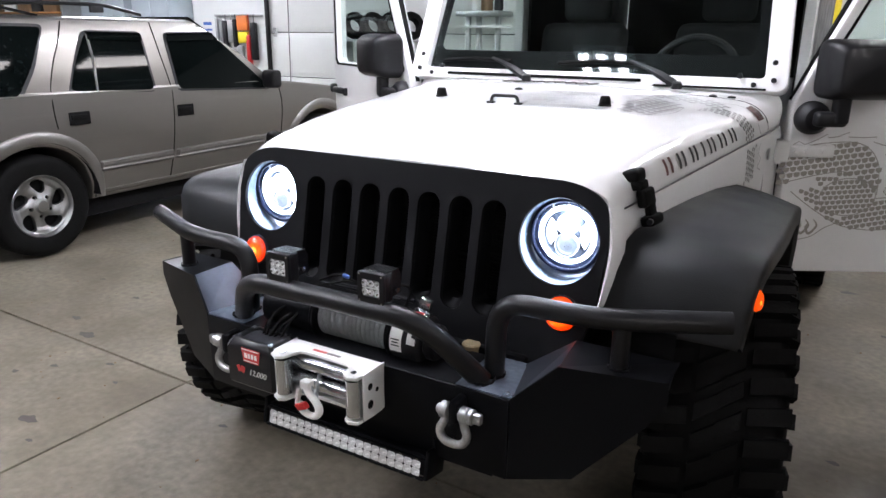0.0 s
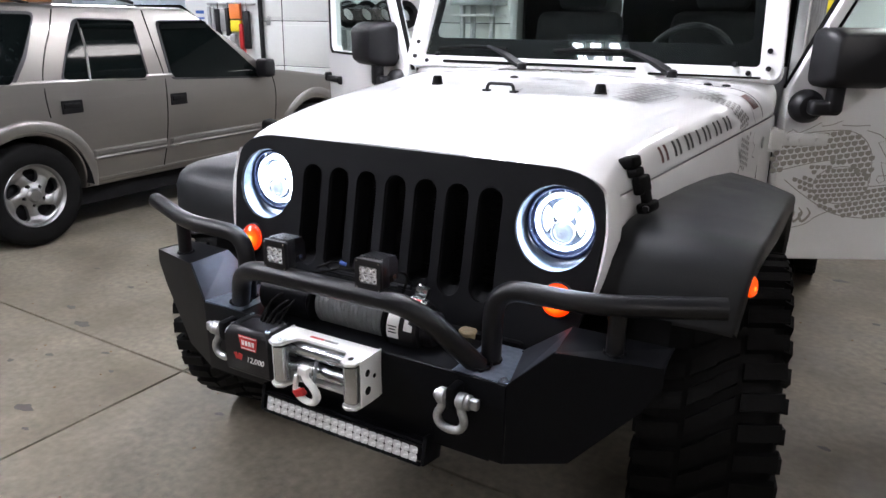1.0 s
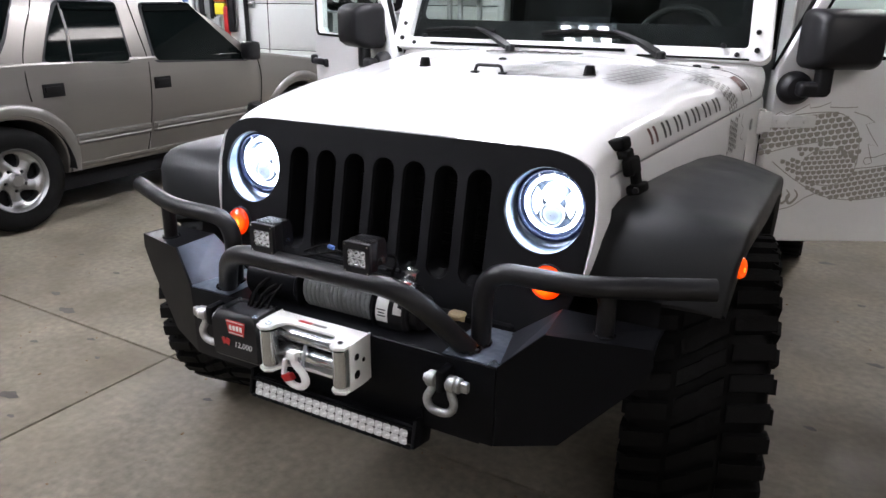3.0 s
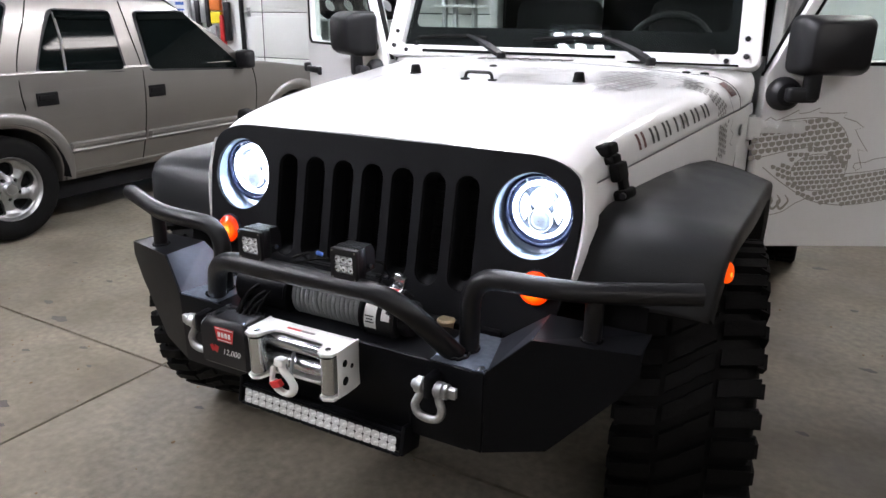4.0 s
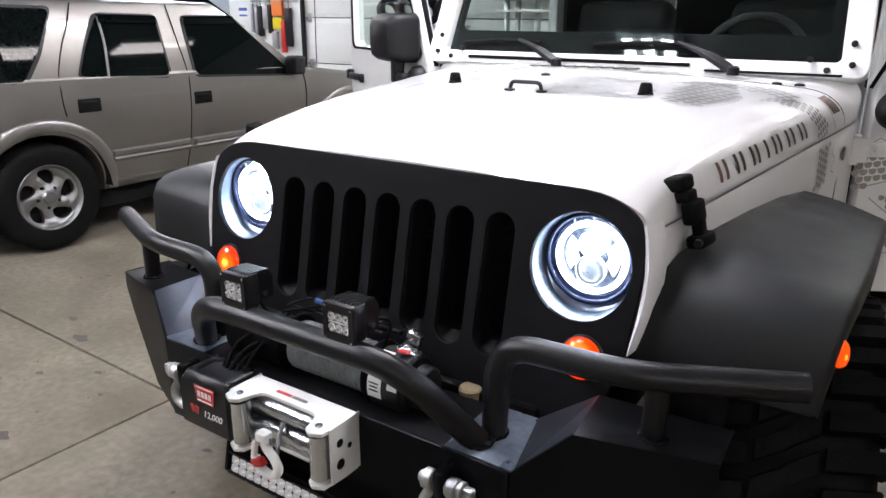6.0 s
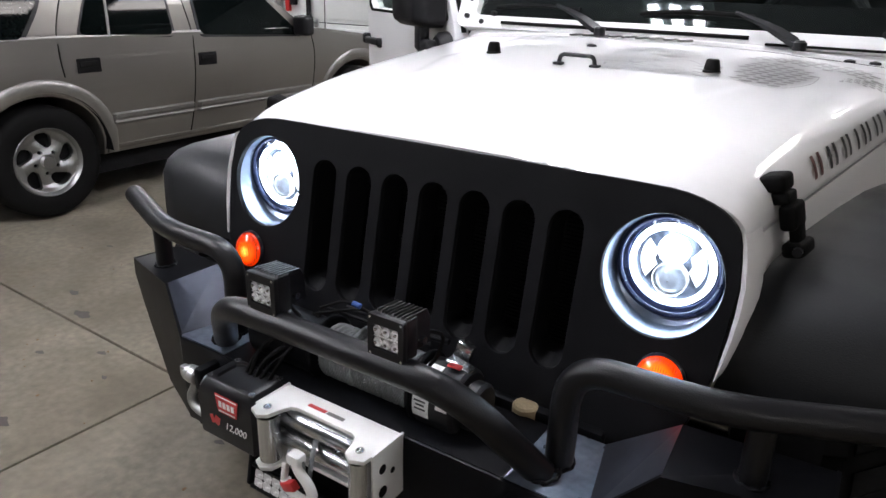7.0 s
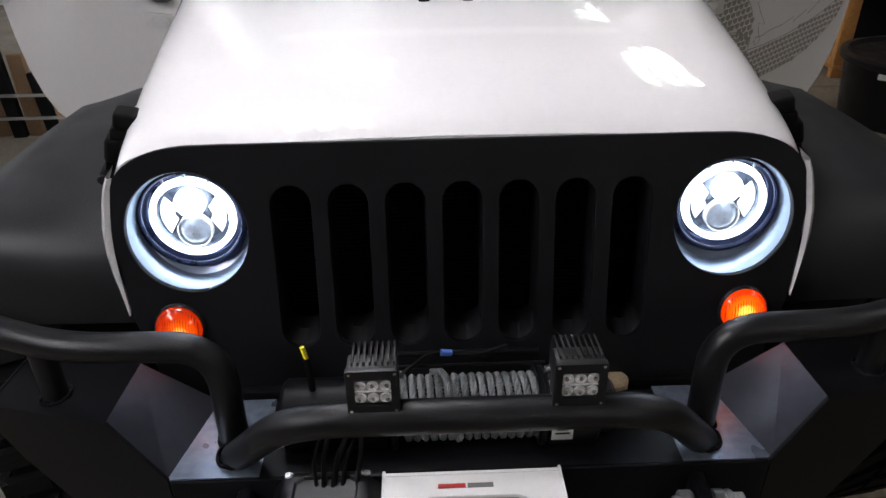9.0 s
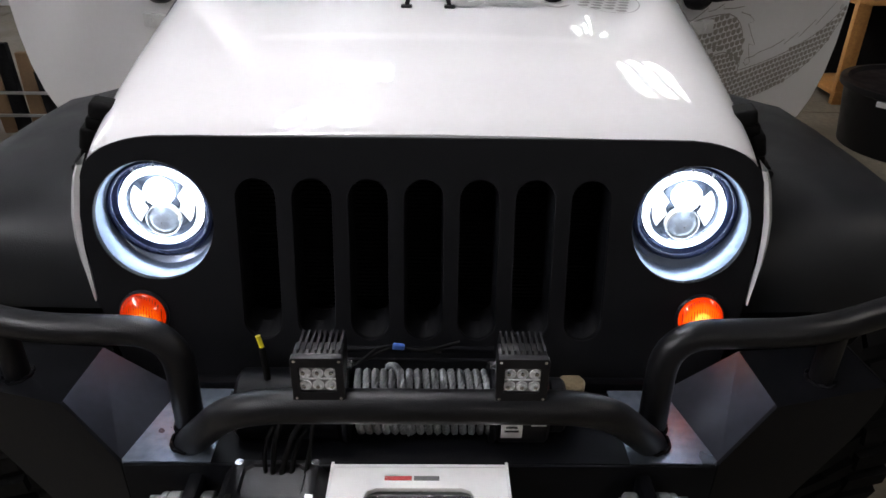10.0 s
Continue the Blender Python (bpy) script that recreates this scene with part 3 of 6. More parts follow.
# cowl behind the hood, up to the windshield
bm = B()
cr = [hood_row(1.136), hood_row(1.20), hood_row(1.25), [p + Vector((0, 0.06, 0.045)) for p in hood_row(1.25)]]
ring_loft(bm, cr, closed=False)
cowl = part("cowl", bm, WHITE, jeep, "white cowl panel with vent louvres", 60)
for i in range(9):
    bm = B()
    x = -0.26 + i * 0.045
    box(bm, (x, 1.18, hood_z(x, 1.18) + 0.003), (0.016, 0.055, 0.006), Matrix.Rotation(radians(-28), 3, "Z"), bev=0.002)
    part("louvre", bm, DECAL_GREY, cowl)
bm = B()
box(bm, (-0.16, 1.245, 1.285), (0.86, 0.012, 0.012), bev=0.003)
box(bm, (0.52, 1.235, 1.270), (0.40, 0.010, 0.008), bev=0.003)
part("seal", bm, RUBBER, cowl, "dark rubber cowl seal")

# fender sides, white, below the hood seam
for sg in (1, -1):
    bm = B()
    rows_ = []
    for y in (-0.012, 0.02, 0.1, 0.3, 0.6, 0.9, 1.12):
        x, z = lerp(SEAM_X, y), lerp(SEAM_Z, y)
        lo = 0.62 if y < 0.05 else 1.0  # cut short above the flare's front
        rows_.append([Vector((x - 0.02, y, z - 0.012)), Vector((x, y, z - 0.006)), Vector((x + 0.006, y, z - 0.03)), Vector((x + 0.008, y, z - 0.12)), Vector((x + 0.006, y, z - 0.22 * lo)), Vector((x, y, z - 0.42 * lo))])
    ring_loft(bm, rows_, closed=False)
    if sg < 0:
        flip(bm)
    part("fender", bm, WHITE, jeep, "white inner fender side panel", 50)
    bm = B()
    rows_ = []
    for y in (1.12, 1.2, 1.32):
        x, z = lerp(SEAM_X, y), lerp(SEAM_Z, y)
        rows_.append([Vector((x - 0.02, y, z - 0.012)), Vector((x, y, z - 0.006)), Vector((x + 0.006, y, z - 0.03)), Vector((x + 0.010, y, z - 0.30)), Vector((x + 0.0, y, z - 0.62))])
    ring_loft(bm, rows_, closed=False)
    if sg < 0:
        flip(bm)
    part("cowl_side", bm, WHITE, jeep, "white body side ahead of the door", 50)

# grille plate: leans, its foot further forward
GS = 0.2
GTOP = 1.131


def gy(z):
    return -0.006 - GS * (GTOP - z)


GM = Matrix(((1, 0, 0, 0), (0, GS, -1, gy(0)), (0, 1, GS, 0), (0, 0, 0, 1)))


def slot(x):
    r, zt, zb = 0.0345, 1.066, 0.778
    return circle(x, zt - r, r, 14, a0=0, a1=math.pi) + circle(x, zb + r, r, 14, a0=math.pi, a1=2 * math.pi)


outer = [(-0.48, 0.655), (0.48, 0.655), (0.535, 0.74), (0.566, 0.85), (0.577, 1.0), (0.570, 1.05)]
outer += [(0.570 - 0.16 + 0.16 * math.cos(t) ** 0.8, 1.05 + (GTOP - 1.05) * math.sin(t) ** 0.9) for t in [math.pi / 2 * i / 10 for i in range(1, 10)]]
outer += [(0.38, GTOP), (-0.38, GTOP)]
outer += [(-x, z) for x, z in outer[14:5:-1]] + [(-0.570, 1.05), (-0.577, 1.0), (-0.566, 0.85), (-0.535, 0.74)]
HLX, HLZ, HLR = 0.4565, 0.990, 0.1025
holes = [slot((i - 3) * 0.0942) for i in range(7)] + [circle(s * HLX, HLZ, HLR, 48) for s in (1, -1)]
me = sheet([outer] + holes, 0.010, GM, 0.0015)
grille = part_mesh("grille", me, BLACKM, jeep, "matte black seven-slot grille panel")
# slot linings and lips
for i in range(7):
    x = (i - 3) * 0.0942
    bm = B()
    loop = slot(x)
    rings = [[GM @ Vector((px + (px - x) * k, pz + rise * max(0.0, 1 - (pz - 0.778) / 0.069), d)) for px, pz in loop] for k, d, rise in ((-0.02, -0.004, 0.001), (-0.05, -0.026, 0.024), (-0.12, -0.062, 0.030))]
    ring_loft(bm, rings, caps=False)
    part("slot_lining", bm, BLACKM, grille)
bm = B()
box(bm, (0, 0.085, 0.88), (0.98, 0.006, 0.46))
part("radiator_backing", bm, DARK, grille)
bm = B()
for k in range(44):
    box(bm, (0, 0.078, 0.70 + k * 0.0085), (0.68, 0.006, 0.0028))
tagged(part("radiator_core", bm, DARK, grille, "dark radiator fins behind the slots"), kind="stuff")
# white fender edge beside the plate
for sg in (1, -1):
    bm = B()
    rows_ = []
    for z, w, xi in ((1.085, 0.012, 0.564), (1.065, 0.014, 0.570), (1.04, 0.015, 0.5745), (1.0, 0.016, 0.5795), (0.96, 0.0155, 0.580), (0.92, 0.013, 0.5775), (0.89, 0.010, 0.574), (0.865, 0.007, 0.571), (0.85, 0.003, 0.570)):
        y = gy(z) - 0.004
        rows_.append([Vector((xi, y, z)), Vector((xi + w * 0.5, y - 0.004, z)), Vector((xi + w, y + 0.004, z)), Vector((xi + w + 0.006, y + 0.055, z))])
    ring_loft(bm, rows_, closed=False)
    if sg < 0:
        flip(bm)
    part("grille_edge", bm, WHITE, jeep, "white fender edge beside the black grille", 60)
bm = B()
rim = [Vector((x, gy(z) + 0.004, z + 0.003)) for x, z in outer[5:] if z > 1.04]
tube(bm, [p + Vector((0, -0.006, -0.004)) for p in rim], 0.003, 8, 0)
part("hood_seal", bm, RUBBER, jeep, "black rubber seal under the hood lip")


AMBER = {-1: lamp_lens("amber_lens", GM @ Vector((0.484, 0.824, 0.020)), 0.040, 2.4), 1: lamp_lens("bright_amber_lens", GM @ Vector((0.486, 0.828, 0.020)), 0.046, 4.2)}


def headlight(sg):
    """A round LED headlight with halo ring in a white bucket."""
    # local axes: x right, y up along the plate, z out of the plate
    c = GM @ Vector((sg * HLX, HLZ, 0))
    m = Matrix.Translation(c) @ Matrix.Rotation(radians(90), 4, "X")
    bm = B()
    lathe(bm, [(HLR + 0.001, -0.002), (HLR - 0.003, -0.012), (HLR - 0.012, -0.050), (0.070, -0.060)], Matrix.Translation(c) @ GM.to_3x3().to_4x4(), 48)
    bucket = part("headlight", bm, BUCKET, jeep, "round LED headlight with lit white halo in a white bucket", 50)
    lm = m @ Matrix.Translation((sg * 0.003, 0.005, -0.040))
    bm = B()
    lathe(bm, [(0.0935, -0.02), (0.0935, 0.002), (0.091, 0.006), (0.086, 0.007), (0.0835, 0.003), (0.081, -0.004)], lm, 48)
    part("bezel", bm, LENSDARK, bucket, "gloss black headlight rim")
    rim, lm = lm, lm @ Matrix.Translation((0, 0, 0.008))
    bm = B()
    lathe(bm, [(0.0715, -0.012), (0.0705, -0.020), (0.001, -0.030)], lm, 48)
    part("housing", bm, HOUSING, bucket, "chrome lamp housing")
    bm = B()
    lathe(bm, [(0.0815, -0.003), (0.0745, -0.004), (0.0715, -0.010)], rim, 48)
    part("inner_ring", bm, LENSDARK, bucket, "dark blue-black inner ring")
    bm = B()
    lathe(bm, [(0.0715, -0.014), (0.0705, -0.008), (0.0640, -0.007), (0.0625, -0.010), (0.0625, -0.016)], lm, 48)
    part("halo", bm, LED, bucket, "glowing white halo ring")
    bm = B()
    lathe(bm, [(0.0255, -0.022), (0.0255, -0.010), (0.020, -0.004), (0.010, 0.000), (0.001, 0.002)], lm @ Matrix.Translation((0, 0.027, 0)), 24)
    part("projector", bm, LED, bucket, "lit projector lens")
    bm = B()
    lathe(bm, [(0.030, -0.024), (0.030, -0.010), (0.0275, -0.008), (0.0265, -0.012)], lm @ Matrix.Translation((0, -0.025, 0)), 28)
    part("projector_ring", bm, LEDOFF, bucket, "chrome ring of the lower projector")
    bm = B()
    lathe(bm, [(0.0265, -0.016), (0.022, -0.008), (0.012, -0.002), (0.001, 0.000)], lm @ Matrix.Translation((0, -0.025, 0)), 24)
    part("projector", bm, LED_SOFT, bucket, "dimmer lower projector lens")
    for s2 in (1, -1):
        bm = B()
        loop = [(0.0550 * math.cos(a) * s2, 0.0550 * math.sin(a)) for a in [radians(-38 + 76 * i / 8) for i in range(9)]] + [(0.028 * s2, 0.014), (0.033 * s2, 0.0), (0.028 * s2, -0.010)]
        vs = [lm @ Vector((x, y + 0.002, -0.020)) for x, y in (loop if s2 > 0 else loop[::-1])]
        plate(bm, vs, 0.006)
        part("reflector", bm, LED_MID, bucket, "lit side reflector")
    for a in (62, 90, 118):
        bm = B()
        p = rim @ Vector((0.078 * math.cos(radians(a)), 0.078 * math.sin(radians(a)), -0.004))
        box(bm, p, (0.004, 0.006, 0.010), bev=0.001)
        part("clip", bm, LEDOFF, bucket)
    bm = B()
    lathe(bm, [(0.0825, 0.004), (0.070, 0.011), (0.045, 0.0165), (0.02, 0.0190), (0.0005, 0.0195)], rim, 40)
    bmesh.ops.remove_doubles(bm, verts=bm.verts, dist=0.0015)
    ln = part("lens", bm, LENS, bucket, "clear domed lens")
    sm = ln.modifiers.new("thickness", "SOLIDIFY")
    sm.thickness = 0.002
    ln.visible_shadow = False
    return bucket


for sg in (1, -1):
    headlight(sg)
    # turn signal
    c = GM @ Vector((sg * 0.489, 0.826, 0.006))
    m = Matrix.Translation(c) @ GM.to_3x3().to_4x4()
    bm = B()
    lathe(bm, [(0.0435, -0.004), (0.0435, 0.004), (0.040, 0.008)], m, 36)
    ts = part("turn_signal", bm, PLASTIC, jeep, "round amber turn signal, glowing")
    bm = B()
    lathe(bm, [(0.040, 0.004), (0.0385, 0.012), (0.030, 0.020), (0.015, 0.025), (0.0005, 0.026)], m, 36)
    part("lens", bm, AMBER[sg], ts, "ribbed amber lens, lit by its bulb")
    for k in range(-8, 9):
        hw = math.sqrt(max(0, 0.037 ** 2 - (k * 0.0043) ** 2))
        bm = B()
        pts = []
        for j in range(9):
            yy = -hw + 2 * hw * j / 8
            rr = math.hypot(k * 0.0043, yy)
            pts.append(m @ Vector((k * 0.0043, yy, 0.0255 - 0.0135 * (rr / 0.0385) ** 2.6)))
        tube(bm, pts, 0.0010, 5, 0)
        part("rib", bm, AMBER_RIB, ts)

# fender flares
INNER = [(-0.035, 0.565, 0.812), (-0.035, 0.575, 0.86), (-0.020, 0.585, 0.932), (0.004, 0.588, 0.966), (0.045, 0.592, 0.990), (0.10, 0.598, 1.006), (0.28, 0.622, 1.018), (0.46, 0.652, 1.021), (0.66, 0.682, 1.017), (0.84, 0.712, 1.0), (0.97, 0.735, 0.90), (1.08, 0.755, 0.72)]
OUTER = [(-0.026, 0.871, 0.812), (-0.022, 0.876, 0.86), (-0.012, 0.885, 0.936), (0.010, 0.890, 0.967), (0.045, 0.894, 0.984), (0.10, 0.898, 0.992), (0.28, 0.904, 0.995), (0.46, 0.906, 0.994), (0.66, 0.906, 0.988), (0.82, 0.905, 0.955), (0.95, 0.90, 0.83), (1.05, 0.89, 0.66)]


def flare_mesh(sg):
    bm = B()
    rows_ = []
    axle = Vector((0, 0.46, 0.52))
    for (yi, xi, zi), (yo, xo, zo) in zip(INNER, OUTER):
        a, b = Vector((xi, yi, zi)), Vector((xo, yo, zo))
        inward = (axle - Vector((0, b.y, b.z))).normalized()
        up = -inward
        r = []
        for k in range(8):
            t = k / 7
            r.append(a.lerp(b, t) + up * 0.007 * math.sin(math.pi * t) ** 1.2)
        e = b + Vector((0.010, 0, 0))
        r += [b.lerp(e, 0.7) + inward * 0.006, e + inward * 0.018, e + inward * 0.058, e + inward * 0.064 - Vector((0.010, 0, 0)), b + inward * 0.050 - Vector((0.03, 0, 0)), a + inward * 0.045]
        rows_.append(r)
    ring_loft(bm, rows_, closed=False)
    if sg < 0:
        flip(bm)
    return bm


for sg in (1, -1):
    fl = part("fender_flare", flare_mesh(sg), FLARE, jeep, "wide grained black plastic fender flare", 38)
    bm = B()
    m = Matrix.Translation((sg * 0.893, 0.022, 0.912)) @ Vector((sg * 0.75, -0.62, 0.12)).to_track_quat("Z", "Y").to_matrix().to_4x4() @ Matrix.Diagonal((0.38, 0.68, 1, 1))
    lathe(bm, [(0.038, -0.02), (0.038, 0.004), (0.032, 0.011), (0.016, 0.015), (0.0005, 0.016)], m, 28)
    sm_ = part("side_marker", bm, MARKER, jeep, "oval amber side marker lamp")
    bm = B()
    bmesh.ops.create_uvsphere(bm, u_segments=12, v_segments=8, radius=0.014, matrix=m @ Matrix.Translation((0, -0.004, 0.010)) @ Matrix.Diagonal((1, 1, 0.5, 1)))
    part("bulb", bm, AMBER_LIT, sm_, "glowing bulb")
    bm = B()
    rows_ = [[Vector((0.60, y, z)), Vector((0.74, y, z + 0.01))] for y, z in ((-0.02, 0.55), (0.02, 0.87), (0.2, 0.94), (0.5, 0.95), (0.75, 0.92), (0.98, 0.6))]
    ring_loft(bm, rows_, closed=False)
    if sg < 0:
        flip(bm)
    part("wheel_well", bm, DARK, jeep, "dark wheel-well liner")


# wheels with mud tyres
def wheel_thing(name, label, R, W, rim_r, parent, tmat):
    """A wheel at the origin, axle along x, outer side at +x."""
    w = part(name, lathe(B(), [(rim_r * 0.98, -W * 0.5), (R - 0.055, -W * 0.5), (R - 0.025, -W * 0.46), (R - 0.012, -W * 0.38), (R - 0.010, 0), (R - 0.012, W * 0.38), (R - 0.025, W * 0.46), (R - 0.055, W * 0.5), (rim_r + 0.03, W * 0.5), (rim_r, W * 0.46), (rim_r * 0.97, W * 0.40)], Matrix.Rotation(radians(90), 4, "Y"), 56), tmat, parent, label, 40)
    return w


def mud_lugs(R, W, n):
    """Staggered tread blocks of a mud tyre, with shoulder lugs running down the sidewall."""
    bm = B()
    for i in range(n):
        a = 2 * math.pi * i / n
        for row, (xa, xb, da, hgt) in enumerate(((-0.5, -0.20, 0.0, 0.016), (-0.16, 0.02, 0.5, 0.014), (0.00, 0.17, 0.0, 0.014), (0.21, 0.5, 0.5, 0.016))):
            t = a + da * 2 * math.pi / n
            wid = 0.62 * 2 * math.pi / n * R
            skew = 0.018 if row in (1, 2) else 0.008
            rot = Matrix.Rotation(t, 3, "X")
            c = []
            for xx, dd in ((xa * W, -skew), (xb * W, skew)):
                for yy in (-wid / 2, wid / 2):
                    for rr in (R - 0.014, R + 0.006):
                        k = 0.88 if rr > R - 0.01 else 1.0
                        c.append(bm.verts.new(rot @ Vector((xx, yy * k + dd, rr))))
            for f in ((0, 1, 3, 2), (4, 6, 7, 5), (0, 4, 5, 1), (2, 3, 7, 6), (1, 5, 7, 3), (0, 2, 6, 4)):
                bm.faces.new([c[k] for k in f])
        for sx in (-1, 1):
            t = a + (0.5 if sx > 0 else 0.0) * 2 * math.pi / n
            rot = Matrix.Rotation(t, 3, "X")
            wid = 0.5 * 2 * math.pi / n * R
            c = []
            for xx, rr in ((0.462 * W, R + 0.004), (0.530 * W, R - 0.008), (0.522 * W, R - 0.062), (0.47 * W, R - 0.062)):
                for yy in (-wid / 2, wid / 2):
                    c.append(bm.verts.new(rot @ Vector((sx * xx, yy, rr))))
            for f in ((0, 1, 3, 2), (2, 3, 5, 4), (4, 5, 7, 6), (0, 2, 4, 6), (1, 7, 5, 3)):
                bm.faces.new([c[k] for k in f])
    return bm


def off_road_wheel(x, y, sg, steer):
    R, W = 0.428, 0.315
    w = wheel_thing("wheel", "large black mud tyre on a dark rim", R, W, 0.215, jeep, RUBBER)
    part("tread", mud_lugs(R, W, 38), RUBBER, w, "chunky staggered tread blocks", 20)
    bm = B()
    lathe(bm, [(0.215, 0.10), (0.20, 0.06), (0.16, 0.05), (0.10, 0.075), (0.05, 0.08), (0.0005, 0.085)], Matrix.Rotation(radians(90), 4, "Y"), 40)
    part("rim", bm, STEELB, w, "black alloy rim")
    w.matrix_basis = pose(x, y, R, 0, 0, steer + (0 if sg > 0 else 180))


for x, y, sg, steer in ((0.785, 0.395, 1, 9), (-0.838, 0.395, -1, 9), (0.81, 3.14, 1, 0), (-0.81, 3.14, -1, 0)):
    off_road_wheel(x, y, sg, steer)
bm = B()
cyl(bm, (-0.7, 0.395, 0.42), (0.7, 0.395, 0.42), 0.05, 16)
part("axle", bm, STEELB, jeep)
bm = B()
cyl(bm, (-0.75, 3.14, 0.42), (0.75, 3.14, 0.42), 0.05, 16)
bmesh.ops.create_uvsphere(bm, u_segments=16, v_segments=10, radius=0.13, matrix=Matrix.Translation((-0.15, 3.14, 0.42)))
part("axle", bm, STEELB, jeep)
bm = B()
for sx in (-0.42, 0.42):
    box(bm, (sx, 1.8, 0.56), (0.09, 3.9, 0.14), bev=0.01)
box(bm, (0, 0.03, 0.57), (0.84, 0.10, 0.12), bev=0.01)
part("chassis", bm, STEELB, jeep, "black steel chassis rails")

# windshield frame, glass, wipers
WA = radians(20)
WM = Matrix(((1, 0, 0, 0), (0, math.sin(WA), -math.cos(WA), 1.285), (0, math.cos(WA), math.sin(WA), 1.300), (0, 0, 0, 1)))


def rrect(x0, y0, x1, y1, r, k=6, tx=0.0):
    """A rounded rectangle; tx narrows its top."""
    out = []
    for cx, cy, a in ((x1 - r, y0 + r, -90), (x1 - r - tx, y1 - r, 0), (x0 + r + tx, y1 - r, 90), (x0 + r, y0 + r, 180)):
        for i in range(k + 1):
            t = radians(a + 90 * i / k)
            out.append((cx + r * math.cos(t), cy + r * math.sin(t)))
    return out


me = sheet([rrect(-0.782, -0.045, 0.782, 0.68, 0.03, tx=0.05), rrect(-0.712, -0.006, 0.712, 0.63, 0.02, tx=0.045)], 0.05, WM, 0.004)
wsf = part_mesh("windshield_frame", me, WHITE, jeep, "white folding windshield frame")
me = sheet([rrect(-0.716, -0.009, 0.716, 0.634, 0.02, tx=0.045)], 0.005, Matrix.Translation((0, 0.004, 0)) @ WM)
g = part_mesh("glass", me, GLASS, wsf, "green-tinted windshield glass")
g.visible_shadow = False
me = sheet([rrect(-0.713, -0.007, 0.713, 0.632, 0.02, tx=0.045), rrect(-0.665, 0.085, 0.665, 0.60, 0.03, tx=0.045)], 0.002, Matrix.Translation((0, 0.010, 0)) @ WM)
part_mesh("glass_border", me, FRIT, wsf, "black printed border of the windshield")
for sg in (1, -1):
    for x, z in ((0.625, 1.312), (0.675, 1.282), (0.735, 1.36), (0.74, 1.30)):
        bm = B()
        y = 1.245 if z < 1.33 else 1.272
        cyl(bm, (sg * x, y + 0.02, z), (sg * x, y - 0.004, z + 0.003), 0.0095, 10, bev=0.002)
        part("bolt", bm, PLASTIC, wsf, "black hex bolt head")


def wiper(px, tip, ba, bb, label):
    """Arm pivot, arm tip and the two ends of the blade."""
    a, b = Vector(px), Vector(tip)
    bm = B()
    d = (b - a).normalized()
    u = Vector((0, -0.6, 0.8))
    v = d.cross(u).normalized()
    rows_ = []
    for t, hw, hh in ((0.0, 0.010, 0.010), (0.12, 0.019, 0.013), (0.35, 0.018, 0.012), (0.6, 0.012, 0.008), (1.0, 0.006, 0.005)):
        c = a.lerp(b, t) + u * 0.012 * math.sin(math.pi * t)
        rows_.append([c + v * hw, c + v * hw * 0.6 + u * hh, c - v * hw * 0.6 + u * hh, c - v * hw, c - u * hh * 0.5])
    ring_loft(bm, rows_)
    w = part("wiper", bm, PLASTIC, jeep, label)
    bm = B()
    lathe(bm, [(0.019, -0.01), (0.019, 0.012), (0.012, 0.018), (0.0005, 0.019)], Matrix.Translation(a + d * 0.012), 18)
    part("pivot_cover", bm, PLASTIC, w)
    bm = B()
    mid = tuple((a + b) / 2 for a, b in zip(ba, bb))
    tube(bm, [ba, (mid[0], mid[1] - 0.008, mid[2] + 0.012), bb], 0.008, 8, 0.10)
    part("blade", bm, RUBBER, w)


wiper((-0.165, 1.16, 1.275), (-0.385, 1.275, 1.352), (-0.63, 1.285, 1.335), (-0.30, 1.285, 1.340), "black windshield wiper arm and blade")
wiper((0.435, 1.16, 1.270), (0.215, 1.275, 1.354), (-0.085, 1.285, 1.338), (0.27, 1.285, 1.342), "black windshield wiper arm and blade")

# tub, roof and cabin
bm = B()
for sg in (1, -1):
    box(bm, (sg * 0.755, 3.35, 0.87), (0.05, 1.95, 0.56), bev=0.012)
    box(bm, (sg * 0.74, 1.85, 0.60), (0.09, 1.1, 0.08), bev=0.01)
    box(bm, (sg * 0.745, 2.36, 1.35), (0.05, 0.09, 1.0), bev=0.01)
box(bm, (0, 4.32, 0.87), (1.5, 0.05, 0.56), bev=0.012)
part("tub", bm, WHITE, jeep, "white body tub behind the door openings")
bm = B()
box(bm, (0, 2.95, 1.92), (1.46, 2.75, 0.05), bev=0.015)
for sg in (1, -1):
    box(bm, (sg * 0.725, 3.35, 1.52), (0.04, 1.9, 0.75), bev=0.01)
box(bm, (0, 4.30, 1.52), (1.4, 0.04, 0.75), bev=0.01)
part("hardtop", bm, TEXB, jeep, "black hardtop roof")
bm = B()
box(bm, (0, 2.8, 0.56), (1.5, 3.0, 0.05))
box(bm, (0, 1.36, 0.86), (1.46, 0.05, 0.62))
part("cabin_floor", bm, DARK, jeep, "dark cabin floor and bulkhead")
bm = B()
box(bm, (0, 1.50, 1.20), (1.44, 0.30, 0.20), bev=0.05, seg=3)
box(bm, (0.38, 1.53, 1.31), (0.36, 0.20, 0.06), bev=0.025, seg=3)
part("dashboard", bm, DARK, jeep, "dark plastic dashboard")
bm = B()
m = Matrix.Translation((0.37, 1.70, 1.27)) @ Matrix.Rotation(radians(68), 4, "X")
lathe(bm, [(0.185 + 0.016 * math.cos(t), 0.016 * math.sin(t)) for t in [2 * math.pi * i / 10 for i in range(11)]], m, 36)
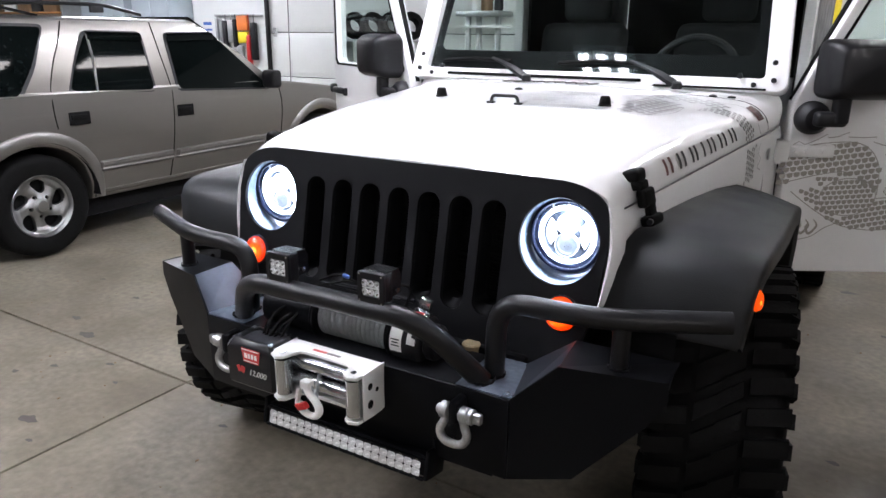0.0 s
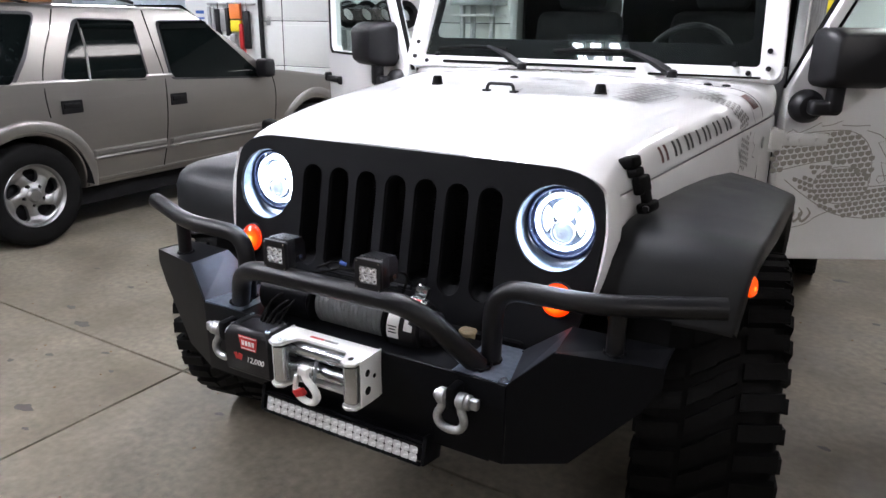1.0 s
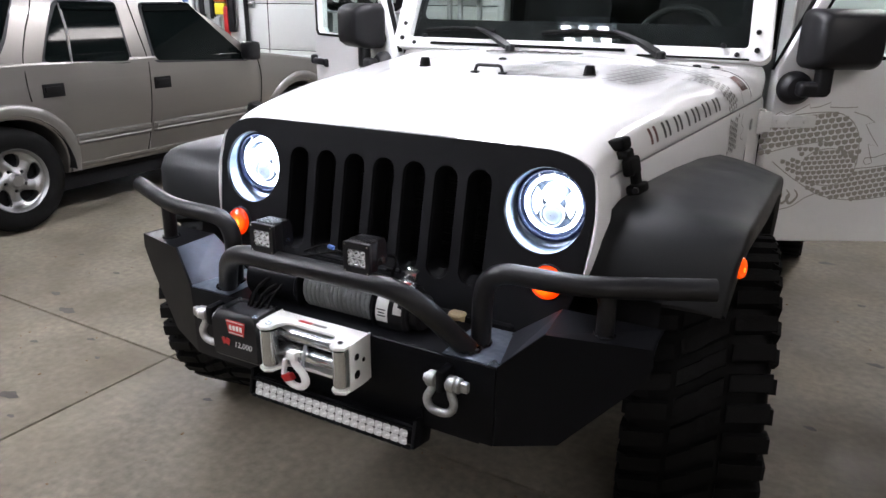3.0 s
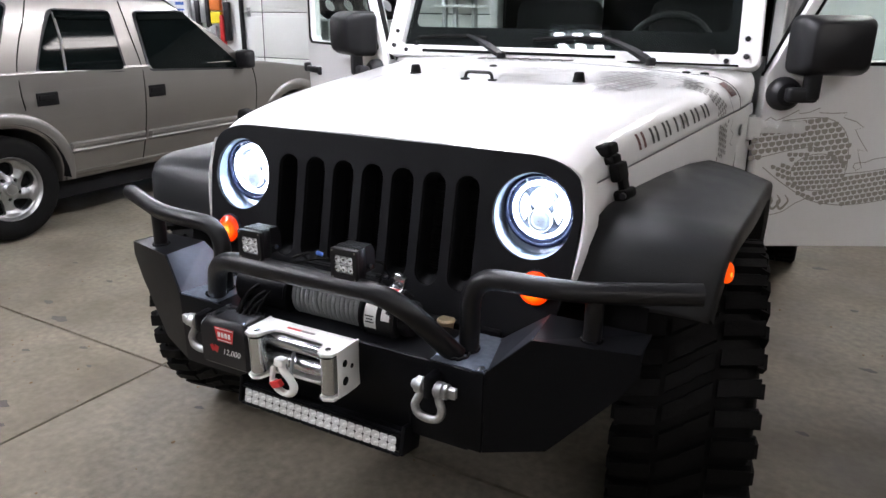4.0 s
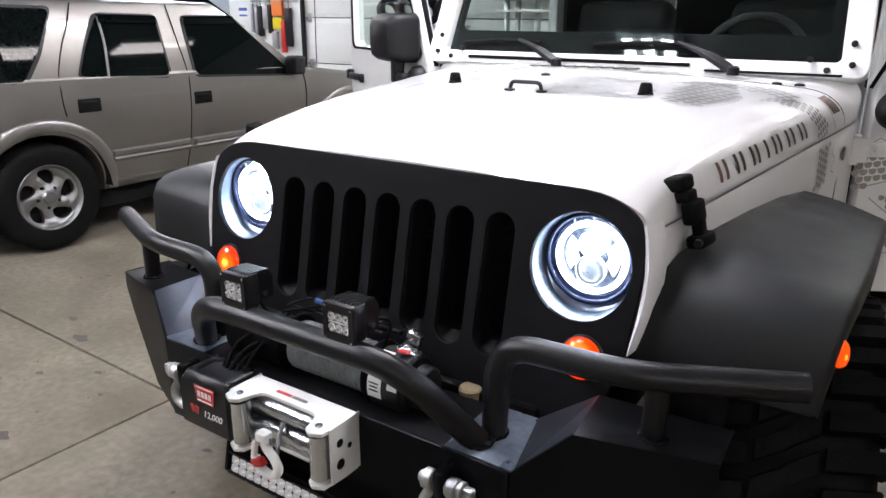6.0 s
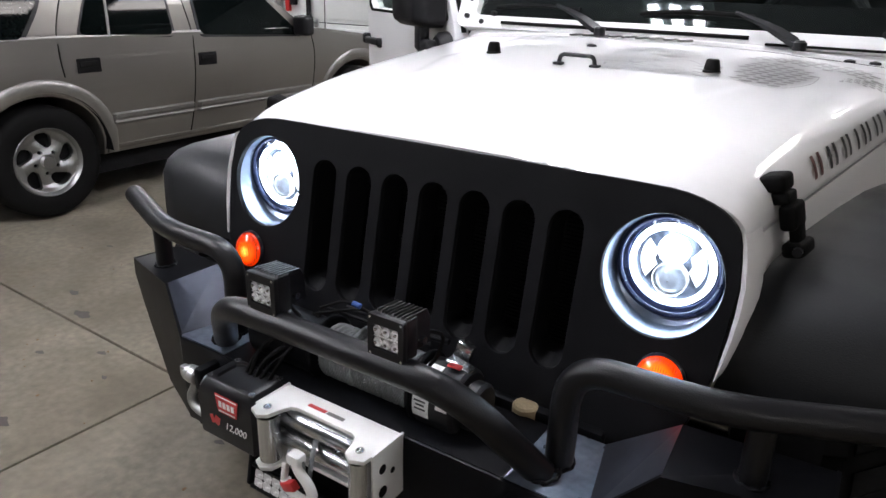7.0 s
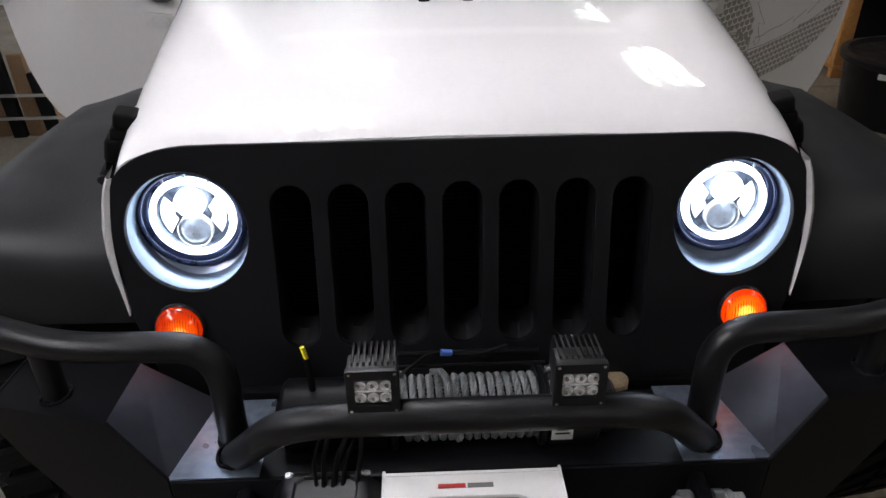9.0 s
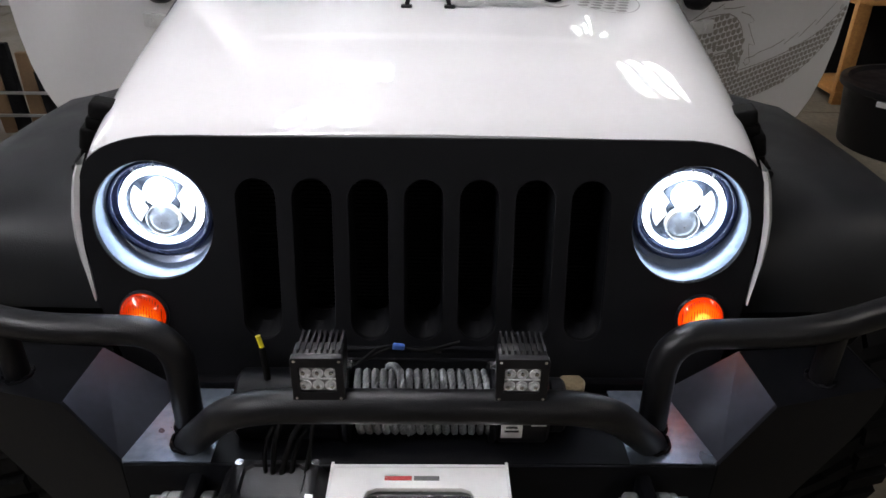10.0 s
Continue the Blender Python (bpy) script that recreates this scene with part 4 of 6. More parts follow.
box(bm, m @ Vector((0, 0, -0.02)), (0.34, 0.05, 0.05), Matrix.Rotation(radians(68), 3, "X"), bev=0.015)
part("steering_wheel", bm, SEAT, jeep, "grey steering wheel")
for sg in (1, -1):
    bm = B()
    box(bm, (sg * 0.37, 2.05, 0.88), (0.5, 0.5, 0.16), bev=0.05, seg=3)
    box(bm, (sg * 0.37, 2.33, 1.20), (0.48, 0.15, 0.62), Matrix.Rotation(radians(-12), 3, "X"), bev=0.06, seg=3)
    box(bm, (sg * 0.37, 2.41, 1.60), (0.26, 0.10, 0.17), bev=0.04, seg=3)
    part("seat", bm, SEAT, jeep, "charcoal cloth front seat")
bm = B()
box(bm, (0, 1.50, 1.80), (0.24, 0.03, 0.07), bev=0.02)
cyl(bm, (0, 1.50, 1.83), (0, 1.47, 1.90), 0.012, 10)
part("rear_view_mirror", bm, PLASTIC, jeep)

# doors, swung open
DA = radians(61)


def door(sg):
    """A door with window, handle, hinges and mirror, hinged ahead and swung open."""
    S, C = math.sin(DA), math.cos(DA)
    m = Matrix(((S, C, 0, 0.785), (C, -S, 0, 1.28), (0, 0, 1, 0), (0, 0, 0, 1)))  # local: along, out, up
    up = Matrix(((1, 0, 0, 0), (0, 0, 1, 0), (0, 1, 0, 0), (0, 0, 0, 1)))

    def put(bm):
        bmesh.ops.transform(bm, matrix=m, verts=bm.verts)
        if sg < 0:
            flip(bm)
        return bm

    def putm(me, off=0.0):
        me.transform(m @ Matrix.Translation((0, off, 0)) @ up)
        if sg < 0:
            me.transform(MIRROR)
            me.flip_normals()
        return me

    skin = [(0.03, 0.62), (0.05, 0.60), (0.62, 0.60), (0.73, 0.615), (0.80, 0.65), (0.855, 0.715), (0.90, 0.81), (0.928, 0.93), (0.941, 1.06), (0.945, 1.20), (0.945, 1.86), (0.93, 1.885), (0.36, 1.885), (0.33, 1.87), (0.035, 1.235)]
    win = [(0.11, 1.285), (0.875, 1.285), (0.90, 1.31), (0.90, 1.82), (0.875, 1.845), (0.375, 1.845), (0.355, 1.83), (0.105, 1.30)]
    d = part_mesh("door", putm(sheet([skin, win], 0.05, Matrix.Identity(4), 0.006), -0.02), WHITE, jeep, "white front door swung open" + (" with grey scale-pattern vinyl" if sg > 0 else ""))
    part_mesh("window", putm(sheet([win], 0.005, Matrix.Identity(4)), -0.02), GLASS, d, "green-tinted door glass").visible_shadow = False
    inner = [(0.045, 0.64), (0.60, 0.63), (0.75, 0.70), (0.88, 0.94), (0.92, 1.2), (0.92, 1.25), (0.06, 1.24)]
    part_mesh("inner_panel", putm(sheet([inner], 0.03, Matrix.Identity(4), 0.004), -0.06), DARK, d, "dark inner trim panel")
    part_mesh("window_seal", putm(sheet([[(x + (0.02 if x > 0.5 else -0.02 if x < 0.2 else 0), z + (0.012 if z > 1.5 else -0.012)) for x, z in win], win], 0.012, Matrix.Identity(4)), 0.008), RUBBER, d, "black window seal")
    bm = B()
    tube(bm, [(0.035, -0.03, 1.23), (0.33, -0.03, 1.895), (0.93, -0.03, 1.905), (0.965, -0.03, 1.86), (0.965, -0.03, 1.2)], 0.014, 8, 0.03)
    part("weather_strip", put(bm), RUBBER, d, "black weather strip on the door edge")
    bm = B()
    box(bm, (0.855, 0.028, 1.135), (0.17, 0.025, 0.035), bev=0.01, seg=3)
    box(bm, (0.935, 0.022, 1.142), (0.045, 0.04, 0.05), bev=0.012, seg=3)
    box(bm, (0.785, 0.016, 1.13), (0.03, 0.03, 0.045), bev=0.01, seg=3)
    part("handle", put(bm), PLASTIC, d, "black grab door handle")
    bm = B()
    lathe(bm, [(0.036, 0.006), (0.03, 0.0085), (0.0005, 0.0085)], Matrix.Translation((0.855, 0, 1.16)) @ Matrix.Rotation(radians(-90), 4, "X"), 24)
    lathe(bm, [(0.012, 0.006), (0.011, 0.012), (0.0005, 0.012)], Matrix.Translation((0.905, 0, 1.065)) @ Matrix.Rotation(radians(-90), 4, "X"), 16)
    part("lock", put(bm), CREAM, d, "handle recess and lock")
    for z in (1.055,):
        bm = B()
        box(bm, (0.09, 0.016, z), (0.20, 0.02, 0.045), bev=0.005)
        box(bm, (0.0, 0.01, z), (0.05, 0.05, 0.075), bev=0.006)
        cyl(bm, (-0.01, 0.02, z - 0.045), (-0.01, 0.02, z + 0.045), 0.013, 12)
        for xx in (0.05, 0.09, 0.15):
            cyl(bm, (xx, 0.02, z), (xx, 0.032, z), 0.008, 10)
        part("hinge", put(bm), CREAM, d, "white external strap hinge")
    # mirror
    bm = B()
    ring_loft(bm, [[Vector((0.205 + kx * a, d, 1.345 + kz * c)) for a, c in rrect(-0.128, -0.100, 0.128, 0.100, 0.035, 4)] for kx, kz, d in ((0.90, 0.90, 0.015), (1.0, 1.0, 0.028), (1.0, 1.0, 0.095), (0.93, 0.93, 0.125), (0.80, 0.78, 0.152), (0.74, 0.70, 0.158))])
    mir = part("mirror", put(bm), PLASTIC, d, "black plastic door mirror")
    bm = B()
    box(bm, (0.150, 0.095, 1.225), (0.050, 0.050, 0.13), bev=0.012, seg=3)
    box(bm, (0.122, 0.088, 1.178), (0.105, 0.052, 0.052), bev=0.014, seg=3)
    lathe(bm, [(0.058, 0.0), (0.060, 0.02), (0.056, 0.045), (0.040, 0.062), (0.0005, 0.066)], Matrix.Translation((0.09, 0, 1.175)) @ Matrix.Rotation(radians(-90), 4, "X"), 28)
    part("mirror_arm", put(bm), PLASTIC, mir)
    return d, m


door_l, DM = door(1)
door_r, _ = door(-1)

# hood fittings
for sg in (1, -1):
    bm = B()
    x, y = sg * 0.306, 0.71
    z = hood_z(x, y)
    cyl(bm, (x, y, z - 0.004), (x, y, z + 0.006), 0.0215, 20, bev=0.003)
    cyl(bm, (x, y, z + 0.005), (x, y, z + 0.031), 0.0195, 20, 0.0155, bev=0.003)
    part("hood_bumper", bm, RUBBER, hood, "tapered black rubber hood stop")
bm = B()
zh = hood_z(0, 0.60)
tube(bm, [(-0.05, 0.60, zh), (-0.045, 0.60, zh + 0.026), (0.045, 0.60, zh + 0.026), (0.05, 0.60, zh)], 0.0055, 10, 0.014)
for x in (-0.05, 0.05):
    box(bm, (x, 0.60, zh + 0.003), (0.026, 0.022, 0.007), bev=0.003)
part("grab_handle", bm, PLASTIC, hood, "small black hood grab handle")
for x, y in ((-0.10, 0.93), (0.62, 1.16), (0.56, 1.14)):
    bm = B()
    lathe(bm, [(0.016, 0.0), (0.013, 0.006), (0.0005, 0.009)], Matrix.Translation((x, y, hood_z(x, y))), 14)
    part("washer_nozzle", bm, PLASTIC, hood, "small washer nozzle")


def hood_latch(sg):
    """A rubber strap latch down the hood's side."""
    y0 = 0.12
    xs_, zs = lerp(SEAM_X, y0), lerp(SEAM_Z, y0)
    R = Matrix.Rotation(radians(-14), 3, "Y") @ Matrix.Rotation(radians(-10), 3, "Z")
    bm = B()
    box(bm, (xs_ - 0.012, y0 + 0.005, zs + 0.062), (0.042, 0.050, 0.030), R, bev=0.008, seg=3)
    box(bm, (xs_ + 0.004, y0 + 0.003, zs + 0.040), (0.030, 0.042, 0.022), R, bev=0.006, seg=3)
    if sg < 0:
        flip(bm)
    l = part("hood_latch", bm, RUBBER, jeep, "black rubber hood latch with strap")
    bm = B()
    box(bm, (xs_ + 0.022, y0 + 0.004, zs + 0.012), (0.026, 0.058, 0.045), R, bev=0.008, seg=3)
    box(bm, (xs_ + 0.034, y0 + 0.008, zs - 0.016), (0.018, 0.034, 0.035), R, bev=0.005, seg=2)
    box(bm, (xs_ + 0.040, y0 + 0.010, zs - 0.042), (0.036, 0.062, 0.026), R, bev=0.008, seg=3)
    if sg < 0:
        flip(bm)
    part("strap", bm, RUBBER, l)
    bm = B()
    cyl(bm, (xs_ + 0.044, y0 - 0.030, zs - 0.040), (xs_ + 0.044, y0 + 0.046, zs - 0.040), 0.008, 10)
    if sg < 0:
        flip(bm)
    part("pin", bm, PLASTIC, l)


for sg in (1, -1):
    hood_latch(sg)

# ---- vinyl patterns on door and hood ----
def inside(p, poly):
    x, y = p
    r = False
    for (x0, y0), (x1, y1) in zip(poly, poly[1:] + poly[:1]):
        if (y0 > y) != (y1 > y) and x < (x1 - x0) * (y - y0) / (y1 - y0) + x0:
            r = not r
    return r


def ribbon(bm, pts, w, place, taper=False):
    """A flat stripe along a 2D path, laid onto a surface by place(u, v)."""
    pts = [Vector((*p, 0)) for p in pts]
    n = len(pts)
    va, vb = [], []
    for i, p in enumerate(pts):
        d = (pts[min(i + 1, n - 1)] - pts[max(i - 1, 0)]).normalized()
        q = Vector((-d.y, d.x, 0)) * w / 2 * (math.sin(math.pi * (0.06 + 0.88 * i / (n - 1))) if taper else 1)
        va.append(bm.verts.new(place((p + q).x, (p + q).y)))
        vb.append(bm.verts.new(place((p - q).x, (p - q).y)))
    for i in range(n - 1):
        bm.faces.new((va[i], va[i + 1], vb[i + 1], vb[i]))


def curve2(pts, k=6):
    """A smooth open curve through 2D points."""
    P = [pts[0]] + list(pts) + [pts[-1]]
    out = []
    for i in range(1, len(P) - 2):
        p0, p1, p2, p3 = (Vector((*P[j], 0)) for j in (i - 1, i, i + 1, i + 2))
        for j in range(k):
            t = j / k
            q = 0.5 * (2 * p1 + (p2 - p0) * t + (2 * p0 - 5 * p1 + 4 * p2 - p3) * t * t + (3 * p1 - p0 - 3 * p2 + p3) * t ** 3)
            out.append((q.x, q.y))
    out.append(tuple(pts[-1]))
    return out


def scales(bm, poly, w, hgt, place, ang=0.0, gap=0.88, avoid=None):
    """Fills an outline with rows of overlapping fish scales."""
    ca, sa = math.cos(ang), math.sin(ang)
    xs_ = [p[0] for p in poly]
    ys_ = [p[1] for p in poly]
    cx, cy, R = sum(xs_) / len(xs_), sum(ys_) / len(ys_), max(max(xs_) - min(xs_), max(ys_) - min(ys_))
    n = int(R / min(w, hgt)) + 2
    for j in range(-n, n + 1):
        for i in range(-n, n + 1):
            u, v = (i + 0.5 * (j % 2)) * w, j * hgt
            c = (cx + u * ca - v * sa, cy + u * sa + v * ca)
            if not inside(c, poly) or (avoid and inside(c, avoid)):
                continue
            loop = [(-0.5, 0.42), (0, 0.5), (0.5, 0.42), (0.5, 0.0), (0.36, -0.34), (0, -0.52), (-0.36, -0.34), (-0.5, 0.0)]
            pts = [(c[0] + (a * w * ca - b * hgt * sa) * gap, c[1] + (a * w * sa + b * hgt * ca) * gap) for a, b in loop]
            bm.faces.new([bm.verts.new(place(*p)) for p in pts])


def on_door(a, z):
    return DM @ Vector((a, 0.0128, z))


UP = curve2([(0.005, 1.035), (0.032, 1.053), (0.102, 1.076), (0.248, 1.089), (0.32, 1.064), (0.361, 1.009), (0.372, 0.945), (0.374, 0.895)])
LOW = curve2([(0.005, 0.93), (0.122, 0.962), (0.22, 0.980), (0.255, 0.978)])
ELL = circle(0.270, 0.886, 0.102, 30, 0.070)
TAIL_T = curve2([(0.374, 0.882), (0.47, 0.893), (0.63, 0.925), (0.80, 0.985), (0.93, 1.07)])
TAIL_B = curve2([(0.24, 0.785), (0.30, 0.768), (0.40, 0.762), (0.55, 0.785), (0.70, 0.83), (0.84, 0.92), (0.93, 1.04)])
BELLY = curve2([(0.06, 0.905), (0.12, 0.86), (0.178, 0.822), (0.24, 0.785)])
bm = B()
scales(bm, UP + LOW[::-1], 0.0255, 0.0215, on_door, radians(8))
scales(bm, ELL, 0.0205, 0.0185, on_door, radians(4))
scales(bm, [(0.24, 0.79)] + TAIL_B[6:] + TAIL_T[::-1] + [(0.36, 0.85), (0.30, 0.82)], 0.0225, 0.0195, on_door, radians(10), avoid=ELL)
scales(bm, [(0.09, 0.90), (0.14, 0.93), (0.17, 0.90), (0.19, 0.85), (0.26, 0.80), (0.24, 0.785), (0.178, 0.822)], 0.021, 0.0185, on_door, radians(-20), avoid=ELL)
scales(bm, [(0.13, 0.962), (0.25, 0.975), (0.25, 0.955), (0.19, 0.945), (0.16, 0.925)], 0.021, 0.0185, on_door, 0, avoid=ELL)
tagged(part("scale_pattern", bm, DECAL_TAUPE, door_l, "taupe fish-scale vinyl pattern"), kind="stuff")
bm = B()
for path in (UP, LOW, ELL + ELL[:1], TAIL_T, TAIL_B, BELLY):
    ribbon(bm, path, 0.0032, on_door)
MANE = [(0.03, 1.068), (0.063, 1.09), (0.085, 1.078), (0.101, 1.084), (0.13, 1.098), (0.162, 1.117), (0.166, 1.103), (0.20, 1.108), (0.238, 1.124), (0.238, 1.107), (0.29, 1.105), (0.339, 1.108), (0.33, 1.09), (0.38, 1.075), (0.41, 1.054), (0.38, 1.046), (0.405, 1.01), (0.44, 0.966), (0.403, 0.973), (0.415, 0.94), (0.43, 0.905), (0.41, 0.895), (0.398, 0.908), (0.402, 0.922), (0.44, 0.925), (0.47, 0.938), (0.54, 0.95), (0.60, 0.972), (0.605, 0.955), (0.67, 0.99), (0.68, 0.972), (0.76, 1.03), (0.765, 1.01), (0.86, 1.09)]
ribbon(bm, MANE, 0.0030, on_door)
for k in range(3):
    ribbon(bm, curve2([(0.085 + 0.03 * k, 0.80 - 0.008 * k), (0.075 + 0.03 * k, 0.77), (0.09 + 0.03 * k, 0.745), (0.115 + 0.03 * k, 0.775), (0.10 + 0.03 * k, 0.80)]), 0.010, on_door, True)
ribbon(bm, curve2([(0.24, 0.785), (0.20, 0.765), (0.16, 0.735), (0.11, 0.72)]), 0.003, on_door)
tagged(part("pattern_line", bm, DECAL_TAUPE, door_l, "taupe vinyl outline with ragged mane edge"), kind="stuff")


def on_hood(x, y):
    return Vector((x, y, hood_z(x, y) + 0.0035))


def side_arc(y):
    """Points up the hood's side from its seam, with their distance along it."""
    xs_ = lerp(SEAM_X, y)
    pts = [Vector((xs_, y, lerp(SEAM_Z, y)))]
    for i in range(1, 61):
        x = xs_ - HA + HA * math.sin(math.pi / 2 * (1 - i / 60))
        pts.append(Vector((x, y, hood_z(x, y))))
    acc, out = 0.0, []
    for a, b in zip(pts, pts[1:]):
        out.append((acc, a))
        acc += (b - a).length
    out.append((acc, pts[-1]))
    return out


def on_side(y, s):
    arc = side_arc(y)
    for (d0, a), (d1, b) in zip(arc, arc[1:]):
        if s <= d1:
            p = a.lerp(b, max(0, (s - d0) / max(1e-6, d1 - d0)))
            break
    else:
        p = arc[-1][1]
    return p + Vector((0.0026, 0, 0.0022))


bm = B()
scales(bm, [(0.37, 0.655), (0.42, 0.630), (0.475, 0.640), (0.515, 0.72), (0.52, 0.83), (0.47, 0.94), (0.37, 0.94), (0.35, 0.80)], 0.038, 0.026, on_hood, radians(20), 0.74)
scales(bm, [(0.33, 0.95), (0.42, 0.96), (0.52, 0.94), (0.59, 0.91), (0.64, 0.86), (0.665, 0.93), (0.62, 1.00), (0.54, 1.045), (0.43, 1.05), (0.34, 1.02)], 0.036, 0.024, on_hood, radians(10), 0.74)
scales(bm, [(0.80, 0.225), (0.87, 0.205), (0.955, 0.10), (0.985, 0.0), (0.90, 0.0), (0.875, 0.08)], 0.020, 0.016, on_side, radians(70), 0.74)
tagged(part("scale_pattern", bm, DECAL_GREY, hood, "silver-grey scale vinyl pattern"), kind="stuff")
bm = B()
rr = random.Random(11)
for k in range(17):
    x0, y0 = -0.02 + 0.013 * k, 0.62 + 0.30 * rr.random()
    L = rr.uniform(0.05, 0.15)
    ribbon(bm, curve2([(x0, y0), (x0 + L * 0.3, y0 + rr.uniform(-0.03, 0.03)), (x0 + L * 0.7, y0 + rr.uniform(-0.03, 0.03)), (x0 + L, y0 + rr.uniform(-0.04, 0.04))]), rr.uniform(0.018, 0.044), on_hood, True)
tagged(part("brush_pattern", bm, DECAL_PALE, hood, "pale grey brushed vinyl pattern"), kind="stuff")
bm = B()
for k in range(9):
    x0, y0 = -0.01 + 0.024 * k, 0.62 + 0.28 * rr.random()
    L = rr.uniform(0.06, 0.14)
    ribbon(bm, curve2([(x0, y0), (x0 + L * 0.4, y0 + rr.uniform(-0.035, 0.035)), (x0 + L, y0 + rr.uniform(-0.03, 0.03))]), 0.004, on_hood, True)
ribbon(bm, curve2([(0.365, 0.645), (0.42, 0.620), (0.482, 0.632), (0.525, 0.72), (0.53, 0.83)]), 0.003, on_hood)
for k in range(4):
    ribbon(bm, curve2([(0.34 - 0.01 * k, 0.66 + 0.04 * k), (0.31, 0.63 + 0.04 * k), (0.28 - 0.01 * k, 0.635 + 0.038 * k)]), 0.012, on_hood, True)
tagged(part("pattern_line", bm, DECAL_GREY, hood, "silver-grey vinyl strokes"), kind="stuff")
bm = B()
ribbon(bm, curve2([(1.0, 0.25), (1.02, 0.17), (1.05, 0.10), (1.03, 0.04), (1.05, 0.0)]), 0.003, on_side)
ribbon(bm, [(0.985, 0.22), (1.005, 0.20), (0.995, 0.18), (1.02, 0.165)], 0.003, on_side)
part("pattern_line", bm, DECAL_GREY, hood)


def on_fender(y, d):
    """A point on the fender side, d below the seam."""
    return Vector((lerp(SEAM_X, y) + 0.0105, y, lerp(SEAM_Z, y) - d))


fen = [o for o in jeep.children if o.name.startswith("cowl_side")][0]
bm = B()
scales(bm, [(0.90, 0.02), (0.985, 0.015), (0.99, 0.13), (0.905, 0.13)], 0.019, 0.016, on_fender, radians(80), 0.74)
tagged(part("scale_pattern", bm, DECAL_GREY, hood, "silver-grey scale vinyl pattern"), kind="stuff")
bm = B()
ribbon(bm, curve2([(1.03, 0.02), (1.02, 0.05), (1.05, 0.075), (1.03, 0.10), (1.06, 0.115)]), 0.003, on_fender)
part("pattern_line", bm, DECAL_GREY, hood)
bm = B()
lathe(bm, [(0.020, 0.0), (0.020, 0.004), (0.016, 0.006), (0.0005, 0.006)], Matrix.Translation(on_fender(1.13, 0.075)) @ Matrix.Rotation(radians(90), 4, "Y"), 24)
part("round_badge", bm, GALV, fen, "small round metal badge")

# black bars in place of the hood's model name
y = 0.290
for k, wl in enumerate((0.062, 0.062, 0.060, 0.024, 0.062, 0.066, 0.062)):
    s0, s1 = 0.024, 0.068
    bars = [(y, y + 0.014)] if wl < 0.03 else [(y, y + 0.014), (y + wl - 0.030, y + wl - 0.016)]
    for a, b in bars:
        bm = B()
        for i in range(4):
            t0, t1 = s0 + (s1 - s0) * i / 4, s0 + (s1 - s0) * (i + 1) / 4
            bm.faces.new([bm.verts.new(on_side(p, q)) for p, q in ((a, t0), (b, t0), (b, t1), (a, t1))])
        bmesh.ops.remove_doubles(bm, verts=bm.verts, dist=1e-5)
        part("name_bar", bm, DECAL_BLACK if k else DECAL_BROWN, hood, "black vinyl bar")
    y += wl + 0.024
# small flag print
bm = B()
for i in range(4):
    t0, t1 = 0.050 + 0.064 * i / 4, 0.050 + 0.064 * (i + 1) / 4
    bm.faces.new([bm.verts.new(on_side(p, q)) for p, q in ((1.045, t0), (1.105, t0), (1.105, t1), (1.045, t1))])
fg = part("flag_print", bm, DECAL_BROWN, hood, "small dark flag print with pale stripes")
for k in range(5):
    bm = B()
    a = 1.060 + 0.009 * k
    t0, t1 = 0.054, 0.088 if k < 3 else 0.110
    for i in range(3):
        q0, q1 = t0 + (t1 - t0) * i / 3, t0 + (t1 - t0) * (i + 1) / 3
        bm.faces.new([bm.verts.new(on_side(p, q) + Vector((0.001, 0, 0.0006))) for p, q in ((a, q0), (a + 0.0035, q0), (a + 0.0035, q1), (a, q1))])
    part("stripe", bm, DECAL_GREY, fg)

# ---- steel bumper with bull bars ----
def sym(fn):
    for sg in (1, -1):
        bm = fn()
        if sg < 0:
            flip(bm)
        yield sg, bm


bm = B()
# centre channel: top deck, front face, return
box(bm, (0, -0.215, 0.697), (0.86, 0.17, 0.008))
bumper = part("bumper", bm, STEELB, jeep, "black welded plate-steel winch bumper with tube bars")
bm = B()
box(bm, (0, -0.302, 0.600), (0.93, 0.008, 0.20), bev=0.002)
box(bm, (0, -0.27, 0.50), (0.86, 0.07, 0.008))
part("front_plate", bm, STEELB, bumper)


def deck():
    return plate(B(), [(0.33, -0.300, 0.703), (0.470, -0.300, 0.703), (0.43, -0.125, 0.703), (0.33, -0.125, 0.703)], 0.006)


def ramp():
    return plate(B(), [(0.470, -0.300, 0.703), (0.558, -0.262, 0.787), (0.548, -0.125, 0.792), (0.43, -0.125, 0.703)], 0.006)


def wing_top():
    return plate(B(), [(0.558, -0.262, 0.787), (0.772, -0.196, 0.776), (0.768, -0.075, 0.770), (0.548, -0.125, 0.792)], 0.006)


def wing_front():
    return plate(B(), [(0.466, -0.302, 0.50), (0.60, -0.255, 0.52), (0.74, -0.208, 0.67), (0.776, -0.198, 0.735), (0.774, -0.198, 0.776), (0.558, -0.264, 0.787), (0.468, -0.304, 0.703)], 0.006)


def wing_end():
    return plate(B(), [(0.74, -0.208, 0.67), (0.735, -0.07, 0.67), (0.770, -0.073, 0.77), (0.774, -0.196, 0.776), (0.777, -0.196, 0.735)], 0.006)


def wing_under():
    return plate(B(), [(0.466, -0.302, 0.50), (0.46, -0.12, 0.50), (0.60, -0.09, 0.52), (0.735, -0.07, 0.67), (0.74, -0.208, 0.67), (0.60, -0.255, 0.52)], 0.006)


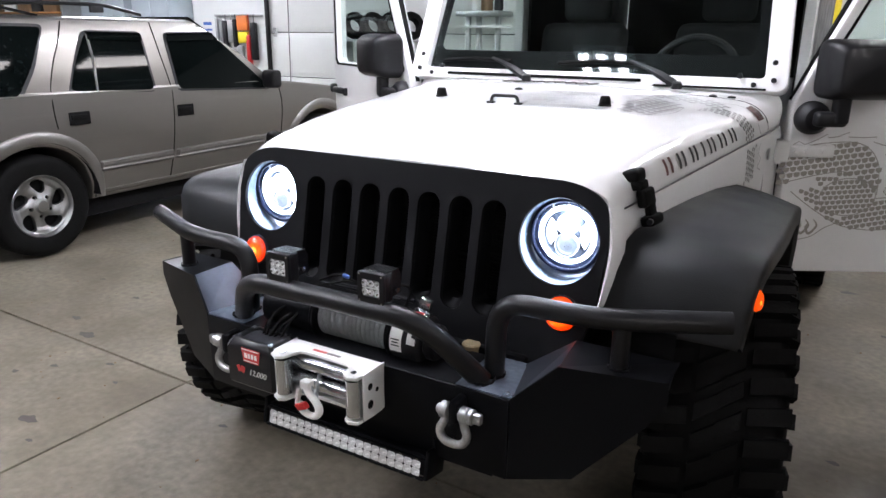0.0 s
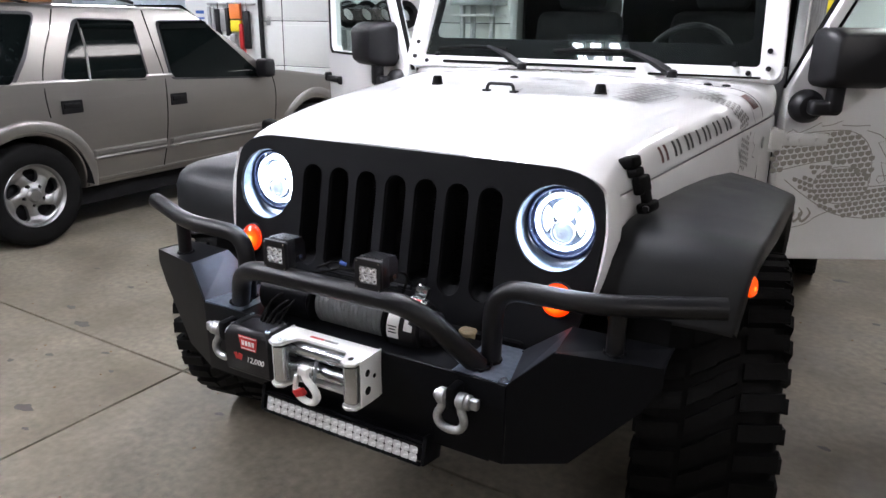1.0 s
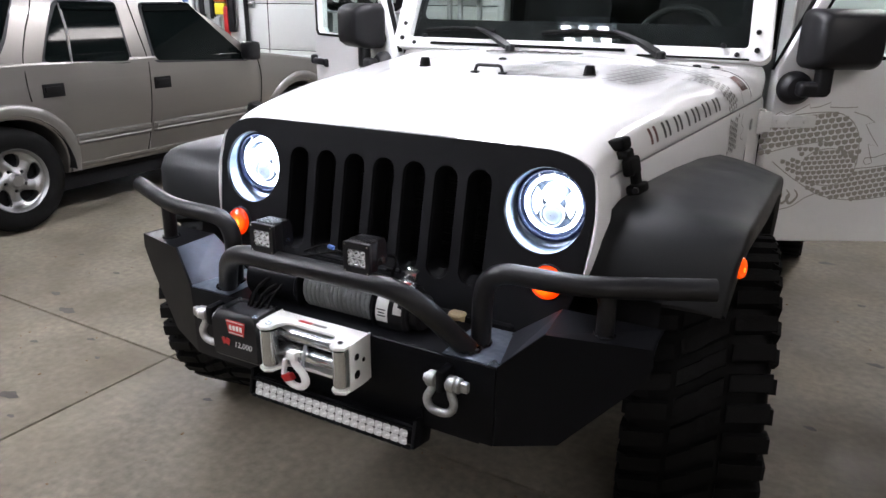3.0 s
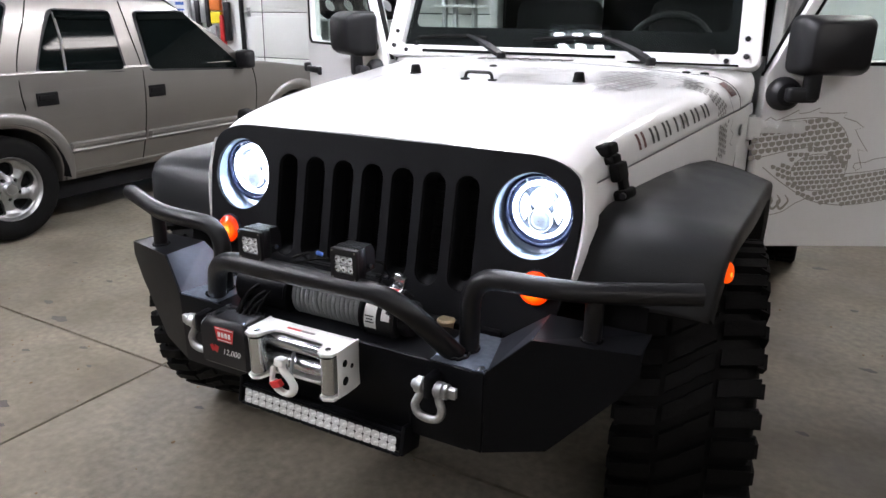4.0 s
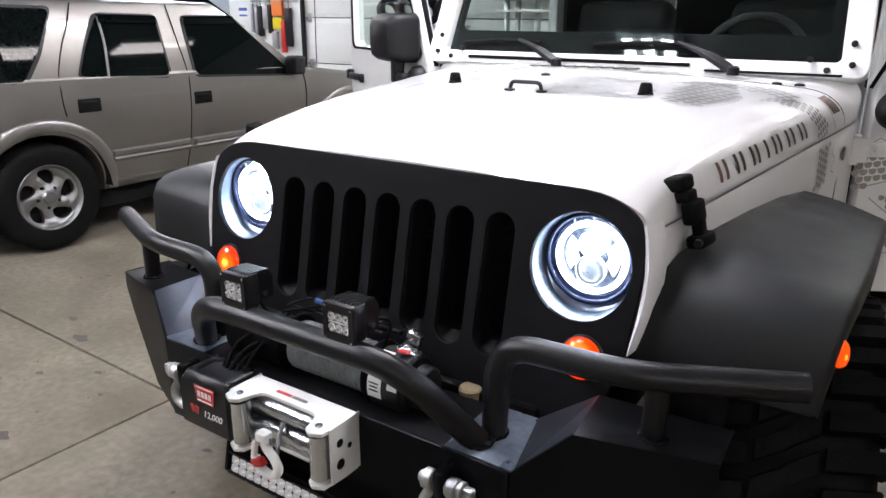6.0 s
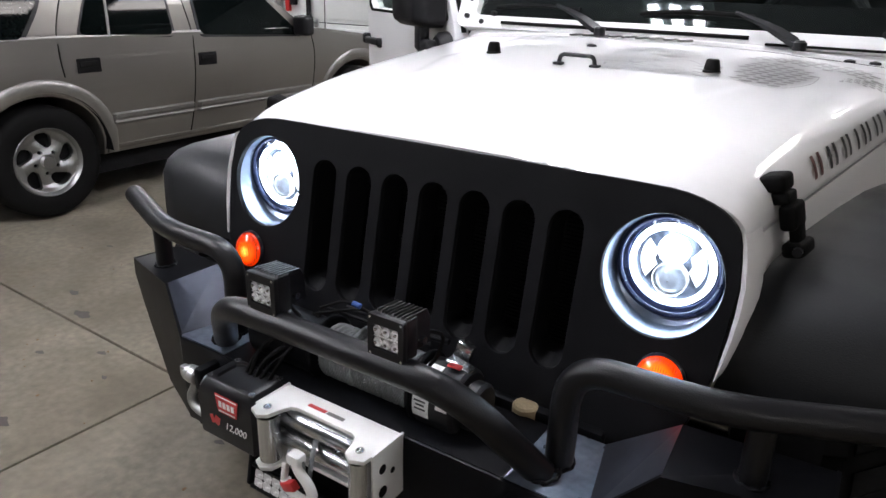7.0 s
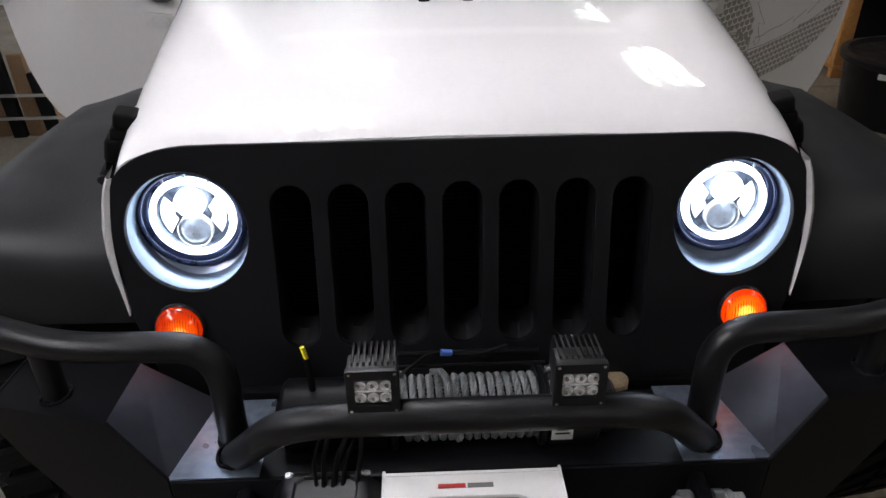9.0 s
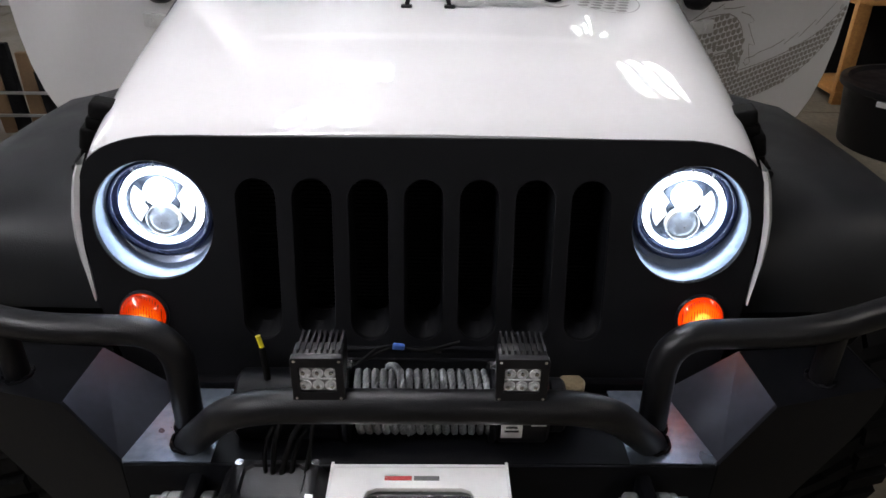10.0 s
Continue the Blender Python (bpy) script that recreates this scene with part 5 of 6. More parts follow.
# Deck and ramp steels carry the headlights' pale blue light in their colour.
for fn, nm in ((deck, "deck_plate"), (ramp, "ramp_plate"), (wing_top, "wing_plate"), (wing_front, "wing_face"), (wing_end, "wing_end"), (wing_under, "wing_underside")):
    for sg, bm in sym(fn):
        part(nm, bm, DECK_LIT if nm == "deck_plate" else RAMP_LIT if nm == "ramp_plate" else STEELB, bumper, "satin black steel plate", 20)


def wing_bar():
    bm = tube(B(), [(0.385, -0.215, 0.70), (0.385, -0.208, 0.885), (0.62, -0.205, 0.888), (0.868, -0.112, 0.900)], 0.0240, 18, 0.075, 8)
    return bm


def wing_post():
    return cyl(B(), (0.665, -0.185, 0.775), (0.665, -0.185, 0.885), 0.020, 16)


for sg, bm in sym(wing_bar):
    part("wing_bar", bm, TEXB, bumper, "bent black steel tube bar")
for sg, bm in sym(wing_post):
    part("wing_post", bm, TEXB, bumper)
bm = tube(B(), [(-0.375, -0.255, 0.70), (-0.262, -0.345, 0.856), (0.262, -0.345, 0.856), (0.375, -0.255, 0.70)], 0.0250, 18, 0.085, 8)
part("centre_hoop", bm, TEXB, bumper, "black steel tube hoop over the winch")
# weld beads
for sg in (1, -1):
    for c, r in (((0.385, -0.215, 0.705), 0.024), ((0.375, -0.255, 0.707), 0.027), ((0.665, -0.185, 0.782), 0.022)):
        bm = B()
        pts = [(sg * c[0] + r * math.cos(t), c[1] + r * 1.1 * math.sin(t), c[2] + 0.0015 * math.sin(9 * t)) for t in [2 * math.pi * i / 36 for i in range(37)]]
        tube(bm, pts, 0.0035, 6, 0)
        part("weld", bm, STEELB, bumper)


def shackle(sg):
    """A bow shackle on a bumper lug."""
    x, y, z = sg * 0.352, -0.318, 0.655
    bm = B()
    box(bm, (x, y - 0.002, z + 0.002), (0.024, 0.07, 0.055), bev=0.008)
    sh_ = part("tow_lug", bm, STEELB, bumper, "steel tow lug with a galvanised bow shackle")
    bm = B()
    yb = y - 0.022
    pts = [(x - 0.024, yb, z), (x - 0.026, yb - 0.004, z - 0.028), (x - 0.040, yb - 0.008, z - 0.054), (x - 0.030, yb - 0.010, z - 0.080), (x, yb - 0.010, z - 0.088), (x + 0.030, yb - 0.010, z - 0.080), (x + 0.040, yb - 0.008, z - 0.054), (x + 0.026, yb - 0.004, z - 0.028), (x + 0.024, yb, z)]
    pts = [(x + (px - x) * 0.92, py, z + (pz - z) * 0.86) for px, py, pz in pts]
    tube(bm, pts, 0.0098, 14, 0.03, 5)
    for sx in (-1, 1):
        cyl(bm, (x + sx * 0.014, yb, z), (x + sx * 0.036, yb, z), 0.019, 20, bev=0.003)
    part("shackle", bm, GALV, sh_, "galvanised bow shackle")
    bm = B()
    cyl(bm, (x - 0.045, yb, z), (x + 0.040, yb, z), 0.011, 14, bev=0.002)
    cyl(bm, (x + sg * 0.036, yb, z), (x + sg * 0.047, yb, z), 0.018, 16, bev=0.002)
    box(bm, (x + sg * 0.056, yb, z), (0.020, 0.016, 0.024), bev=0.003)
    cyl(bm, (x + sg * 0.056, yb - 0.009, z), (x + sg * 0.056, yb + 0.009, z), 0.004, 8)
    part("pin", bm, GALV, sh_, "galvanised shackle pin")


for sg in (1, -1):
    shackle(sg)

# ---- winch ----
WY, WZ = -0.205, 0.745
bm = B()
cyl(bm, (-0.118, WY, WZ), (0.112, WY, WZ), 0.030, 24)
winch = part("winch", bm, STEELB, jeep, "black electric winch with steel wire rope")
for x in (-0.122, 0.114):
    bm = B()
    cyl(bm, (x - 0.006, WY, WZ), (x + 0.006, WY, WZ), 0.066, 32, bev=0.003)
    part("drum_flange", bm, STEELB, winch)
# wound rope: turns side by side, twisted strands
bm = B()
rope_r = 0.0067


def rope(bm, pts, r, strands=5, pitch=0.022, n=6):
    """A stranded rope along a dense path."""
    pts = [Vector(p) for p in pts]
    for s in range(strands):
        path, acc = [], 0.0
        u = frame_of(pts[1] - pts[0])[0]
        for i, p in enumerate(pts):
            d = (pts[min(i + 1, len(pts) - 1)] - pts[max(i - 1, 0)]).normalized()
            u = (u - d * u.dot(d)).normalized()
            w = d.cross(u)
            if i:
                acc += (p - pts[i - 1]).length
            a = 2 * math.pi * (s / strands + acc / pitch)
            path.append(p + (u * math.cos(a) + w * math.sin(a)) * r * 0.62)
        tube(bm, path, r * 0.38, n, 0)


turns = 16
pts = []
for i in range(turns * 40 + 1):
    a = 2 * math.pi * i / 40
    x = -0.108 + 0.0139 * i / 40
    pts.append((x, WY + 0.048 * math.cos(a), WZ + 0.048 * math.sin(a)))
rope(bm, pts, rope_r, 5, 0.040, 6)
part("wire_rope", bm, WIRE, winch, "grey stranded steel rope wound on the drum")
bm = B()
pts = [(-0.058 + 0.045 * t + 0.006 * math.sin(5 * t), WY + 0.058 * math.cos(math.pi * (0.2 + 0.9 * t)), WZ + 0.059 * math.sin(math.pi * (0.2 + 0.9 * t))) for t in [i / 40 for i in range(41)]]
rope(bm, pts, rope_r, 5, 0.040, 6)
part("crossing_turn", bm, WIRE, winch)
bm = B()
cyl(bm, (-0.30, WY, WZ - 0.005), (-0.128, WY, WZ - 0.005), 0.058, 28, bev=0.006)
part("motor", bm, STEELB, winch, "black winch motor housing")
bm = B()
cyl(bm, (0.120, WY, WZ - 0.005), (0.205, WY, WZ - 0.005), 0.062, 28, bev=0.006)
cyl(bm, (0.205, WY, WZ - 0.005), (0.235, WY, WZ - 0.005), 0.045, 24, bev=0.006)
part("gearbox", bm, PLASTIC, winch, "black winch gearbox")
bm = B()
for a0, a1 in ((160, 196),):
    rows_ = [[Vector((x, WY + 0.0632 * math.cos(radians(a)), WZ - 0.005 + 0.0632 * math.sin(radians(a)))) for a in range(a0 - 60, a1 + 1, 6)] for x in (0.126, 0.160)]
    ring_loft(bm, rows_, closed=False)
part("rating_label", bm, DECAL_WHITE, winch, "white printed label")
bm = B()
for dz, w in ((0.010, 0.016), (0.002, 0.012), (-0.006, 0.015)):
    box(bm, (0.143, WY - 0.0640, WZ + dz), (w * 1.5, 0.001, 0.003))
part("label_bars", bm, DECAL_BLACK, winch)
bm = B()
rows_ = [[Vector((x, WY + 0.0634 * math.cos(radians(a)), WZ - 0.005 + 0.0634 * math.sin(radians(a)))) for a in [a_ + (172 - a_) * i / 5 for i in range(6)]] for x, a_ in ((0.174, 118), (0.198, 160))]
ring_loft(bm, rows_, closed=False)
part("warning_label", bm, DECAL_WHITE, winch, "white triangular printed label")
bm = B()
tube(bm, [(-0.128, WY, WZ + 0.085), (0.12, WY, WZ + 0.085)], 0.0035, 10, 0)
tube(bm, [(-0.128, WY + 0.06, WZ + 0.062), (0.12, WY + 0.06, WZ + 0.062)], 0.006, 10, 0)
part("tie_rod", bm, STEELB, winch, "black steel tie rod")
bm = B()
box(bm, (0.165, WY + 0.04, WZ + 0.062), (0.032, 0.020, 0.05), Matrix.Rotation(radians(20), 3, "Y"), bev=0.004)
box(bm, (0.178, WY + 0.01, WZ + 0.058), (0.05, 0.025, 0.008), Matrix.Rotation(radians(12), 3, "Y"), bev=0.002)
part("clutch_lever", bm, ZINC, winch, "bright steel clutch lever")
bm = B()
box(bm, (0.178, WY - 0.008, WZ + 0.064), (0.026, 0.012, 0.004), bev=0.001)
part("lever_label", bm, DECAL_RED, winch)
# control box
before = set(winch.children)
bm = B()
lid = [Vector((x, y, 0)) for x, y in ((-0.301, -0.412), (-0.292, -0.4245), (-0.160, -0.4245), (-0.151, -0.412), (-0.151, -0.335), (-0.170, -0.3195), (-0.282, -0.3195), (-0.301, -0.335))]
mid = Vector((-0.226, -0.368, 0))
ring_loft(bm, [[mid + (p - mid) * k + Vector((0, 0, z)) for p in lid] for k, z in ((0.90, 0.578), (0.985, 0.584), (1.0, 0.598), (1.0, 0.676), (0.97, 0.684), (0.80, 0.704), (0.76, 0.706), (0.58, 0.706), (0.54, 0.7015))])
cb = part("control_box", bm, TEXB, winch, "black winch control box with red badge")
for x, y in ((-0.285, -0.335), (-0.167, -0.335), (-0.167, -0.405), (-0.285, -0.405)):
    bm = B()
    cyl(bm, (x, y, 0.700), (x, y, 0.7065), 0.0075, 6, bev=0.001)
    part("screw", bm, ZINC, winch, "zinc hex screw")
FM = Matrix(((1, 0, 0, 0), (0, 0, -1, -0.4262), (0, 1, 0, 0), (0, 0, 0, 1)))
me = sheet([[(-0.268, 0.690), (-0.204, 0.690), (-0.211, 0.652), (-0.261, 0.652)]], 0.0016, FM)
part_mesh("badge", me, DECAL_RED, winch, "red trapezoid badge")
bm = B()
for k in range(4):
    box(bm, (-0.2535 + k * 0.0115, -0.4276, 0.671), (0.0075, 0.001, 0.013))
box(bm, (-0.236, -0.4276, 0.687), (0.058, 0.001, 0.002))
box(bm, (-0.236, -0.4276, 0.656), (0.046, 0.001, 0.002))
part("badge_bars", bm, DECAL_WHITE, winch)
bm = B()
box(bm, (-0.281, -0.4266, 0.628), (0.010, 0.001, 0.018), Matrix.Rotation(radians(-22), 3, "Y"))
box(bm, (-0.268, -0.4266, 0.628), (0.014, 0.001, 0.018), Matrix.Rotation(radians(18), 3, "Y"))
part("badge_strokes", bm, DECAL_RED, winch)
me = text_mesh("12,000", 0.022, Matrix.Translation((-0.217, -0.4266, 0.618)) @ Matrix.Rotation(radians(90), 4, "X") @ Matrix(((1, 0.22, 0, 0), (0, 1, 0, 0), (0, 0, 1, 0), (0, 0, 0, 1))))
part_mesh("rating_number", me, DECAL_WHITE, winch, "white printed capacity number 12,000")
bm = B()
box(bm, (-0.1495, -0.375, 0.66), (0.004, 0.05, 0.045))
part("warning_label", bm, DECAL_WHITE, winch, "white printed label")
for o in set(winch.children) - before:
    shift = 0.022 if o.name.split(".")[0] in ("badge", "badge_bars", "badge_strokes", "rating_number") else 0.002
    o.data.transform(Matrix.Translation((-0.224 + shift, 0.032, 0.0)) @ Matrix.Diagonal((1.12 if o == cb else 1.0, 1, 1, 1)) @ Matrix.Translation((0.224, 0, 0)))
for (xa, xb, zb, xc, zc, r) in ((-0.215, -0.205, 0.738, -0.165, 0.792, 0.0050), (-0.200, -0.196, 0.726, -0.158, 0.806, 0.0040), (-0.228, -0.226, 0.752, -0.196, 0.770, 0.0044), (-0.178, -0.170, 0.742, -0.176, 0.800, 0.0036), (-0.238, -0.246, 0.730, -0.215, 0.760, 0.0034)):
    bm = B()
    tube(bm, [(xa, -0.325, 0.695), (xb, -0.292, zb), ((xb + xc) / 2, -0.245, zb + 0.014), (xc, -0.19, zc)], r, 8, 0.03)
    part("cable", bm, RUBBER, winch, "black power cable")
bm = B()
cyl(bm, (-0.247, -0.215, 0.78), (-0.253, -0.205, 0.854), 0.0055, 10)
part("cable_terminal", bm, RUBBER, winch)
bm = B()
cyl(bm, (-0.253, -0.205, 0.852), (-0.258, -0.203, 0.874), 0.0042, 8)
part("tape", bm, YELLOW, winch, "yellow tape flag")

# ---- roller fairlead ----
bm = B()
TOPZ, BOTZ, FY = 0.702, 0.592, -0.345
fo = [(-0.148, -0.314), (-0.148, -0.350), (-0.142, -0.402), (-0.118, -0.412), (-0.100, -0.402), (-0.092, -0.376), (-0.084, -0.360), (-0.070, -0.354), (0.070, -0.354), (0.084, -0.360), (0.092, -0.376), (0.100, -0.402), (0.118, -0.412), (0.142, -0.402), (0.148, -0.350), (0.148, -0.314)]
me = sheet([fo], 0.006, Matrix.Translation((0, 0, TOPZ)), 0.001)
fair = part_mesh("fairlead", me, FAIRM, jeep, "bright zinc roller fairlead")
me = sheet([fo], 0.006, Matrix.Translation((0, 0, BOTZ - 0.004)), 0.001)
part_mesh("lower_plate", me, FAIRM, fair)
bm = B()
for sg in (1, -1):
    box(bm, (sg * 0.147, -0.345, (TOPZ + BOTZ) / 2), (0.005, 0.085, TOPZ - BOTZ + 0.01), bev=0.001)
box(bm, (0, -0.309, 0.690), (0.30, 0.006, 0.03))
box(bm, (0, -0.309, 0.602), (0.30, 0.006, 0.03))
part("bracket", bm, FAIRM, fair)
for sg in (1, -1):
    for y, z, r in ((-0.362, 0.668, 0.009), (-0.335, 0.650, 0.006), (-0.362, 0.622, 0.011)):
        bm = B()
        cyl(bm, (sg * 0.146, y, z), (sg * 0.1502, y, z), r, 14)
        part("cheek_hole", bm, DARK, fair)
for sg in (1, -1):
    bm = B()
    cyl(bm, (sg * 0.118, -0.385, BOTZ + 0.003), (sg * 0.118, -0.385, TOPZ - 0.006), 0.0215, 28, bev=0.003)
    part("roller", bm, ZINC, fair, "vertical steel roller")
    bm = B()
    cyl(bm, (sg * 0.118, -0.385, TOPZ - 0.010), (sg * 0.118, -0.385, TOPZ - 0.004), 0.0225, 28)
    part("bushing", bm, RUBBER, fair, "black bushing")
    bm = B()
    cyl(bm, (sg * 0.118, -0.385, TOPZ + 0.002), (sg * 0.118, -0.385, TOPZ + 0.007), 0.008, 14, bev=0.001)
    part("rivet", bm, ZINC, fair)
for z in (0.672, 0.624):
    bm = B()
    cyl(bm, (-0.146, -0.345, z), (0.146, -0.345, z), 0.020, 28)
    part("roller", bm, ZINC, fair, "polished horizontal roller")
bm = B()
box(bm, (-0.035, -0.336, TOPZ + 0.0046), (0.045, 0.008, 0.001))
part("label", bm, DECAL_RED, fair, "red printed strip")
bm = B()
box(bm, (0.012, -0.336, TOPZ + 0.0046), (0.042, 0.008, 0.001))
part("label", bm, DECAL_GREY, fair)
for o in [fair] + list(fair.children):
    o.data.transform(Matrix.Translation((-0.002, 0, 0)) @ Matrix.Diagonal((0.92, 1, 1, 1)))
# hook with thimble and red latch
bm = B()
hx, hy = -0.014, -0.412
rope(bm, [(-0.028 + 0.002 * i, -0.345 - 0.004 * i, 0.655 - 0.0003 * i * i) for i in range(15)], 0.0055, 4, 0.03, 5)
for dz in (0, 0.008, -0.008):
    tube(bm, [(hx - 0.018, hy, 0.652 + dz), (hx + 0.004, hy - 0.012, 0.664 + dz), (hx + 0.024, hy - 0.006, 0.648 + dz), (hx + 0.010, hy, 0.634 + dz), (hx - 0.014, hy, 0.640 + dz), (hx - 0.018, hy, 0.652 + dz)], 0.004, 8, 0.012)
hk = part("rope_end", bm, WIRE, fair, "looped wire-rope end with hook")
HZ = 0.021
bm = B()
box(bm, (hx + 0.006, hy - 0.008, 0.640 + HZ), (0.026, 0.024, 0.026), bev=0.006)
pts = [(hx + 0.008, hy - 0.010, 0.640 + HZ), (hx + 0.012, hy - 0.012, 0.616 + HZ), (hx + 0.032, hy - 0.013, 0.598 + HZ), (hx + 0.042, hy - 0.013, 0.572 + HZ), (hx + 0.030, hy - 0.013, 0.548 + HZ), (hx + 0.008, hy - 0.013, 0.546 + HZ), (hx - 0.010, hy - 0.013, 0.560 + HZ), (hx - 0.016, hy - 0.012, 0.578 + HZ)]
tube(bm, pts, 0.0092, 14, 0.02, 4)
part("hook", bm, FAIRM, hk, "bright galvanised clevis hook")
bm = B()
box(bm, (hx - 0.004, hy - 0.016, 0.572 + HZ), (0.028, 0.016, 0.020), Matrix.Rotation(radians(-30), 3, "Y"), bev=0.003)
part("hook_latch", bm, RED, hk, "red hook latch")
bm = B()
box(bm, (hx - 0.016, hy - 0.012, 0.600 + HZ), (0.009, 0.012, 0.050), Matrix.Rotation(radians(8), 3, "Y"), bev=0.003)
part("latch_arm", bm, FAIRM, hk)
for o in hk.children:
    o.data.transform(Matrix.Translation((hx, hy, 0.668)) @ Matrix.Diagonal((1.15, 1, 0.84, 1)) @ Matrix.Translation((-hx, -hy, -0.668)))

# ---- LED light bar under the bumper ----
LX0, LX1, LY, LZ = -0.222, 0.272, -0.335, 0.478
LROT = Matrix.Rotation(radians(-12), 3, "X")
bm = B()
box(bm, ((LX0 + LX1) / 2, LY + 0.03, LZ), (LX1 - LX0, 0.065, 0.052), LROT, bev=0.006)
for k in range(5):
    box(bm, ((LX0 + LX1) / 2, LY + 0.035 + 0.012 * k, LZ + 0.035), (LX1 - LX0, 0.003, 0.016), LROT)
lbar = part("light_bar", bm, STEELB, jeep, "long black LED light bar with two rows of clear cells")
for r_ in (1, -1):
    bm = B()
    box(bm, Vector(((LX0 + LX1) / 2, LY - 0.006, LZ)) + LROT @ Vector((0, 0, r_ * 0.0235)), (LX1 - LX0, 0.012, 0.007), LROT, bev=0.0015)
    part("bezel", bm, STEELB, lbar)
for x in (LX0 - 0.006, LX1 + 0.006):
    bm = B()
    box(bm, (x, LY + 0.03, LZ + 0.005), (0.012, 0.08, 0.074), LROT, bev=0.004)
    box(bm, (x, LY + 0.05, LZ + 0.04), (0.006, 0.05, 0.06))
    part("end_bracket", bm, STEELB, lbar)
nl = 20
pit = (LX1 - LX0 - 0.02) / nl
cell = B()
CW, CH = pit * 0.49, 0.0094
cup = []
for k, d in ((1.0, 0.004), (0.86, 0.0045), (0.42, -0.002), (0.26, 0.002)):
    cup.append([(k * CW * math.copysign(abs(math.cos(q)) ** 0.4, math.cos(q)), -d, k * CH * math.copysign(abs(math.sin(q)) ** 0.5, math.sin(q))) for q in [2 * math.pi * (i + 0.5) / 12 for i in range(12)]])
ring_loft(cell, [[Vector(p) for p in ring] for ring in cup])
bmesh.ops.rotate(cell, verts=cell.verts, cent=(0, 0, 0), matrix=LROT)
cell_me = None
for i in range(nl):
    for r_ in (1, -1):
        p = Vector(((LX0 + 0.01 + pit * (i + 0.5)), LY - 0.006, LZ)) + LROT @ Vector((0, 0, r_ * 0.0094))
        if cell_me is None:
            o = part("led_cell", cell, LEDOFF, lbar, "clear reflector cell")
            cell_me = o.data
        else:
            o = new("led_cell", cell_me)
            o.parent = lbar
        o.location = p
for i in range(11):
    x = LX0 + 0.02 + (LX1 - LX0 - 0.04) * i / 10
    for r_ in (1, -1):
        bm = B()
        c = Vector((x, LY - 0.011, LZ)) + LROT @ Vector((0, 0, r_ * 0.0235))
        cyl(bm, c, c + LROT @ Vector((0, -0.003, 0)), 0.0022, 8)
        part("screw", bm, ZINC, lbar)


# ---- cube lights on the hoop ----
def cube_light(sg):
    x, y, z = sg * 0.139, -0.352, 0.912
    bm = B()
    box(bm, (x, y + 0.022, z), (0.076, 0.036, 0.080), bev=0.004)
    box(bm, (x, y + 0.052, z - 0.004), (0.066, 0.05, 0.058), bev=0.004)
    box(bm, (x, y + 0.03, z - 0.05), (0.03, 0.04, 0.016), bev=0.003)
    c = part("cube_light", bm, TEXB, jeep, "black cube LED work light, switched off")
    for k in range(8):
        bm = B()
        fx = x - 0.0315 + k * 0.009
        fo = [(y + 0.008, z + 0.039), (y + 0.012, z + 0.0445), (y + 0.070, z + 0.040), (y + 0.082, z + 0.020), (y + 0.082, z - 0.03), (y + 0.03, z - 0.03)]
        plate(bm, [(fx, a, b) for a, b in fo], 0.0035)
        part("fin", bm, TEXB, c)
    fm = Matrix(((1, 0, 0, x), (0, 0, -1, y), (0, 1, 0, z), (0, 0, 0, 1)))
    part_mesh("face", sheet([rrect(-0.039, -0.040, 0.039, 0.040, 0.004), rrect(-0.0285, -0.0245, 0.0285, 0.0245, 0.004)], 0.010, fm, 0.001), PLASTIC, c, "black face frame with corner screws")
    bm = B()
    box(bm, (x, y + 0.0015, z), (0.060, 0.004, 0.052))
    part("reflector", bm, ALU, c, "bright reflector plate")
    bm = B()
    box(bm, (x, y - 0.0015, z), (0.056, 0.004, 0.0022), bev=0.0006)
    part("divider", bm, LEDOFF, c)
    for i in range(3):
        for j in range(2):
            bm = B()
            m = Matrix.Translation((x - 0.019 + 0.019 * i, y - 0.0012, z - 0.0115 + 0.023 * j)) @ Matrix.Rotation(radians(90), 4, "X")
            lathe(bm, [(0.0092, 0.0004), (0.0088, 0.0028), (0.0078, 0.0026), (0.0046, 0.0006), (0.0004, 0.0002)], m, 14)
            cup_ = part("led_cell", bm, LEDOFF, c, "chrome reflector cup")
            bm = B()
            bmesh.ops.create_icosphere(bm, subdivisions=1, radius=0.0036, matrix=m @ Matrix.Translation((0, 0, 0.004)) @ Matrix.Diagonal((1, 1, 0.7, 1)))
            part("led_die", bm, CHROME, cup_, "clear diode")
    for sx in (1, -1):
        for sz in (1, -1):
            bm = B()
            cyl(bm, (x + sx * 0.034, y - 0.003, z + sz * 0.035), (x + sx * 0.034, y - 0.0062, z + sz * 0.035), 0.0026, 8)
            part("screw", bm, ZINC, c, "steel screw")
        bm = B()
        cyl(bm, (x + sx * 0.036, y + 0.05, z - 0.012), (x + sx * 0.046, y + 0.05, z - 0.012), 0.007, 10)
        part("side_bolt", bm, ZINC, c, "steel bolt")
    bm = B()
    tube(bm, [(x + 0.02 * sg, y + 0.075, z - 0.01), (x + 0.05 * sg, y + 0.11, z - 0.02), (x + 0.04 * sg, y + 0.10, z - 0.07), (x, y + 0.12, z - 0.12)], 0.004, 8, 0.03)
    part("cable", bm, RUBBER, c, "thin black cable")
    return c


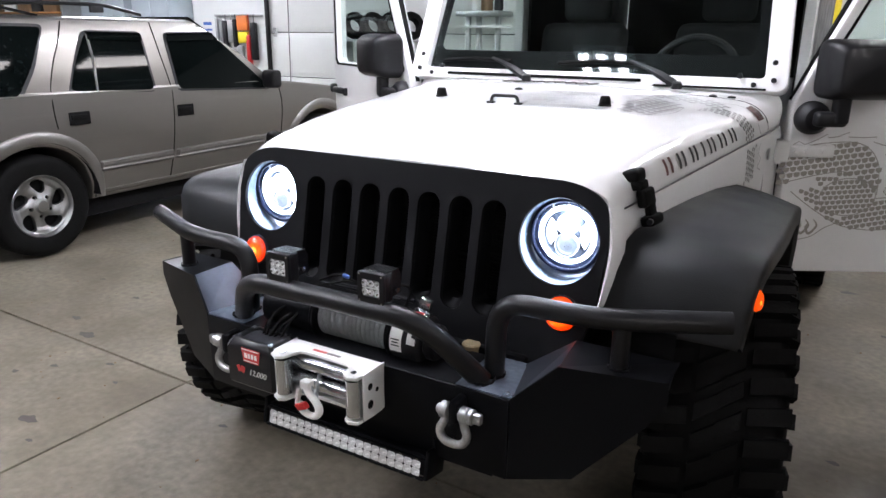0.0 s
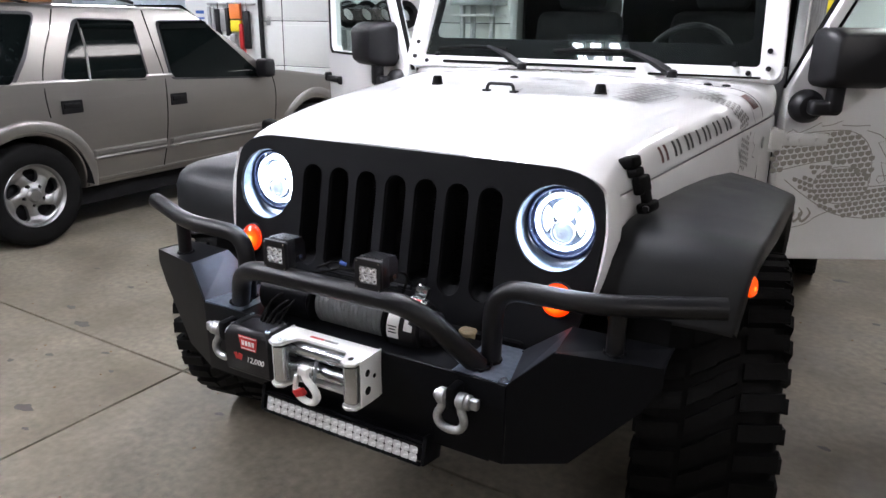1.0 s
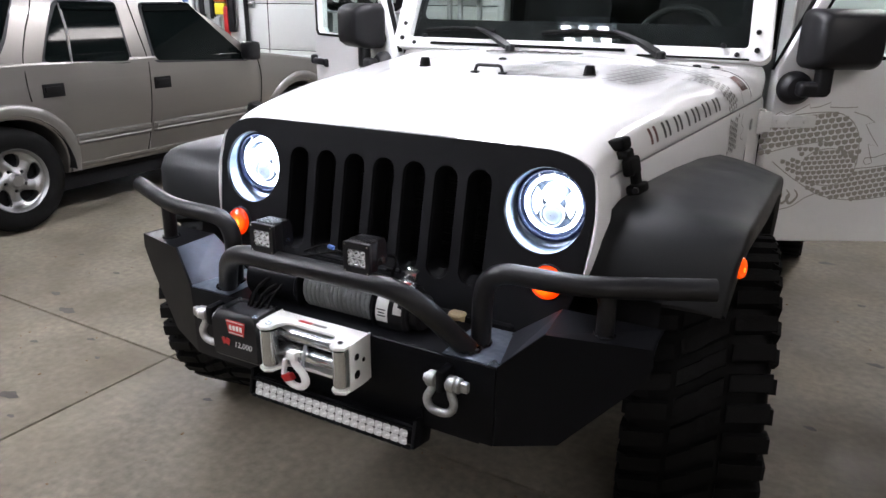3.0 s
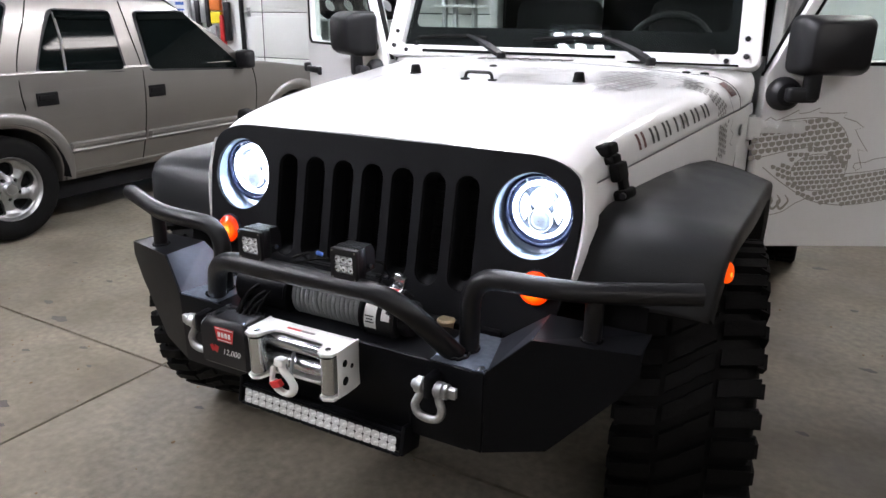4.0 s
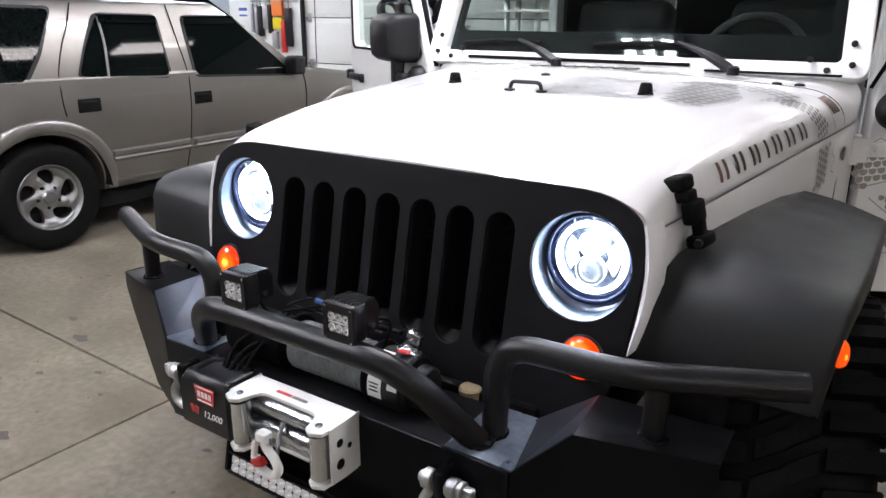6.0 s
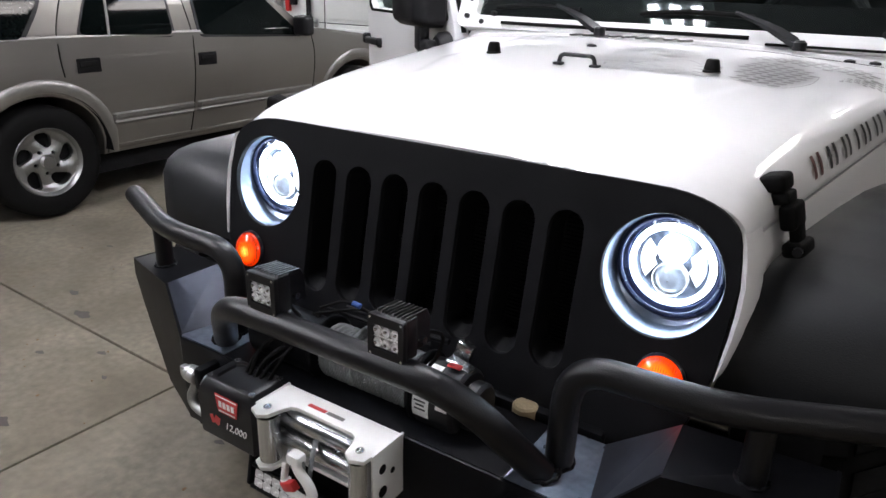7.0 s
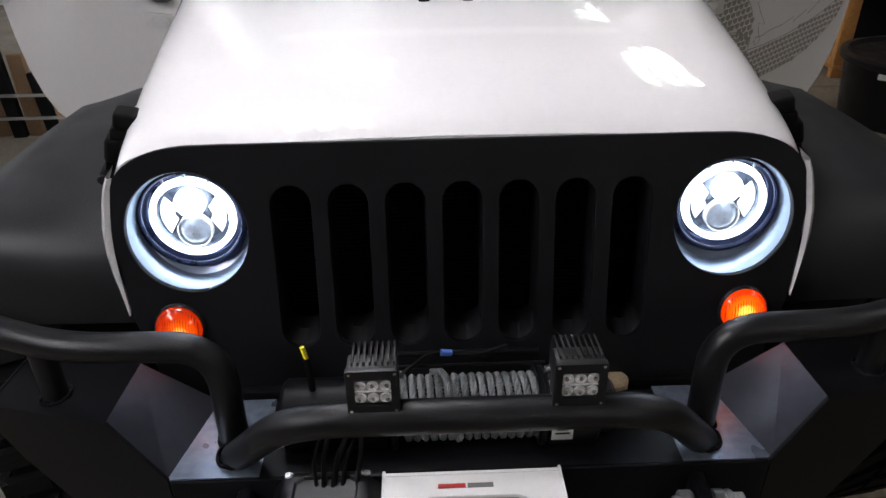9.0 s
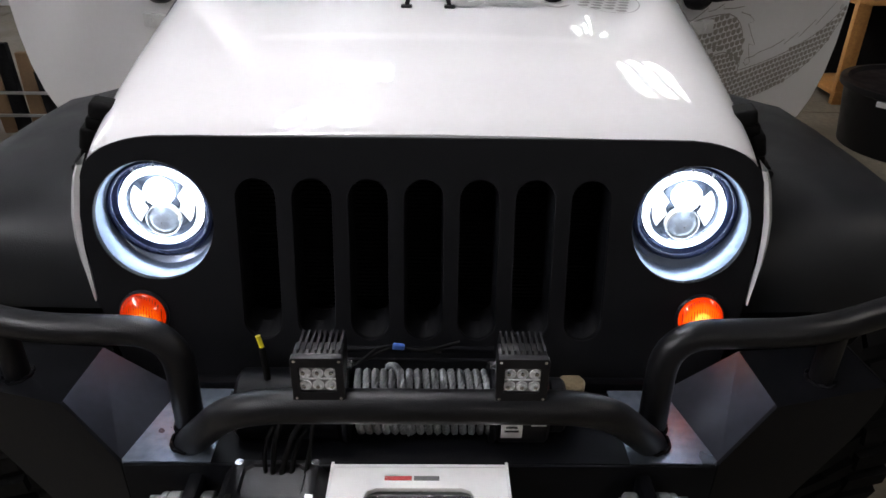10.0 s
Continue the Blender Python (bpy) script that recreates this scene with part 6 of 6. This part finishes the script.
for sg in (1, -1):
    cube = cube_light(sg)
    at = Vector((sg * 0.139, -0.352, 0.908))
    for o in [cube] + list(cube.children):
        o.data.transform(Matrix.Translation(at) @ Matrix.Diagonal((0.89, 0.89, 0.89, 1)) @ Matrix.Translation(-at))
for pts in ([(-0.10, -0.25, 0.855), (-0.06, -0.22, 0.872), (0.0, -0.21, 0.850), (0.06, -0.20, 0.862)], [(-0.13, -0.24, 0.83), (-0.05, -0.19, 0.845), (0.03, -0.18, 0.825)]):
    bm = B()
    tube(bm, pts, 0.003, 8, 0.02)
    part("wire", bm, RUBBER, winch, "thin black wire")
bm = B()
cyl(bm, (-0.045, -0.222, 0.870), (-0.028, -0.219, 0.866), 0.0055, 10, bev=0.001)
part("connector", bm, BLUE, winch, "blue crimp connector")
# brass-coloured cap and hoses behind the winch
bm = B()
cyl(bm, (0.268, -0.11, 0.66), (0.268, -0.11, 0.714), 0.024, 24, bev=0.004)
cyl(bm, (0.268, -0.11, 0.60), (0.268, -0.11, 0.66), 0.020, 20)
part("filler_cap", bm, BRASS, jeep, "tarnished brass-coloured cap")
bm = B()
box(bm, (0, -0.10, 0.66), (0.84, 0.03, 0.10), bev=0.01)
part("cross_member", bm, STEELB, jeep)


# ---- the parked estate vehicle ----
SX = -3.48
suv = empty("sport_utility_vehicle", "pewter-grey four-door utility vehicle with tinted windows and alloy wheels", "car", "", (SX, 0, 0))
RY, FYW, WR = 1.00, 3.80, 0.345
SM = Matrix(((0, 0, 1, 0), (1, 0, 0, 0), (0, 1, 0, 0), (0, 0, 0, 1)))  # sheet x -> y, sheet y -> z, out -> x
WID = 1.70


def tuck(z):
    """How far the lower side is tucked in at a height."""
    return 0.115 * (max(0.0, 0.90 - z) / 0.6) ** 2


def side_outline():
    p = [(-0.10, 0.42), (-0.12, 0.70), (-0.10, 1.00), (-0.06, 1.06), (2.95, 1.035), (3.45, 0.985), (4.10, 0.90), (4.42, 0.82), (4.52, 0.70), (4.55, 0.45), (4.50, 0.33), (4.23, 0.31)]
    p += [(FYW + 0.42 * math.cos(t), WR + 0.405 * math.sin(t)) for t in [math.pi * i / 16 for i in range(0, 17)]]
    p += [(3.38, 0.325), (1.42, 0.325)]
    p += [(RY + 0.42 * math.cos(t), WR + 0.405 * math.sin(t)) for t in [math.pi * i / 16 for i in range(0, 17)]]
    return p


me = sheet([side_outline()], WID, Matrix.Translation((-WID / 2, 0, 0)) @ SM, 0.02)
bm = B()
bm.from_mesh(me)
for k in range(11):
    bmesh.ops.bisect_plane(bm, geom=bm.verts[:] + bm.edges[:] + bm.faces[:], plane_co=(0, 0, 0.36 + 0.054 * k), plane_no=(0, 0, 1))
for v in bm.verts:
    if v.co.x > -0.1:
        v.co.x -= tuck(v.co.z)
bm.to_mesh(me)
bm.free()
body = part_mesh("body", me, SILVER, suv, "pewter metallic lower body", 30)
# greenhouse, leaning in to the roof
bm = B()
rows_ = [[Vector((0.0205, -0.08, 0.915)), Vector((0.0205, 3.21, 0.915)), Vector((-WID - 0.0205, 3.21, 0.915)), Vector((-WID - 0.0205, -0.08, 0.915))]]
for k, (inset, top) in enumerate(((-0.0180, 0.0), (0.0328, 0.5), (0.0788, 0.955), (0.092, 0.985), (0.13, 1.005), (0.5, 1.02))):
    y0, y1 = -0.09 + 0.09 * top, 3.20 - 0.80 * min(1, top) ** 1.15
    zt = 1.03 + 0.51 * top
    rows_.append([Vector((-inset, y0, zt)), Vector((-inset, y1, zt - 0.02)), Vector((-WID + inset, y1, zt - 0.02)), Vector((-WID + inset, y0, zt))])
ring_loft(bm, rows_)
part("greenhouse", bm, SILVER, suv, "pewter cabin and roof", 50)


def lean(z):
    """How far the side has leant in at a height."""
    return 0.019 - max(0.0, z - 1.0) * 0.19


def side_panel(name, loop, material, label, out=0.006, thick=0.012, parent=None):
    bm = B()
    a = [bm.verts.new((lean(z) + out, y, z)) for y, z in loop]
    b = [bm.verts.new((lean(z) + out - thick, y, z)) for y, z in loop]
    n = len(loop)
    f = bm.faces.new(a)
    bm.faces.new(b[::-1])
    for i in range(n):
        j = (i + 1) % n
        bm.faces.new((a[i], b[i], b[j], a[j]))
    bmesh.ops.triangulate(bm, faces=[f])
    return part(name, bm, material, parent or suv, label, 50)


def rounded(loop, r, k=4):
    pts = [Vector((y, z, 0)) for y, z in loop]
    out = []
    n = len(pts)
    for i in range(n):
        a, p, b = pts[i - 1], pts[i], pts[(i + 1) % n]
        s, e = p + (a - p).normalized() * r, p + (b - p).normalized() * r
        for j in range(k + 1):
            t = j / k
            q = s * (1 - t) ** 2 + p * 2 * t * (1 - t) + e * t * t
            out.append((q.x, q.y))
    return out


WINS = [[(-0.02, 1.055), (0.94, 1.045), (1.07, 1.22), (1.20, 1.465), (0.02, 1.485)], [(1.29, 1.062), (1.935, 1.034), (1.908, 1.420), (1.488, 1.430), (1.375, 1.245)], [(2.156, 1.024), (3.12, 0.978), (2.965, 1.085), (2.575, 1.420), (2.135, 1.415)]]
TOPS = [None, (3, 2), (4, 3)]
for k, loop in enumerate(WINS):
    grow = rounded([(y + (0.02 if y > sum(q[0] for q in loop) / 5 else -0.02), z + (0.018 if z > 1.25 else -0.016)) for y, z in loop], 0.05)
    side_panel("window_trim", grow, PLASTIC, "black window surround", 0.006)
    side_panel("window", rounded(loop, 0.045), TINT, "dark tinted side window", 0.010)
    if k:
        bm = B()
        (ya, za), (yb, zb) = loop[TOPS[k][0]], loop[TOPS[k][1]]
        rows_ = []
        for t in [i / 8 for i in range(9)]:
            y, z = ya + (yb - ya) * t, za + (zb - za) * t
            rows_.append([Vector((lean(z) + 0.012, y, z + 0.008)), Vector((lean(z) + 0.030, y, z - 0.006)), Vector((lean(z) + 0.034, y, z - 0.045)), Vector((lean(z) + 0.028, y, z - 0.045))])
        ring_loft(bm, rows_, closed=False)
        part("rain_visor", bm, TINT, suv, "dark acrylic rain visor")
bm = B()
tube(bm, [(lean(1.05) + 0.013, 1.478, 1.05), (lean(1.25) + 0.013, 1.503, 1.25), (lean(1.42) + 0.013, 1.495, 1.42)], 0.008, 8, 0.05)
part("window_divider", bm, CHAMP, suv)
# seams between doors
for pts in ([(1.34, 1.50), (1.29, 1.37), (1.227, 1.25), (1.162, 1.08), (1.154, 0.94), (1.166, 0.83)], [(1.425, 0.49), (1.412, 0.345)], [(2.02, 1.50), (2.056, 1.262), (2.088, 1.017), (2.078, 0.638), (2.062, 0.335)], [(3.22, 0.98), (3.26, 0.8), (3.25, 0.30)], [(0.0, 1.5), (0.0, 0.5)]):
    bm = B()
    tube(bm, [(min(0.0195, lean(z) + 0.001) - tuck(z), y, z) for y, z in curve2(pts, 5)], 0.0045, 6, 0)
    part("door_seam", bm, RUBBER, suv)
for y, z in ((1.322, 0.886), (2.193, 0.863)):
    bm = B()
    box(bm, (0.022, y, z), (0.012, 0.150, 0.085), bev=0.005)
    h_ = part("door_handle", bm, DARK, suv, "black recessed door handle")
    bm = B()
    box(bm, (0.031, y - 0.005, z + 0.008), (0.012, 0.115, 0.035), bev=0.005)
    part("grip", bm, RUBBER, h_)
for y0, y1 in ((1.45, 2.072), (2.098, 3.24), (3.27, 3.36), (-0.06, 0.54)):
    bm = B()
    rows_ = []
    for t in (0, 0.02, 0.5, 0.98, 1):
        y = y0 + (y1 - y0) * t
        s = 0.35 if t in (0, 1) else 1
        rows_.append([Vector((0.016 - tuck(z) + o * s, y, z)) for o, z in ((0, 0.580), (0.022, 0.566), (0.026, 0.545), (0.018, 0.528), (0.026, 0.514), (0.0, 0.494))])
    ring_loft(bm, rows_, closed=False)
    part("side_moulding", bm, CHAMP, suv, "ribbed pewter side moulding", 20)
for yc in (RY, FYW):
    bm = B()
    rows_ = []
    for i in range(21):
        t = math.pi * (-0.02 + 1.04 * i / 20)
        c, s = math.cos(t), math.sin(t)
        rows_.append([Vector((x - tuck(WR + r * max(0, s)), yc + r * c, WR + (r - 0.012) * s)) for r, x in ((0.50, 0.018), (0.485, 0.032), (0.45, 0.036), (0.425, 0.030), (0.415, -0.02))])
    ring_loft(bm, rows_, closed=False)
    part("wheel_arch", bm, CHAMP, suv, "flared pewter wheel-arch moulding", 40)
    bm = B()
    rows_ = [[Vector((x, yc + 0.415 * math.cos(t), WR + 0.40 * math.sin(t))) for x in (0.0, -0.4)] for t in [math.pi * i / 16 for i in range(17)]]
    ring_loft(bm, rows_, closed=False)
    box(bm, (-0.38, yc, 0.5), (0.02, 0.9, 0.5))
    part("wheel_well", bm, DARK, suv)
# Sill underside; the shade beneath the body is put into its dark colour.
bm = B()
box(bm, (-0.21, 2.4, 0.30), (0.10, 1.80, 0.07), bev=0.02)
part("rocker", bm, DARK, suv, "sill underside, coloured dark for the shade beneath the body")
bm = B()
ring_loft(bm, [[Vector((0.0 - tuck(z) + o * (0.4 if y in (1.46, 3.35) else 1), y, z)) for o, z in ((0.012, 0.372), (0.026, 0.362), (0.028, 0.345), (0.020, 0.330), (-0.03, 0.322))] for y in (1.46, 1.49, 2.4, 3.32, 3.35)], closed=False)
part("sill", bm, SILVER, suv, "rolled pewter sill under the doors", 40)
bm = B()
box(bm, (-0.85, 2.2, 0.29), (1.36, 4.3, 0.24))
part("underbody", bm, DARK, suv)


def alloy_wheel(y, x, sg):
    R, W = WR, 0.235
    w = wheel_thing("wheel", "black road tyre on a five-spoke alloy rim", R, W, 0.205, suv, RUBBER)
    M = Matrix.Rotation(radians(90), 4, "Y")
    bm = B()
    lathe(bm, [(0.190, -0.02), (0.196, 0.085), (0.207, 0.108), (0.203, 0.114), (0.195, 0.108), (0.186, 0.088), (0.182, 0.03), (0.180, -0.02)], M, 48)
    part("rim", bm, ALU, w, "bright machined rim lip")
    def rim_depth(r):
        """How far the disc stands out at a radius: hub proud, dished, lip proud."""
        return lerp([(0.0, 0.094), (0.05, 0.092), (0.085, 0.074), (0.14, 0.066), (0.19, 0.090)], r)

    def in_opening(r, a):
        """Whether a point of the disc lies in one of the five swept openings or the lug recesses."""
        for k in range(5):
            c = 2 * math.pi * k / 5
            d = (a - c - 3.2 * (r - 0.12) + math.pi) % (2 * math.pi) - math.pi
            u, v = (r - 0.130) / 0.047, d * r / (0.040 + 0.42 * (r - 0.12))
            if abs(u) ** 2.4 + abs(v) ** 2.4 < 1:
                return True
            e = (a - c - 0.62 + math.pi) % (2 * math.pi) - math.pi
            if math.hypot(r - 0.068, e * 0.068) < 0.0125:
                return True
        return False

    def relief(r, a):
        """Spokes swell between the openings, higher along one edge."""
        ph = 5 * (a - 3.2 * (r - 0.12))
        return 0.009 * (-math.cos(ph) + 0.5 * math.sin(ph)) * sstep(0.055, 0.10, r) * (1 - sstep(0.155, 0.186, r))

    bm = B()
    na, nr = 200, 34
    lat = []
    for i in range(nr + 1):
        r = 0.035 + 0.154 * i / nr
        lat.append([bm.verts.new((rim_depth(r) + relief(r, 2 * math.pi * q / na), r * math.cos(2 * math.pi * q / na), r * math.sin(2 * math.pi * q / na))) for q in range(na)])
    for i in range(nr):
        for q in range(na):
            if not in_opening(0.035 + 0.154 * (i + 0.5) / nr, 2 * math.pi * (q + 0.5) / na):
                bm.faces.new((lat[i][q], lat[i][(q + 1) % na], lat[i + 1][(q + 1) % na], lat[i + 1][q]))
    edges = [e for e in bm.edges if len(e.link_faces) == 1]
    out = bmesh.ops.extrude_edge_only(bm, edges=edges)
    for v in out["geom"]:
        if isinstance(v, bmesh.types.BMVert):
            v.co.x -= 0.030
    bmesh.ops.delete(bm, geom=[v for v in bm.verts if not v.link_faces], context="VERTS")
    part("spoke_disc", bm, ALU, w, "five curved alloy spokes round dark openings", 40)
    for k in range(5):
        b_ = 2 * math.pi * k / 5 + 0.62
        bm = B()
        cyl(bm, (0.05, 0.068 * math.cos(b_), 0.068 * math.sin(b_)), (0.078, 0.068 * math.cos(b_), 0.068 * math.sin(b_)), 0.008, 6, bev=0.001)
        part("lug_nut", bm, DARK, w)
    bm = B()
    lathe(bm, [(0.048, 0.07), (0.047, 0.095), (0.040, 0.102), (0.036, 0.110), (0.0005, 0.112)], M, 28)
    part("hub_cap", bm, ALU, w)
    bm = B()
    lathe(bm, [(0.183, 0.015), (0.12, 0.025), (0.001, 0.025)], M, 32)
    part("brake_disc", bm, DARK, w)
    w.matrix_basis = pose(x, y, R, 11, 0, 0 if sg > 0 else 180)


for y in (RY, FYW):
    alloy_wheel(y, -0.115, 1)
    alloy_wheel(y, -WID + 0.115, -1)
bm = B()
box(bm, (0.085, 3.08, 1.05), (0.15, 0.11, 0.15), bev=0.03, seg=3)
box(bm, (0.0, 3.10, 1.005), (0.10, 0.10, 0.05), bev=0.015)
part("wing_mirror", bm, PLASTIC, suv, "black wing mirror")
for sx in (-0.20, -WID + 0.20):
    bm = B()
    tube(bm, [(sx, 0.1, 1.56), (sx, 0.25, 1.615), (sx, 1.75, 1.615), (sx, 2.05, 1.552)], 0.016, 10, 0.1, flat=0.8)
    for y in (0.3, 1.0, 1.70):
        box(bm, (sx, y, 1.585), (0.03, 0.10, 0.05), bev=0.008)
    part("roof_rail", bm, PLASTIC, suv, "black roof rail")
for y in (0.55, 1.35):
    bm = B()
    box(bm, (-WID / 2, y, 1.618), (WID - 0.42, 0.05, 0.02), bev=0.006)
    part("cross_bar", bm, PLASTIC, suv)
bm = B()
tube(bm, [(-0.10, 3.52, 0.96), (-0.10, 3.54, 1.9)], 0.0040, 6, 0)
cyl(bm, (-0.10, 3.52, 0.95), (-0.10, 3.52, 0.99), 0.012, 10, 0.006)
part("aerial", bm, PLASTIC, suv, "thin whip aerial")
bm = B()
tube(bm, [(-0.2, 3.20, 1.02), (-0.3, 3.32, 1.03), (-0.8, 3.28, 1.05)], 0.008, 6, 0.05)
part("wiper", bm, RUBBER, suv)
bm = B()
plate(bm, [(-0.06, 3.19, 1.03), (-0.16, 2.44, 1.525), (-WID + 0.16, 2.44, 1.525), (-WID + 0.06, 3.19, 1.03)], 0.01)
bmesh.ops.translate(bm, vec=(0, 0.012, 0.012), verts=bm.verts)
part("windscreen", bm, TINT, suv, "dark windscreen")
bm = B()
box(bm, (-WID / 2, 4.54, 0.47), (WID - 0.02, 0.12, 0.22), bev=0.04, seg=3)
part("front_bumper", bm, PLASTIC, suv, "dark front bumper")
bm = B()
box(bm, (0.004, 4.30, 0.70), (0.03, 0.22, 0.10), bev=0.012)
part("corner_lamp", bm, RED, suv, "red-orange corner lamp")
bm = B()
box(bm, (-WID / 2, -0.10, 0.47), (WID - 0.02, 0.12, 0.20), bev=0.03, seg=3)
part("rear_bumper", bm, CHAMP, suv)
